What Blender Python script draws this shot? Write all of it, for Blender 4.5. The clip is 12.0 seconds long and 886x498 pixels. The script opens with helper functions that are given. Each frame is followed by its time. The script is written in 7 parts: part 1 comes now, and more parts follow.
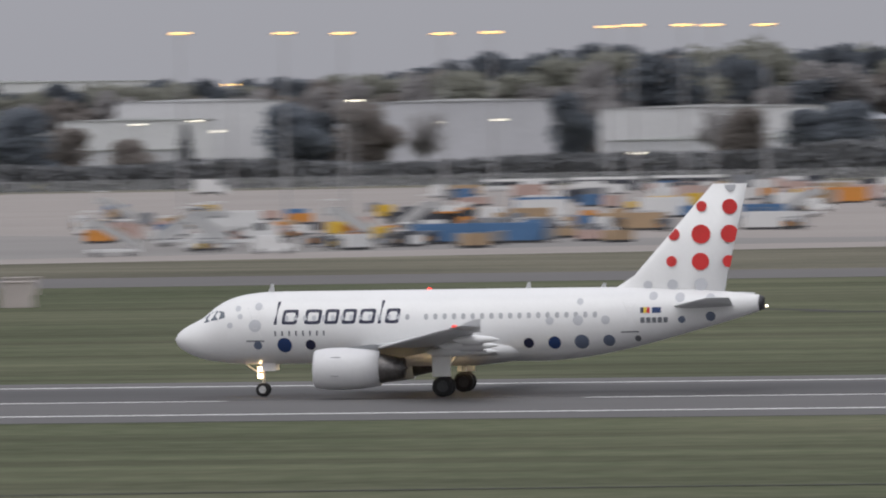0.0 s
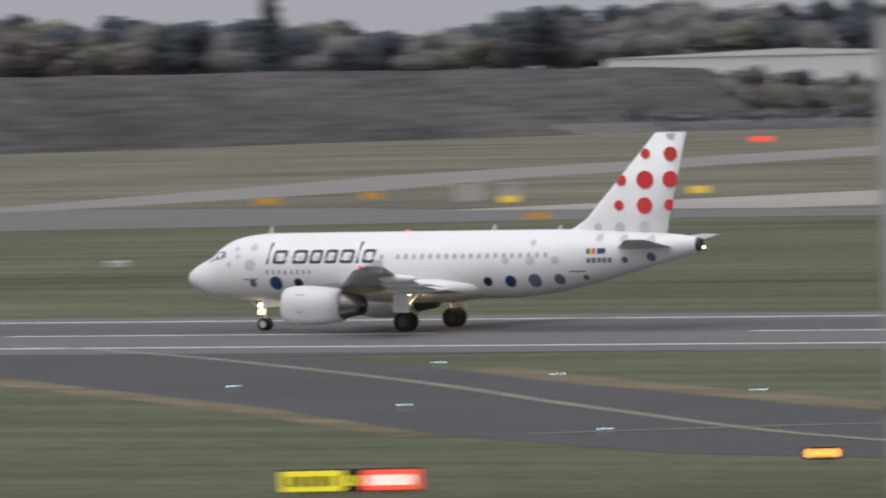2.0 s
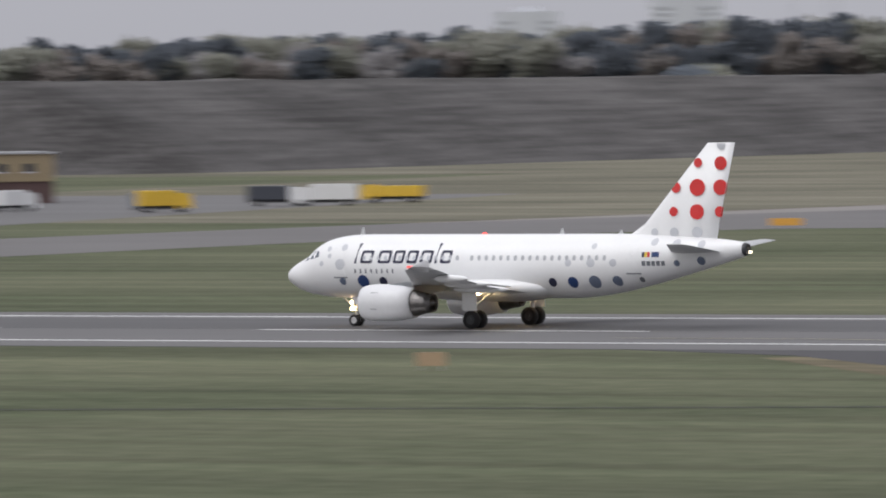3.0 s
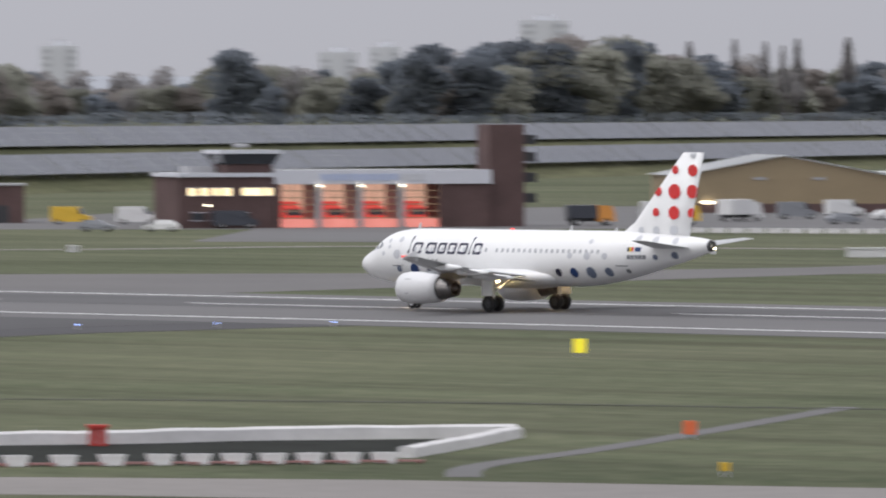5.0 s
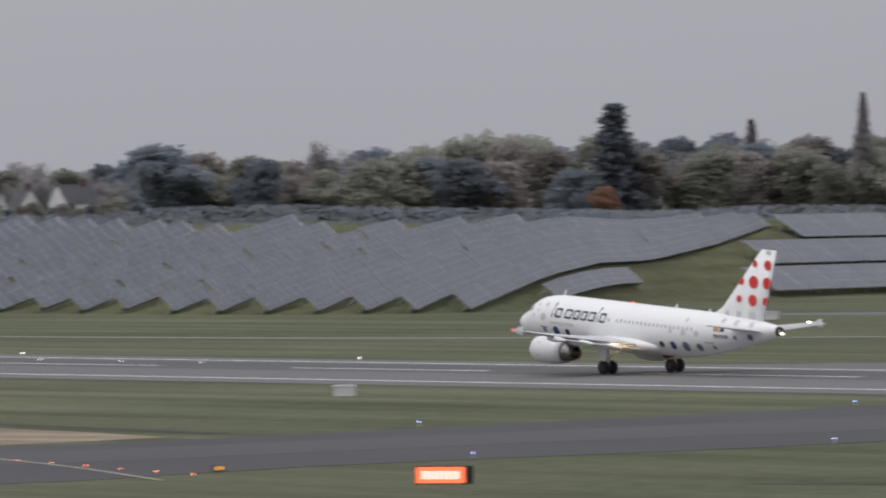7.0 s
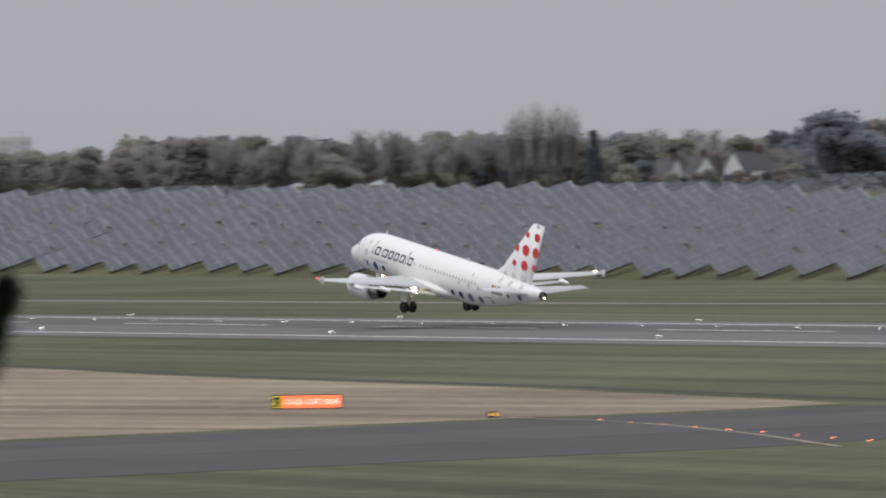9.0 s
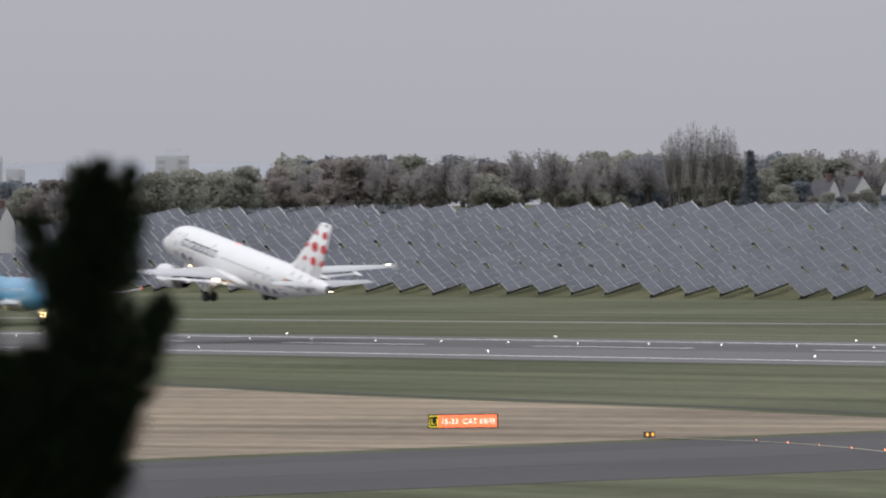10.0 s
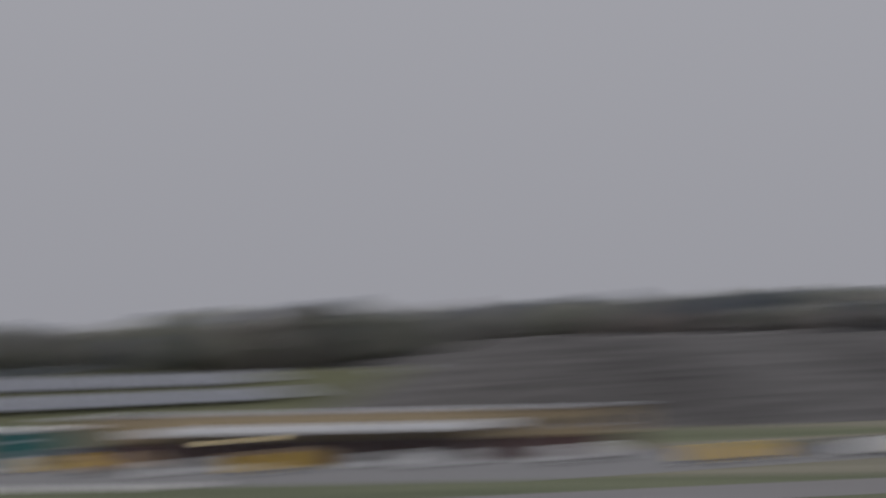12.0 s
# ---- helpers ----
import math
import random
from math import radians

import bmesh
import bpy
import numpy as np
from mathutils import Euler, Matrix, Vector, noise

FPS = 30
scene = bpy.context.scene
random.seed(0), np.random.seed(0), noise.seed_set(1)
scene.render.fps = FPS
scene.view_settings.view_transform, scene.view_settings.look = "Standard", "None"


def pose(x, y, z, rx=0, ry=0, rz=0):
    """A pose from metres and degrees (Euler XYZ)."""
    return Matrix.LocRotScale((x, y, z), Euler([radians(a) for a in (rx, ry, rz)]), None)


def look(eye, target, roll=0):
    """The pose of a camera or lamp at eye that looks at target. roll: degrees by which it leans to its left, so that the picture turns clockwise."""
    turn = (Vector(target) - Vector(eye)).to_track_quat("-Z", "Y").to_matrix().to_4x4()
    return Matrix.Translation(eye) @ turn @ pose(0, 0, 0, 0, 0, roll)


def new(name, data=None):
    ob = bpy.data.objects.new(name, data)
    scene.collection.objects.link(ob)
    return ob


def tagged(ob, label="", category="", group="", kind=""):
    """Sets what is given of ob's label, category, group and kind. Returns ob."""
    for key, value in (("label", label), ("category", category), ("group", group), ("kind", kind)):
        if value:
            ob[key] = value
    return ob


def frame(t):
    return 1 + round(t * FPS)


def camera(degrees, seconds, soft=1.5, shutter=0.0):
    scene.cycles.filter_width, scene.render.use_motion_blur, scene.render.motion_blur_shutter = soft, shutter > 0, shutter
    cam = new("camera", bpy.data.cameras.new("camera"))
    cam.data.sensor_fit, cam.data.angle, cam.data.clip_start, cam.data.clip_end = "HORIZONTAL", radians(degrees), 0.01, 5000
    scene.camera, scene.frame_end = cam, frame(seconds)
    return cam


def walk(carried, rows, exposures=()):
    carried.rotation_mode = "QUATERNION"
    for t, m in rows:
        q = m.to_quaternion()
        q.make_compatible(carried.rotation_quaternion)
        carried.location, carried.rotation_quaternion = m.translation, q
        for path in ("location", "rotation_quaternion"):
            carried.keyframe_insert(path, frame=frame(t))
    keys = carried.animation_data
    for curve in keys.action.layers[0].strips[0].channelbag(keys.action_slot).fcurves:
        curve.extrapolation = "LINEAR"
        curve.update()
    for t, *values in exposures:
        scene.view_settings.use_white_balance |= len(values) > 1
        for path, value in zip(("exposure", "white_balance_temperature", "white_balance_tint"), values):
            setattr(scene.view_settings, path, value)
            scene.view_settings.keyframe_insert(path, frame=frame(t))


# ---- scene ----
cam = camera(6.66, 12.0, soft=1.9, shutter=0.5)
cam.data.dof.use_dof = True
cam.data.dof.focus_distance = 520
cam.data.dof.aperture_fstop = 3.4
EYE = (0.0, 0.0, 15.0)


def aim(left, up, lean):
    """Pose of the hand-held camera: degrees turned left of north, raised, and leaning."""
    a, e = radians(left), radians(up)
    way = Vector((-math.sin(a) * math.cos(e), math.cos(a) * math.cos(e), math.sin(e)))
    return look(EYE, Vector(EYE) + way * 100, lean)


PAN = (
    (0, 9.173, -0.888, -0.975), (0.5, 12.706, -0.955, -1.136), (1, 16.102, -1.031, -1.333),
    (1.5, 18.926, -1.064, -1.157), (2, 22.831, -1.248, -1.254), (2.5, 26.528, -1.166, -0.836),
    (2.7, 27.892, -1.185, -0.789), (3.1, 30.505, -1.141, -0.721), (3.5, 33.152, -1.092, -0.572),
    (3.9, 35.702, -1.042, -0.423), (4.3, 38.028, -0.994, -0.355), (4.5, 39.096, -1.013, -0.261))
PAN_2 = (
    (5, 41.215, -1.061, -0.043), (5.5, 43.401, -0.722, -0.444), (6, 45.705, -0.621, 0.006),
    (6.5, 48.502, -0.485, -0.623), (6.7, 49.722, -0.385, -0.621), (7.1, 51.095, -0.363, -0.639),
    (7.5, 52.190, -0.379, -0.679), (7.9, 53.205, -0.396, -0.719), (8.3, 54.337, -0.381, -0.737),
    (8.5, 54.583, -0.395, -0.755), (9, 55.917, -0.537, -0.995), (9.5, 56.783, -0.479, -0.993))
PAN_3 = (
    (10, 57.093, -0.370, -0.857), (10.5, 57.327, -0.183, -0.849), (11, 57.239, -0.248, -0.490),
    (11.3, 56.856, -0.325, -0.172), (11.4, 56.174, -0.483, -0.5), (11.5, 54.733, -0.443, -0.5),
    (11.6, 52.441, -0.516, -0.5), (11.7, 49.192, -0.169, -0.5), (11.8, 45.438, 0.212, -0.5),
    (11.9, 39.312, 0.519, -0.5), (12, 34.1, 0.81, -1.2))
walk(cam, [(t, aim(a, e, r)) for t, a, e, r in PAN + PAN_2 + PAN_3],
     exposures=((0, -0.12), (1.5, -0.05), (2.7, 0.1), (4.5, 0.55), (5, 0.3), (5.5, 0.2), (6, 0.1), (6.5, 0.04), (8.5, -0.1), (9, 0.05), (9.5, 0.14), (10, 0.14), (10.5, 0.17), (11, 0.10), (11.3, 0.02), (11.7, -0.12), (12, -0.25)))

# ---- overcast evening sky ----
world = bpy.data.worlds.new("overcast_sky")
scene.world = world
world.use_nodes = True
wn, wl = world.node_tree.nodes, world.node_tree.links
wn.clear()
w_out = wn.new("ShaderNodeOutputWorld")
w_bg = wn.new("ShaderNodeBackground")
w_sky = wn.new("ShaderNodeTexSky")
w_sky.sky_type = "NISHITA"
w_sky.sun_disc = False
w_sky.sun_elevation, w_sky.sun_rotation = radians(14), radians(200)
w_sky.air_density, w_sky.dust_density = 1.0, 4.0
w_hsv = wn.new("ShaderNodeHueSaturation")
w_hsv.inputs["Saturation"].default_value = 0.12
w_hsv.inputs["Value"].default_value = 0.09
w_co = wn.new("ShaderNodeTexCoord")
w_sep = wn.new("ShaderNodeSeparateXYZ")
w_ramp = wn.new("ShaderNodeValToRGB")
w_ramp.color_ramp.elements[0].position = 0.0
w_ramp.color_ramp.elements[0].color = (0.395, 0.397, 0.440, 1)
w_ramp.color_ramp.elements[1].position = 1.0
w_ramp.color_ramp.elements[1].color = (1.12, 1.13, 1.22, 1)
w_cloud = wn.new("ShaderNodeTexNoise")
w_cloud.inputs["Scale"].default_value = 3.0
w_cloud.inputs["Detail"].default_value = 4.0
w_mix = wn.new("ShaderNodeMix")
w_mix.data_type = "RGBA"
w_mix.inputs["Factor"].default_value = 0.12
wl.new(w_co.outputs["Generated"], w_sep.inputs[0])
wl.new(w_co.outputs["Generated"], w_cloud.inputs["Vector"])
w_add = wn.new("ShaderNodeMath")
w_add.operation = "MULTIPLY_ADD"
w_add.inputs[1].default_value = 0.06
wl.new(w_cloud.outputs["Fac"], w_add.inputs[0])
wl.new(w_sep.outputs["Z"], w_add.inputs[2])
wl.new(w_add.outputs[0], w_ramp.inputs["Fac"])
wl.new(w_sky.outputs[0], w_hsv.inputs["Color"])
wl.new(w_ramp.outputs[0], w_mix.inputs["A"])
wl.new(w_hsv.outputs[0], w_mix.inputs["B"])
wl.new(w_mix.outputs["Result"], w_bg.inputs["Color"])
w_bg.inputs["Strength"].default_value = 1.0
wl.new(w_bg.outputs[0], w_out.inputs[0])

sun_data = bpy.data.lights.new("sun", "SUN")
sun_data.energy, sun_data.angle, sun_data.color = 0.9, radians(50), (1.0, 0.98, 0.96)
sun = new("sun", sun_data)
sun.matrix_world = look((0, 0, 0), (0.25, 0.55, -1))


# ---- materials ----
def material(name, color, rough=0.7, metal=0.0, var=0.25, scale=1.0, detail_scale=20.0, bump=0.0, emit=None, power=0.0,
             tint=None, coat=0.0, per_object=0.0, stretch=None, generated=False):
    """Base colour varied at two scales, with optional bump, glow, and change from piece to piece."""
    m = bpy.data.materials.new(name)
    m.use_nodes = True
    nt = m.node_tree
    n, l = nt.nodes, nt.links
    b = n["Principled BSDF"]
    b.inputs["Roughness"].default_value = rough
    b.inputs["Metallic"].default_value = metal
    b.inputs["Coat Weight"].default_value = coat
    co = n.new("ShaderNodeTexCoord")
    src = co.outputs["Object"]
    if stretch:
        mp = n.new("ShaderNodeMapping")
        mp.inputs["Scale"].default_value = stretch
        l.new(src, mp.inputs["Vector"])
        src = mp.outputs["Vector"]
    big = n.new("ShaderNodeTexNoise")
    big.inputs["Scale"].default_value = scale
    big.inputs["Detail"].default_value = 5
    fine = n.new("ShaderNodeTexNoise")
    fine.inputs["Scale"].default_value = detail_scale
    fine.inputs["Detail"].default_value = 3
    l.new(src, big.inputs["Vector"])
    l.new(src, fine.inputs["Vector"])
    mixf = n.new("ShaderNodeMix")
    mixf.data_type = "FLOAT"
    mixf.inputs["Factor"].default_value = 0.4
    l.new(big.outputs["Fac"], mixf.inputs["A"])
    l.new(fine.outputs["Fac"], mixf.inputs["B"])
    fac = mixf.outputs["Result"]
    ramp = n.new("ShaderNodeValToRGB")
    other = tint or color
    lo = [c * (1 - var) for c in color]
    hi = [min(1, c * (1 + var)) for c in other]
    ramp.color_ramp.elements[0].position, ramp.color_ramp.elements[1].position = 0.3, 0.7
    ramp.color_ramp.elements[0].color = (*lo, 1)
    ramp.color_ramp.elements[1].color = (*hi, 1)
    l.new(fac, ramp.inputs["Fac"])
    last = ramp.outputs[0]
    if per_object:
        oi = n.new("ShaderNodeObjectInfo")
        hsv = n.new("ShaderNodeHueSaturation")
        mr = n.new("ShaderNodeMapRange")
        mr.inputs["To Min"].default_value, mr.inputs["To Max"].default_value = 1 - per_object, 1 + per_object
        l.new(oi.outputs["Random"], mr.inputs["Value"])
        l.new(mr.outputs[0], hsv.inputs["Value"])
        l.new(last, hsv.inputs["Color"])
        last = hsv.outputs[0]
    l.new(last, b.inputs["Base Color"])
    if bump:
        bp = n.new("ShaderNodeBump")
        bp.inputs["Strength"].default_value = bump
        l.new(fine.outputs["Fac"], bp.inputs["Height"])
        l.new(bp.outputs[0], b.inputs["Normal"])
    if emit:
        b.inputs["Emission Color"].default_value = (*emit, 1)
        b.inputs["Emission Strength"].default_value = power
    return m


def grass_material(name, green, dry, mow_angle, mow_width, mow=0.3):
    """Mown airfield grass: patches of dry and green, tufts, and faint mowing bands."""
    m = material(name, green, 0.95, tint=dry, var=0.28, scale=0.018, detail_scale=0.5, bump=0.2)
    n, l = m.node_tree.nodes, m.node_tree.links
    b = n["Principled BSDF"]
    b.inputs["Specular IOR Level"].default_value = 0.1
    base = b.inputs["Base Color"].links[0].from_socket
    co = n.new("ShaderNodeTexCoord")
    mp = n.new("ShaderNodeMapping")
    mp.inputs["Rotation"].default_value = (0, 0, radians(mow_angle))
    l.new(co.outputs["Object"], mp.inputs["Vector"])
    wv = n.new("ShaderNodeTexNoise")
    mp2 = n.new("ShaderNodeMapping")
    mp2.inputs["Scale"].default_value = (0.006, 1.0 / mow_width, 1)
    l.new(mp.outputs[0], mp2.inputs["Vector"])
    l.new(mp2.outputs[0], wv.inputs["Vector"])
    wv.inputs["Scale"].default_value = 1.0
    wv.inputs["Detail"].default_value = 3
    mr = n.new("ShaderNodeMapRange")
    mr.inputs["From Min"].default_value, mr.inputs["From Max"].default_value = 0.3, 0.7
    mr.inputs["To Min"].default_value, mr.inputs["To Max"].default_value = 1 - mow, 1 + mow
    l.new(wv.outputs["Fac"], mr.inputs["Value"])
    hsv = n.new("ShaderNodeHueSaturation")
    l.new(mr.outputs[0], hsv.inputs["Value"])
    l.new(base, hsv.inputs["Color"])
    l.new(hsv.outputs[0], b.inputs["Base Color"])
    return m


M_GRASS = grass_material("grass", (0.071, 0.092, 0.047), (0.110, 0.110, 0.071), 0, 7, 0.27)
M_DRY = grass_material("dry_grass", (0.21, 0.175, 0.135), (0.27, 0.22, 0.165), -20, 6)
M_VERGE = grass_material("bank_grass", (0.078, 0.086, 0.045), (0.106, 0.104, 0.060), 40, 12, 0.2)
M_VERGE_DRY = grass_material("worn_verge", (0.13, 0.115, 0.075), (0.16, 0.135, 0.09), 10, 5)
M_MOUND = grass_material("mound_grass", (0.063, 0.060, 0.059), (0.092, 0.087, 0.086), 70, 14)
M_FARGRASS = grass_material("pale_rough_grass", (0.118, 0.113, 0.082), (0.160, 0.150, 0.115), 15, 16, 0.25)
M_RUNWAY = material("runway_asphalt", (0.115, 0.112, 0.113), 0.85, var=0.16, scale=0.06, detail_scale=1.2, stretch=(0.08, 1, 1))
M_RUBBER = material("rubbered_asphalt", (0.070, 0.068, 0.070), 0.8, var=0.2, scale=0.1, detail_scale=1.2, stretch=(0.04, 1, 1))
M_TAXI = material("taxiway_asphalt", (0.048, 0.046, 0.050), 0.9, var=0.22, scale=0.05, detail_scale=0.9)
M_TAXI_WORN = material("worn_taxiway", (0.058, 0.056, 0.059), 0.9, var=0.2, scale=0.05, detail_scale=0.9, stretch=(1, 0.08, 1))
M_TAXI_PALE = material("pale_taxiway", (0.20, 0.185, 0.175), 0.9, var=0.15, scale=0.03, detail_scale=0.6)
M_TAXI_MID = material("grey_taxiway", (0.122, 0.116, 0.115), 0.9, var=0.16, scale=0.04, detail_scale=0.7)
M_LANE = material("worn_concrete_lane", (0.235, 0.222, 0.213), 0.9, var=0.14, scale=0.02, detail_scale=0.5, stretch=(0.2, 1, 1))
M_CONCRETE = material("apron_concrete", (0.30, 0.270, 0.252), 0.9, var=0.12, scale=0.02, detail_scale=0.4)
M_LINE = material("white_paint", (0.74, 0.74, 0.73), 0.6, var=0.12, scale=0.3, detail_scale=3)
M_YLINE = material("yellow_paint", (0.29, 0.26, 0.18), 0.6, var=0.2, scale=0.3, detail_scale=3)
M_WHITE = material("white_aircraft_paint", (0.82, 0.82, 0.82), 0.28, var=0.03, scale=0.5, detail_scale=6, coat=0.3)
M_WING = material("grey_wing_paint", (0.56, 0.57, 0.58), 0.35, var=0.08, scale=0.6, detail_scale=6)
M_NAC = material("nacelle_paint", (0.70, 0.70, 0.71), 0.3, var=0.05, scale=0.7, detail_scale=5, coat=0.2)
M_STEEL = material("burnt_steel", (0.20, 0.19, 0.185), 0.35, metal=0.9, var=0.3, scale=2, detail_scale=8)
M_TYRE = material("tyre_rubber", (0.018, 0.018, 0.019), 0.8, var=0.3, scale=3, detail_scale=20)
M_HUB = material("wheel_hub", (0.55, 0.55, 0.55), 0.4, metal=0.6, var=0.15, scale=4)
M_DARKMETAL = material("dark_metal", (0.05, 0.05, 0.055), 0.5, metal=0.3, var=0.3, scale=2)
M_NAVY = material("navy_decal", (0.020, 0.022, 0.055), 0.4, var=0.08)
M_BLUE = material("blue_decal", (0.020, 0.050, 0.155), 0.4, var=0.08)
M_SLATE = material("slate_decal", (0.14, 0.17, 0.24), 0.4, var=0.08)
M_PALE = material("pale_grey_decal", (0.56, 0.57, 0.60), 0.4, var=0.05)
M_RED = material("red_decal", (0.66, 0.035, 0.035), 0.4, var=0.08)
M_GLASS = material("cabin_window", (0.46, 0.47, 0.49), 0.15, var=0.1)
M_SCREEN = material("cockpit_glass", (0.16, 0.18, 0.21), 0.08, var=0.1)
M_LINEGREY = material("seam_grey", (0.16, 0.17, 0.19), 0.5, var=0.1)
M_LAMP = material("landing_light", (1, 0.9, 0.7), 0.3, emit=(1.0, 0.72, 0.38), power=45)
M_LAMP_SOFT = material("gear_light", (1, 0.9, 0.7), 0.3, emit=(1.0, 0.70, 0.36), power=9)
M_NAVRED = material("red_lens", (0.7, 0.02, 0.02), 0.3, emit=(1, 0.08, 0.05), power=1.1)
M_BEACON = material("beacon_glow", (0.7, 0.02, 0.02), 0.3, emit=(1, 0.06, 0.04), power=2.5)
M_TAILLIGHT = material("tail_lamp", (1, 1, 0.9), 0.3, emit=(1.0, 0.85, 0.6), power=6)


# ---- mesh helpers ----
def mesh_from(name, verts, faces, mat, smooth=False):
    me = bpy.data.meshes.new(name)
    me.from_pydata([tuple(v) for v in verts], [], faces)
    me.update()
    if mat:
        me.materials.append(mat)
    if smooth:
        me.polygons.foreach_set("use_smooth", [True] * len(me.polygons))
    return me


def part(name, bm, mat, parent, label="", smooth=False):
    """Links a bmesh, or a finished mesh, as one mesh object under its thing."""
    if isinstance(bm, bmesh.types.BMesh):
        me = bpy.data.meshes.new(name)
        bm.normal_update()
        bm.to_mesh(me)
        bm.free()
        if mat:
            me.materials.append(mat)
        if smooth:
            me.polygons.foreach_set("use_smooth", [True] * len(me.polygons))
    else:
        me = bm
    ob = new(name, me)
    if parent:
        ob.parent = parent
    return tagged(ob, label)


def thing(name, m, label, category, group="", kind=""):
    ob = new(name)
    ob.matrix_world = m
    return tagged(ob, label, category, group, kind)


def box(bm, x0, x1, y0, y1, z0, z1, bevel=0.0):
    r = bmesh.ops.create_cube(bm, size=1, matrix=Matrix.LocRotScale(((x0 + x1) / 2, (y0 + y1) / 2, (z0 + z1) / 2), None, (abs(x1 - x0), abs(y1 - y0), abs(z1 - z0))))
    if bevel:
        edges = {e for v in r["verts"] for e in v.link_edges}
        bmesh.ops.bevel(bm, geom=list(edges), offset=bevel, segments=2, affect="EDGES", profile=0.5)
    return bm


def boxes(*specs, bevel=0.0):
    bm = bmesh.new()
    for s in specs:
        box(bm, *s, bevel=bevel)
    return bm


def tube(bm, a, b, r0, r1=None, n=10, cap=True):
    a, b = Vector(a), Vector(b)
    d = b - a
    q = d.to_track_quat("Z", "Y").to_matrix().to_4x4()
    bmesh.ops.create_cone(bm, cap_ends=cap, segments=n, radius1=r0, radius2=r0 if r1 is None else r1, depth=d.length,
                          matrix=Matrix.Translation((a + b) / 2) @ q)
    return bm


def slab(name, pts, z, mat, label, category, thick=0.3, sub=False):
    """A flat paved or grown area: a closed outline with a little thickness, its top at z."""
    n = len(pts)
    verts = [(x, y, z) for x, y in pts] + [(x, y, z - thick) for x, y in pts]
    faces = [tuple(range(n))] + [(i, n + i, n + (i + 1) % n, (i + 1) % n) for i in range(n)]
    area = sum(pts[i][0] * pts[(i + 1) % n][1] - pts[(i + 1) % n][0] * pts[i][1] for i in range(n))
    if area < 0:
        faces = [tuple(reversed(f)) for f in faces]
    return tagged(new(name, mesh_from(name, verts, faces, mat)), label, category, kind="structure")


def smooth_line(pts, steps=6):
    """Catmull-Rom points through pts."""
    out = []
    p = [Vector(q) for q in pts]
    for i in range(len(p) - 1):
        a, b, c, d = p[max(i - 1, 0)], p[i], p[i + 1], p[min(i + 2, len(p) - 1)]
        for k in range(steps):
            t = k / steps
            out.append(0.5 * (2 * b + (c - a) * t + (2 * a - 5 * b + 4 * c - d) * t * t + (3 * b - a - 3 * c + d) * t ** 3))
    return out + [p[-1]]


def ribbon(name, pts, width, z, mat, label, category):
    """A painted line or track along points."""
    verts, faces = [], []
    for i, q in enumerate(pts):
        a, b = pts[max(i - 1, 0)], pts[min(i + 1, len(pts) - 1)]
        d = (Vector(b) - Vector(a)).normalized()
        s = Vector((-d.y, d.x)) * width / 2
        verts += [(q[0] + s.x, q[1] + s.y, z), (q[0] - s.x, q[1] - s.y, z)]
        if i:
            k = 2 * i
            faces.append((k - 2, k - 1, k + 1, k))
    return tagged(new(name, mesh_from(name, verts, faces, mat)), label, category, kind="structure")


# ---- ground, runway, taxiways ----
RY0, RY1 = 399.7, 444.4            # the runway's painted edges
RC = 423.0                         # its centreline
ground = tagged(new("ground", mesh_from("ground", [(-7000, -1500, 0), (4000, -1500, 0), (4000, 7000, 0), (-7000, 7000, 0)], [(0, 1, 2, 3)], M_GRASS)),
                "flat mown airfield grass reaching the horizon", "grass", kind="structure")
slab("runway", [(-2600, 390.5), (900, 390.5), (900, 452.5), (-2600, 452.5)], 0.03, M_RUNWAY, "grey asphalt runway with worn rubber marks", "runway")
slab("rubber_track", [(-2600, 421), (900, 421), (900, 440.5), (-2600, 440.5)], 0.038, M_RUBBER, "darker rubbered asphalt along the runway", "runway")
slab("edge_line_near", [(-2600, RY0 - .5), (900, RY0 - .5), (900, RY0 + .5), (-2600, RY0 + .5)], 0.044, M_LINE, "white painted runway edge line", "marking", 0.003)
slab("edge_line_far", [(-2600, RY1 - .5), (900, RY1 - .5), (900, RY1 + .5), (-2600, RY1 + .5)], 0.044, M_LINE, "white painted runway edge line", "marking", 0.003)
dash_me = mesh_from("centreline_dash", [(0, -.45, 0), (28, -.45, 0), (28, .45, 0), (0, .45, 0)], [(0, 1, 2, 3)], M_LINE)
for i in range(-28, 8):
    ob = new("centreline_dash", dash_me)
    ob.location = (-157 + i * 48.6, RC - 3.5 if i > -4 else RC + 4, 0.048)
    tagged(ob, "white painted runway centreline dash", "marking", "runway centreline", "structure")

# connecting taxiway crossing the near grass, and the diagonal one further along
slab("taxiway_east", [(-215, 392), (-197, 383), (-181, 366), (-170, 352), (-147, 326), (-127, 300), (-110, 284), (-96, 279), (-60, 262), (-20, 235),
                      (-20, 262), (-60, 277), (-80, 286), (-114, 319), (-141, 350), (-154, 367), (-164, 379), (-172, 386), (-150, 392)],
     0.02, M_TAXI, "dark asphalt taxiway joining the runway", "taxiway")
ribbon("taxi_line_east", smooth_line([(-222, 408), (-201, 406), (-180, 388), (-150, 352), (-128, 322), (-104, 293), (-70, 270), (-30, 249)]), 0.5, 0.05, M_YLINE,
       "faded yellow taxiway guide line", "marking")
ribbon("taxi_line_branch", smooth_line([(-122, 299), (-112, 306), (-98, 312), (-80, 316)]), 0.4, 0.05, M_YLINE, "faded yellow taxiway guide line", "marking")
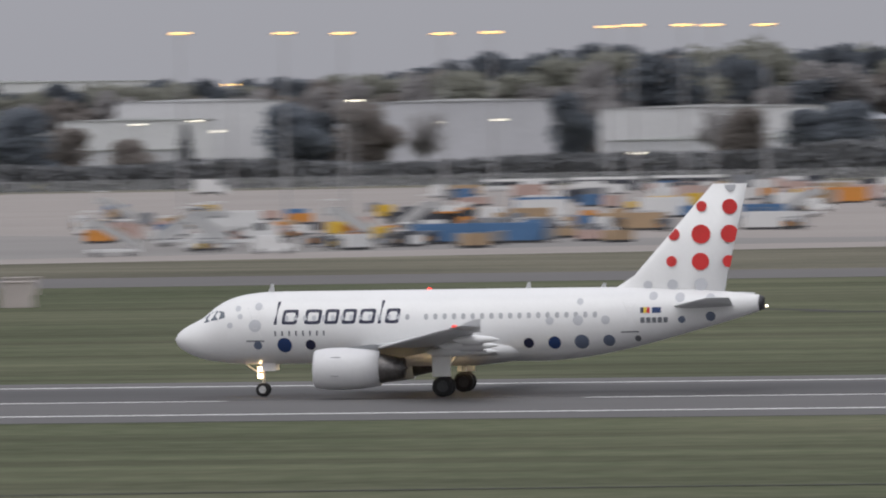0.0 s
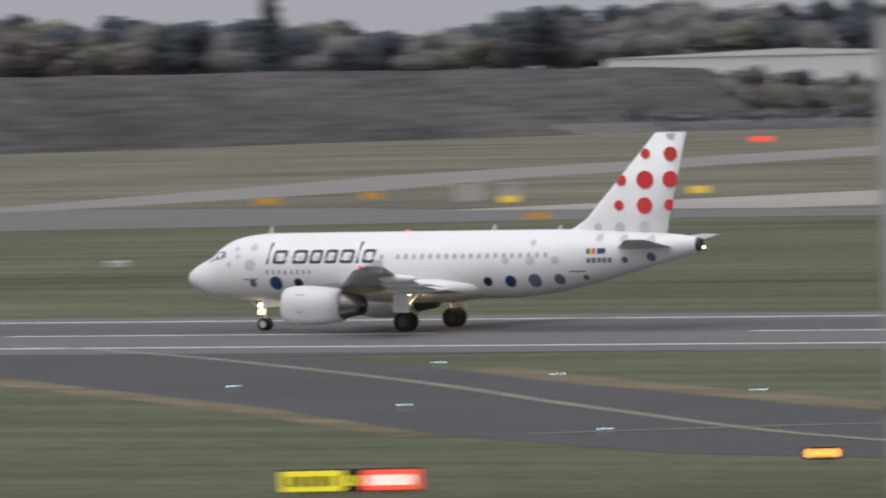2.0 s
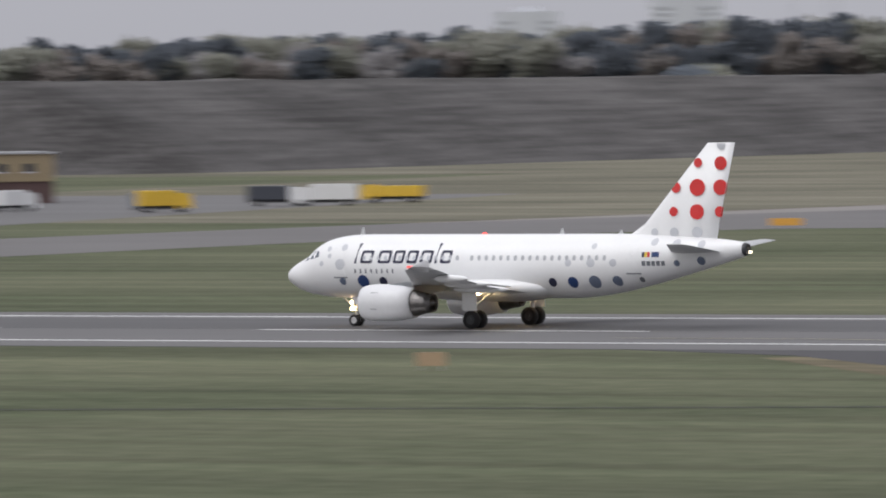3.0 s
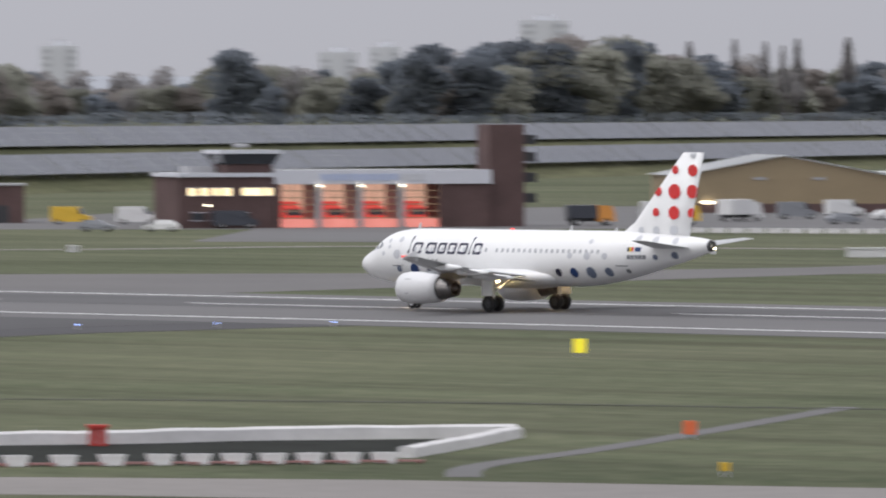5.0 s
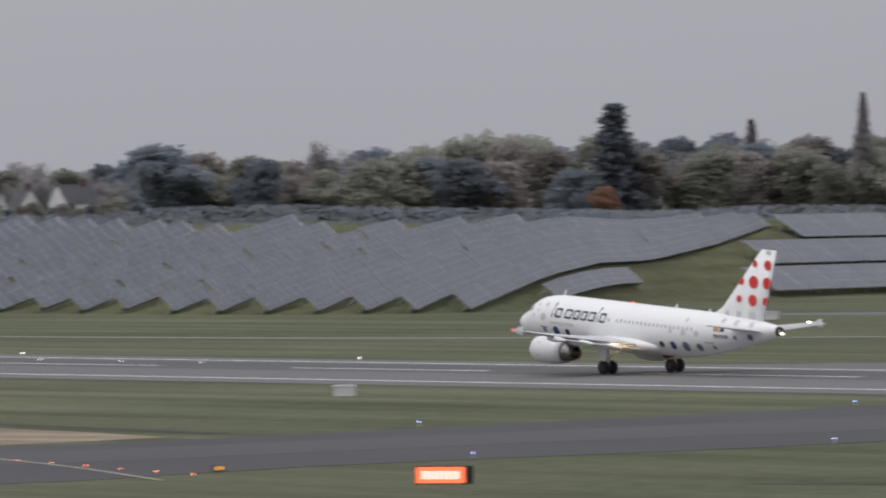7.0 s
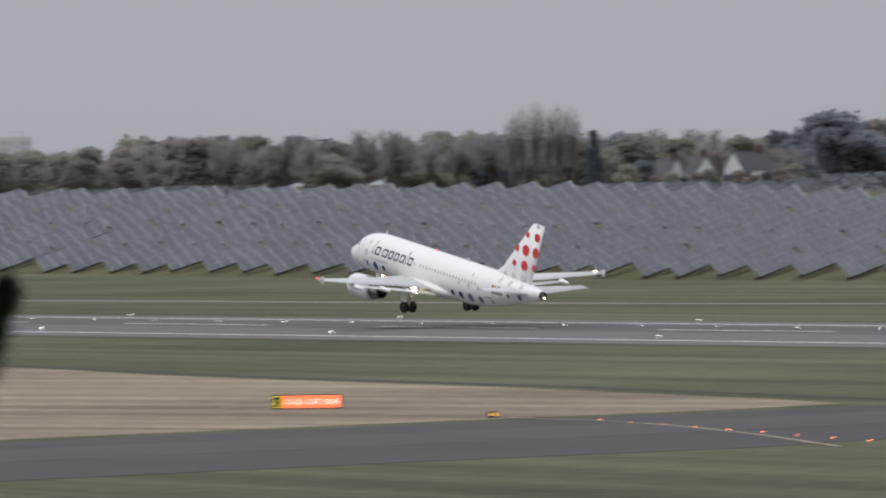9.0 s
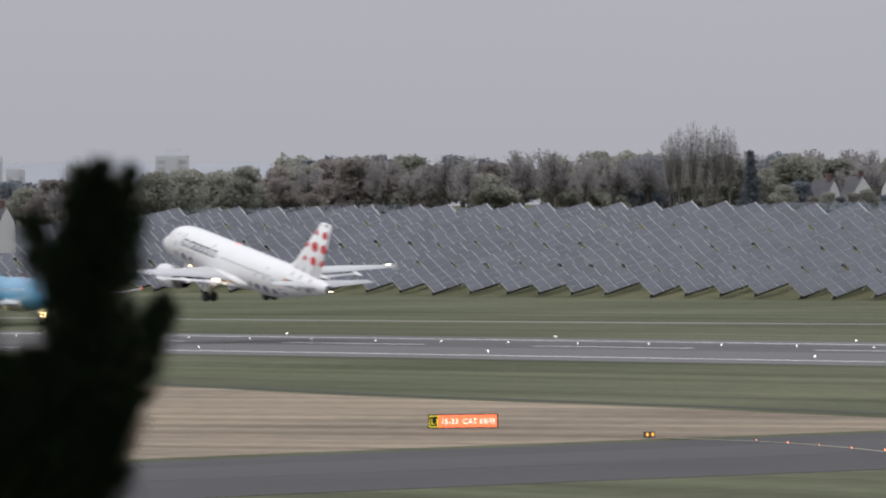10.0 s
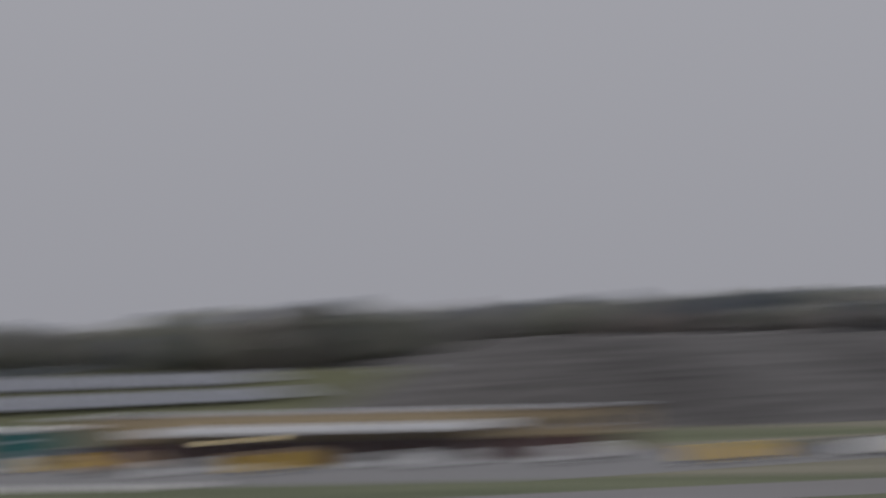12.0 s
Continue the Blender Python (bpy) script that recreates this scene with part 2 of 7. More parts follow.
ribbon("verge_east", smooth_line([(-196, 381), (-170, 350.5), (-146, 324), (-126, 298)]), 4.0, 0.012, M_VERGE_DRY, "dry grass verge of the taxiway", "grass")
ribbon("verge_east_far", smooth_line([(-153, 369), (-141, 353), (-113, 322), (-79, 288)]), 3.5, 0.012, M_VERGE_DRY, "dry grass verge of the taxiway", "grass")
slab("taxiway_west", [(-350, 392), (-352, 367), (-348, 333), (-343, 304), (-341, 269), (-334, 246), (-334, 223), (-332, 198), (-330, 120),
                      (-378, 120), (-381, 226), (-384, 252), (-385, 285), (-389, 306), (-398, 342), (-406, 374), (-416, 386), (-440, 392)],
     0.02, M_TAXI, "dark asphalt taxiway joining the runway", "taxiway")
slab("taxiway_west_band", [(-362, 392), (-362, 300), (-356, 250), (-352, 120), (-368, 120), (-372, 250), (-378, 300), (-384, 345), (-398, 392)],
     0.026, M_TAXI_WORN, "slightly paler worn band along the taxiway", "taxiway")
ribbon("taxi_line_west", smooth_line([(-389, 268), (-372, 266), (-352, 259), (-330, 249)]), 0.4, 0.05, M_YLINE, "faded yellow hold line", "marking")
slab("dry_grass_patch", [(-386, 226), (-388, 253), (-389, 284), (-392, 296), (-404, 299.5), (-440, 306), (-495, 312), (-536, 321), (-640, 335), (-640, 150), (-384, 150)],
     0.012, M_DRY, "dry brownish mown grass", "grass")
slab("perimeter_road", [(-330, 160), (-217, 221), (-204, 229), (-184, 237), (-165, 244), (-163, 232), (-182, 222), (-204, 213), (-218, 205), (-330, 145)], 0.018, M_TAXI_PALE,
     "pale concrete perimeter road", "road")
ribbon("service_track", smooth_line([(-203, 233), (-209, 241), (-216, 258), (-232, 292), (-236, 300)]), 1.5, 0.016, M_RUNWAY, "narrow worn service track", "road")

# far side: parallel taxiway, exits, apron
slab("rough_grass_far", [(-640, 800), (-455, 775), (300, 790), (300, 2300), (-760, 2300), (-700, 1250)], 0.010, M_FARGRASS, "pale rough grass beyond the parallel taxiway", "grass")
slab("taxiway_parallel", [(300, 748), (-76, 744), (-160, 742), (-215, 762), (-300, 762), (-380, 735), (-402, 700), (-402, 640), (-400, 590), (-425, 540), (-420, 452),
                          (-520, 452), (-455, 520), (-445, 560), (-455, 640), (-452, 720), (-447, 780), (-420, 870), (-370, 850), (-330, 815), (-286, 800), (-200, 792), (300, 776)],
     0.02, M_TAXI_MID, "pale grey taxiway curving to the runway", "taxiway")
slab("taxiway_north", [(-447, 770), (-440, 900), (-492, 1145), (-530, 1500), (-560, 1900), (-500, 1900), (-479, 1500), (-474, 1348), (-447, 1093), (-424, 985), (-418, 870)],
     0.022, M_TAXI_PALE, "pale grey taxiway leading away", "taxiway")
slab("apron", [(-200, 884), (-279, 840), (-300, 812), (-348, 826), (-320, 968), (-376, 1344), (-425, 1700), (-440, 2000), (500, 2050), (500, 960), (-94, 924)], 0.024, M_CONCRETE,
     "wide pale concrete apron", "apron")
slab("apron_track", [(-286, 850), (-335, 965), (-373, 1344), (-260, 1150), (-120, 1010), (60, 970), (-140, 960), (-230, 905)], 0.030, M_LANE, "worn grey lane across the apron", "apron")
ribbon("service_road_far", smooth_line([(-1300, 480), (-932, 505), (-780, 511), (-665, 523), (-570, 574), (-548, 618), (-480, 640)]), 5, 0.015, M_TAXI_PALE,
       "narrow service road beyond the runway", "road")
slab("fire_station_yard", [(-760, 640), (-668, 668), (-612, 716), (-600, 730), (-540, 735), (-500, 760), (-560, 1000), (-640, 1000), (-720, 1000), (-760, 800), (-700, 705)], 0.02,
     M_RUNWAY, "grey yard before the hangars", "yard")
slab("fire_station_ramp", [(-642, 698), (-632, 722), (-560, 640), (-585, 625)], 0.026, M_RUNWAY, "grey ramp before the fire station doors", "road")


# ---- the airliner ----
# local frame: x aft of the main wheels, y away from the viewer's side, z up from the tyres' foot
GEAR = 16.1
SECT = ((0.0, 3.27, 0.04, 0.04), (0.18, 3.27, 0.44, 0.36), (0.5, 3.28, 0.74, 0.62), (1.0, 3.29, 1.03, 0.90), (1.7, 3.34, 1.32, 1.20), (2.4, 3.57, 1.54, 1.55),
        (3.2, 3.73, 1.73, 1.83), (4.2, 3.835, 1.87, 1.985), (5.5, 3.89, 1.95, 2.06), (7.0, 3.90, 1.975, 2.07), (21.3, 3.90, 1.975, 2.07),
        (23.0, 3.96, 1.93, 2.01), (25.0, 4.10, 1.78, 1.86), (27.0, 4.29, 1.52, 1.62), (29.0, 4.50, 1.20, 1.31), (31.0, 4.71, 0.87, 0.98), (32.6, 4.87, 0.60, 0.68), (33.6, 4.96, 0.41, 0.46))


def section_slopes():
    """Slopes of the sections' curves, level where a curve turns."""
    xs = [q[0] for q in SECT]
    out = []
    for k in (1, 2, 3):
        ys = [q[k] for q in SECT]
        d = [(ys[i + 1] - ys[i]) / (xs[i + 1] - xs[i]) for i in range(len(xs) - 1)]
        m = [d[0]] + [0.0 if a * b <= 0 else 2 * a * b / (a + b) for a, b in zip(d, d[1:])] + [d[-1]]
        out.append(m)
    return xs, out


SECT_X, SECT_M = section_slopes()


def section(s):
    """Centre height, half width and half height of the fuselage, smoothly between its sections."""
    s = max(SECT_X[0], min(SECT_X[-1], s))
    i = max(0, min(len(SECT_X) - 2, int(np.searchsorted(SECT_X, s, "right")) - 1))
    h = SECT_X[i + 1] - SECT_X[i]
    t = (s - SECT_X[i]) / h
    out = []
    for k in (1, 2, 3):
        a, b, ma, mb = SECT[i][k], SECT[i + 1][k], SECT_M[k - 1][i] * h, SECT_M[k - 1][i + 1] * h
        out.append((2 * t ** 3 - 3 * t * t + 1) * a + (t ** 3 - 2 * t * t + t) * ma + (3 * t * t - 2 * t ** 3) * b + (t ** 3 - t * t) * mb)
    return out


def skin(s, z, side, lift=0.012):
    """The point of the fuselage's skin at s metres behind the nose and height z."""
    zc, w, h = section(s)
    c = max(-0.995, min(0.995, (z - zc) / h))
    return Vector((s - GEAR, side * (w * math.sqrt(1 - c * c) + lift), z))


def fuselage_mesh(bm, n=36):
    rings = []
    stations = [0.0, 0.08, 0.18, 0.32, 0.5, 0.75, 1.0] + [1.35 + k * 0.35 for k in range(17)] + [7.4 + k * 1.4 for k in range(10)] + [20.9 + k * 0.5 for k in range(26)] + [33.6]
    for s in stations:
        zc, w, h = section(s)
        rings.append([bm.verts.new((s - GEAR, w * math.cos(2 * math.pi * k / n), zc + h * math.sin(2 * math.pi * k / n))) for k in range(n)])
    for a, b in zip(rings, rings[1:]):
        for k in range(n):
            bm.faces.new((a[k], b[k], b[(k + 1) % n], a[(k + 1) % n]))
    bm.faces.new(rings[0])
    bm.faces.new(list(reversed(rings[-1])))
    bmesh.ops.recalc_face_normals(bm, faces=bm.faces)
    return bm


def skin_patch(outline, side, rings=1):
    """A decal that lies on the skin: an outline in (s, z), filled towards its middle."""
    bm = bmesh.new()
    cx = sum(q[0] for q in outline) / len(outline)
    cz = sum(q[1] for q in outline) / len(outline)
    loops = []
    for r in range(rings, 0, -1):
        f = r / rings
        loops.append([bm.verts.new(skin(cx + (s - cx) * f, cz + (z - cz) * f, side)) for s, z in outline])
    mid = bm.verts.new(skin(cx, cz, side))
    n = len(outline)
    for a, b in zip(loops, loops[1:]):
        for k in range(n):
            bm.faces.new((a[k], a[(k + 1) % n], b[(k + 1) % n], b[k]))
    for k in range(n):
        bm.faces.new((loops[-1][k], loops[-1][(k + 1) % n], mid))
    return bm


def skin_ring(s0, s1, z0, z1, stroke, slant, side, n=28):
    """A rounded, slanted outline painted on the skin."""
    bm = bmesh.new()
    cs, cz, a, b = (s0 + s1) / 2, (z0 + z1) / 2, (s1 - s0) / 2, (z1 - z0) / 2
    loops = []
    for q in (0.0, stroke / 2, stroke):
        ring = []
        for k in range(n):
            c, d = math.cos(2 * math.pi * k / n), math.sin(2 * math.pi * k / n)
            c, d = math.copysign(abs(c) ** 0.32, c), math.copysign(abs(d) ** 0.32, d)
            z = cz + (b - q) * d
            ring.append(bm.verts.new(skin(cs + (a - q) * c + slant * (z - z0), z, side)))
        loops.append(ring)
    for p, r in zip(loops, loops[1:]):
        for k in range(n):
            bm.faces.new((p[k], p[(k + 1) % n], r[(k + 1) % n], r[k]))
    return bm


def round_outline(s, z, rs, rz=None, n=20):
    return [(s + rs * math.cos(2 * math.pi * k / n), z + (rz or rs) * math.sin(2 * math.pi * k / n)) for k in range(n)]


def rect_outline(s0, s1, z0, z1, c=0.06, slant=0.0):
    def p(s, z):
        return (s + slant * (z - z0), z)
    return [p(s0 + c, z0), p((s0 + s1) / 2, z0), p(s1 - c, z0), p(s1, z0 + c), p(s1, z1 - c), p(s1 - c, z1), p((s0 + s1) / 2, z1), p(s0 + c, z1), p(s0, z1 - c), p(s0, z0 + c)]


def foil(bm, stations, thick, vertical=False):
    """A lifting surface lofted through (span place, leading edge, chord, height) stations."""
    prof = [(0, 0), (0.02, 0.35), (0.1, 0.75), (0.3, 1.0), (0.6, 0.75), (1.0, 0.06), (1.0, -0.06), (0.6, -0.5), (0.3, -0.75), (0.1, -0.6), (0.02, -0.3)]
    rings = []
    for y, le, ch, z in stations:
        t = thick * ch / 2 * (1.0 if vertical else 1.0 - 0.25 * min(1.0, abs(y) / 17))
        ring = []
        for c, u in prof:
            ring.append(bm.verts.new((le + c * ch - GEAR, u * t, z) if vertical else (le + c * ch - GEAR, y, z + u * t)))
        rings.append(ring)
    n = len(prof)
    for a, b in zip(rings, rings[1:]):
        for k in range(n):
            bm.faces.new((a[k], a[(k + 1) % n], b[(k + 1) % n], b[k]))
    bm.faces.new(rings[0])
    bm.faces.new(rings[-1])
    bmesh.ops.recalc_face_normals(bm, faces=bm.faces)
    return bm


def lathe(bm, prof, n=28, at=(0, 0, 0)):
    """A body of revolution round the x axis through (x, r) points."""
    rings = [[bm.verts.new((x + at[0], at[1] + r * math.cos(2 * math.pi * k / n), at[2] + r * math.sin(2 * math.pi * k / n))) for k in range(n)] for x, r in prof]
    for a, b in zip(rings, rings[1:]):
        for k in range(n):
            bm.faces.new((a[k], b[k], b[(k + 1) % n], a[(k + 1) % n]))
    bmesh.ops.recalc_face_normals(bm, faces=bm.faces)
    return bm


def wheel_mesh(bm, x, y, z, r, w):
    n, prof = 24, ((-w / 2, r * 0.55), (-w / 2, r * 0.9), (-w * 0.3, r), (w * 0.3, r), (w / 2, r * 0.9), (w / 2, r * 0.55))
    rings = [[bm.verts.new((x + q * math.cos(2 * math.pi * k / n), y + o, z + q * math.sin(2 * math.pi * k / n))) for k in range(n)] for o, q in prof]
    for a, b in zip(rings, rings[1:]):
        for k in range(n):
            bm.faces.new((a[k], b[k], b[(k + 1) % n], a[(k + 1) % n]))
    bmesh.ops.recalc_face_normals(bm, faces=bm.faces)
    return bm


def hub_mesh(bm, x, y, z, r, w):
    bmesh.ops.create_cone(bm, cap_ends=True, segments=20, radius1=r, radius2=r, depth=w, matrix=Matrix.Translation((x, y, z)) @ Matrix.Rotation(math.pi / 2, 4, "X"))
    bmesh.ops.create_cone(bm, cap_ends=True, segments=12, radius1=r * 0.45, radius2=r * 0.3, depth=w + 0.08, matrix=Matrix.Translation((x, y, z)) @ Matrix.Rotation(math.pi / 2, 4, "X"))
    return bm


def fin_dot(s, z, r, side, n=24):
    """A disc on the fin, cut by its edges."""
    bm = bmesh.new()
    vs = []

    def put(a, b):
        b = min(b, 11.66)
        lo = float(np.interp(b, [5.9, 11.72], [25.9, 31.05])) + 0.06
        hi = float(np.interp(b, [5.6, 11.72], [31.7, 33.0])) - 0.05
        a = max(lo, min(hi, a))
        c = (a - lo) / (hi - lo)
        th = (hi - lo) * 0.05 * (1.0 - abs(c - 0.3) * 0.9) + 0.02
        return bm.verts.new((a - GEAR, side * th, b))
    mid = put(s, z)
    for k in range(n):
        vs.append(put(s + r * math.cos(2 * math.pi * k / n), z + r * math.sin(2 * math.pi * k / n)))
    for k in range(n):
        bm.faces.new((mid, vs[k], vs[(k + 1) % n]))
    bmesh.ops.dissolve_degenerate(bm, dist=1e-4, edges=bm.edges)
    return bm


def airliner(name, m, label, livery):
    """A short twin-engined narrow-body with its gear down."""
    red = livery == "dots"
    body_m = M_WHITE if red else M_SKY
    p = thing(name, m, label, "airliner")
    body = part("fuselage", fuselage_mesh(bmesh.new()), body_m, p, smooth=True)
    bm = bmesh.new()
    lathe(bm, ((9.6, 0.05), (10.4, 0.75), (11.8, 1.15), (14, 1.3), (17.5, 1.3), (19.5, 1.0), (21.0, 0.45), (21.6, 0.05)), 28, (-GEAR, 0, 0))
    for v in bm.verts:
        v.co = Vector((v.co.x, v.co.y * 1.72, 2.55 + v.co.z * 0.72))
    part("belly_fairing", bm, M_WHITE, p, smooth=True)
    for side in (-1, 1):
        bm = foil(bmesh.new(), ((side * 1.2, 10.6, 7.2, 2.55), (side * 1.98, 11.0, 6.8, 2.62), (side * 6.4, 13.4, 4.1, 3.05), (side * 12, 16.3, 2.7, 3.65), (side * 16.9, 18.75, 1.55, 4.25)), 0.12)
        wing = part("wing", bm, M_WING, p, smooth=True)
        part("flap", foil(bmesh.new(), ((side * 2.4, 17.4, 1.75, 2.28), (side * 6.4, 17.3, 1.4, 2.74), (side * 12.2, 18.8, 1.0, 3.44)), 0.13), M_NAC, wing, smooth=True)
        part("slat", foil(bmesh.new(), ((side * 3.0, 11.15, 0.9, 2.50), (side * 6.4, 13.0, 0.75, 2.92), (side * 16.4, 18.2, 0.5, 4.10)), 0.3), M_NAC, wing, "pale leading-edge slat", smooth=True)
        bm = bmesh.new()
        vs = [bm.verts.new((a - GEAR, side * 16.93, b)) for a, b in ((18.9, 4.2), (19.9, 4.66), (20.3, 4.66), (20.3, 4.25), (20.3, 3.95), (19.9, 3.95))]
        bm.faces.new(vs)
        bmesh.ops.solidify(bm, geom=bm.faces[:], thickness=0.06)
        part("wingtip_fence", bm, M_WHITE, wing)
        part("nav_light", boxes((18.7 - GEAR, 18.95 - GEAR, side * 16.6, side * 16.9, 4.22, 4.34)), M_NAVRED if side < 0 else M_TAILLIGHT, wing, "small glowing navigation light")
        for y, x0, z, ln in ((5.2, 15.3, 2.55, 4.2), (8.7, 16.6, 2.98, 3.4), (12.4, 18.0, 3.42, 2.6)):
            bm = lathe(bmesh.new(), ((0, 0.02), (0.4, 0.2), (ln * 0.5, 0.27), (ln * 0.85, 0.16), (ln, 0.02)), 12, (x0 - GEAR, side * y, z))
            part("flap_track_fairing", bm, M_WHITE, wing, smooth=True)
        # engine
        e = (9.1 - GEAR, side * 5.75, 1.70)
        eng = part("engine_nacelle", lathe(bmesh.new(), ((0.35, 0.88), (0.08, 0.92), (0, 1.0), (0.12, 1.08), (0.7, 1.17), (1.7, 1.20), (2.8, 1.12), (3.75, 0.98), (3.75, 0.86), (2.9, 0.9)), 36, e), M_NAC, p, smooth=True)
        part("intake", lathe(bmesh.new(), ((0.35, 0.88), (1.0, 0.84), (1.05, 0.3), (0.7, 0.05)), 28, e), M_DARKMETAL, eng, "dark fan intake", smooth=True)
        part("core_nozzle", lathe(bmesh.new(), ((3.2, 0.90), (3.8, 0.84), (4.6, 0.68), (5.1, 0.58), (5.05, 0.52), (4.6, 0.5)), 28, e), M_STEEL, eng, "burnt metal core nozzle", smooth=True)
        part("exhaust_plug", lathe(bmesh.new(), ((4.4, 0.36), (5.0, 0.22), (5.3, 0.02)), 16, e), M_STEEL, eng, smooth=True)
        bm = bmesh.new()
        vs = [bm.verts.new((a - GEAR, side * 5.75, b)) for a, b in ((10.2, 2.75), (12.3, 3.05), (13.2, 3.0), (16.0, 2.9), (15.4, 2.55), (13.6, 2.2), (12.0, 2.3))]
        bm.faces.new(vs)
        bmesh.ops.solidify(bm, geom=bm.faces[:], thickness=0.36)
        bmesh.ops.translate(bm, verts=bm.verts, vec=(0, side * 0.18 if side < 0 else 0.18, 0))
        part("pylon", bm, M_WING, p)
        for az, ln in ((2.35, 0.55), (1.3, 0.4)):
            part("cowl_seam", boxes((11.0 - GEAR - 0.8, 11.0 - GEAR - 0.8 + ln, side * 6.93 - 0.01, side * 6.93 + 0.01, az, az + 0.035)), M_LINEGREY, eng)
        # main gear
        gear = part("main_gear_leg", tube(tube(bmesh.new(), (0.0, side * 3.8, 0.6), (-0.1, side * 3.75, 2.7), 0.14), (0.0, side * 3.8, 1.4), (0.7, side * 2.2, 2.5), 0.07), M_HUB, p)
        for o in (-0.47, 0.47):
            wh = part("wheel", wheel_mesh(bmesh.new(), 0, side * 3.8 + o, 0.585, 0.585, 0.42), M_TYRE, p, smooth=True)
            part("hub", hub_mesh(bmesh.new(), 0, side * 3.8 + o, 0.585, 0.31, 0.30), M_DARKMETAL, wh)
        part("gear_door", boxes((-0.55, 0.5, side * 4.45 - 0.03, side * 4.45 + 0.03, 1.15, 2.6), bevel=0.02), M_WHITE, p)
        part("landing_light", lathe(bmesh.new(), ((0, 0.02), (0, 0.17), (0.12, 0.2), (0.3, 0.05)), 14, (-0.25, side * 3.1, 2.32)), M_LAMP, p, "glowing wing-root landing light")
        # tailplane
        part("tailplane", foil(bmesh.new(), ((side * 0.3, 28.3, 3.8, 4.78), (side * 1.0, 28.8, 3.4, 4.85), (side * 6.2, 31.3, 1.35, 5.40)), 0.1), M_WING if red else M_SKY, p, smooth=True)
    fin = part("fin", foil(bmesh.new(), ((0, 24.2, 7.4, 5.55), (0, 25.5, 6.2, 5.95), (0, 26.5, 5.3, 6.6), (0, 31.05, 1.95, 11.72)), 0.1, True), body_m, p, smooth=True)
    part("rudder_seam", boxes((30.2 - GEAR, 30.24 - GEAR, -0.14, 0.14, 6.0, 6.3)), M_LINEGREY, fin)
    part("tail_cone", lathe(bmesh.new(), ((33.5, 0.38), (33.62, 0.43), (33.86, 0.36), (33.84, 0.27), (33.6, 0.22), (33.6, 0.02)), 20, (-GEAR, 0, 4.96)), M_DARKMETAL, p, "dark exhaust cone", smooth=True)
    part("tail_light", boxes((33.95 - GEAR, 34.05 - GEAR, -0.1, 0.1, 4.72, 4.85)), M_TAILLIGHT, p, "glowing white tail light")
    part("beacon", lathe(bmesh.new(), ((14.6, 0.02), (14.65, 0.07), (14.8, 0.07), (14.85, 0.02)), 10, (-GEAR, 0, 5.99)), M_BEACON, p, "red anti-collision beacon")
    for s, hgt in ((5.4, 0.5), (20.2, 0.42), (24.5, 0.3)):
        bm = bmesh.new()
        vs = [bm.verts.new((a - GEAR, -0.03, b)) for a, b in ((s, 5.86), (s + 0.22, 5.9 + hgt), (s + 0.36, 5.9 + hgt), (s + 0.4, 5.86))]
        bm.faces.new(vs)
        bmesh.ops.solidify(bm, geom=bm.faces[:], thickness=0.05)
        part("antenna", bm, M_WHITE, p)
    # nose gear
    leg = part("nose_gear_leg", tube(tube(bmesh.new(), (-11.03, 0, 0.4), (-10.95, 0, 2.0), 0.09), (-11.0, 0, 1.1), (-12.1, 0, 1.9), 0.05), M_HUB, p)
    for o in (-0.27, 0.27):
        wh = part("nose_wheel", wheel_mesh(bmesh.new(), -11.03, o, 0.385, 0.385, 0.24), M_TYRE, p, smooth=True)
        part("hub", hub_mesh(bmesh.new(), -11.03, o, 0.385, 0.24, 0.2), M_HUB, wh)
        part("gear_door", boxes((-11.0, -10.2, o * 2 - 0.02, o * 2 + 0.02, 1.45, 1.95)), M_WHITE, p)
        part("taxi_light", lathe(bmesh.new(), ((-0.1, 0.02), (-0.1, 0.13), (0.05, 0.15), (0.15, 0.03)), 12, (-11.2, o * 0.9, 1.15)), M_LAMP_SOFT, p, "glowing nose-gear light")
        part("takeoff_light", lathe(bmesh.new(), ((-0.1, 0.02), (-0.1, 0.12), (0.05, 0.14), (0.15, 0.03)), 12, (-11.2, o * 0.9, 1.55)), M_LAMP_SOFT, p, "glowing nose-gear light")
    # cockpit glazing and both sides' windows, doors and painted shapes
    for side in (-1, 1):
        for q in (((1.78, 4.44), (2.22, 4.80), (2.24, 4.34), (1.84, 4.22)), ((2.29, 4.84), (2.70, 4.93), (2.75, 4.42), (2.30, 4.36)), ((2.79, 4.93), (3.12, 4.86), (3.18, 4.55), (2.82, 4.44))):
            part("cockpit_window", skin_patch(q, side), M_SCREEN, body, "dark cockpit window pane")
        for k in range(34):
            s = 6.8 + 0.535 * k
            if 14.0 < s < 14.5:
                continue
            part("cabin_window", skin_patch(rect_outline(s - 0.115, s + 0.115, 4.30, 4.63, 0.07), side), M_GLASS if s > 13.7 else M_PALE, body)
        for s, w, z0, z1 in ((4.55, 0.84, 3.25, 5.1), (26.0, 0.78, 3.5, 5.3)):
            d = part("cabin_door", skin_patch(rect_outline(s, s + w, z0, z1, 0.1), side, 4), M_WHITE if red else M_SKY, body)
            part("door_sill", skin_patch(rect_outline(s - 0.1, s + w + 0.1, z0 - 0.09, z0 - 0.02, 0.02), side), M_LINEGREY, d, "dark door sill line")
            part("door_seam", skin_patch(rect_outline(s - 0.03, s - 0.005, z0, z1, 0.005), side), M_PALE, d)
            part("door_seam", skin_patch(rect_outline(s + w + 0.005, s + w + 0.03, z0, z1, 0.005), side), M_PALE, d)
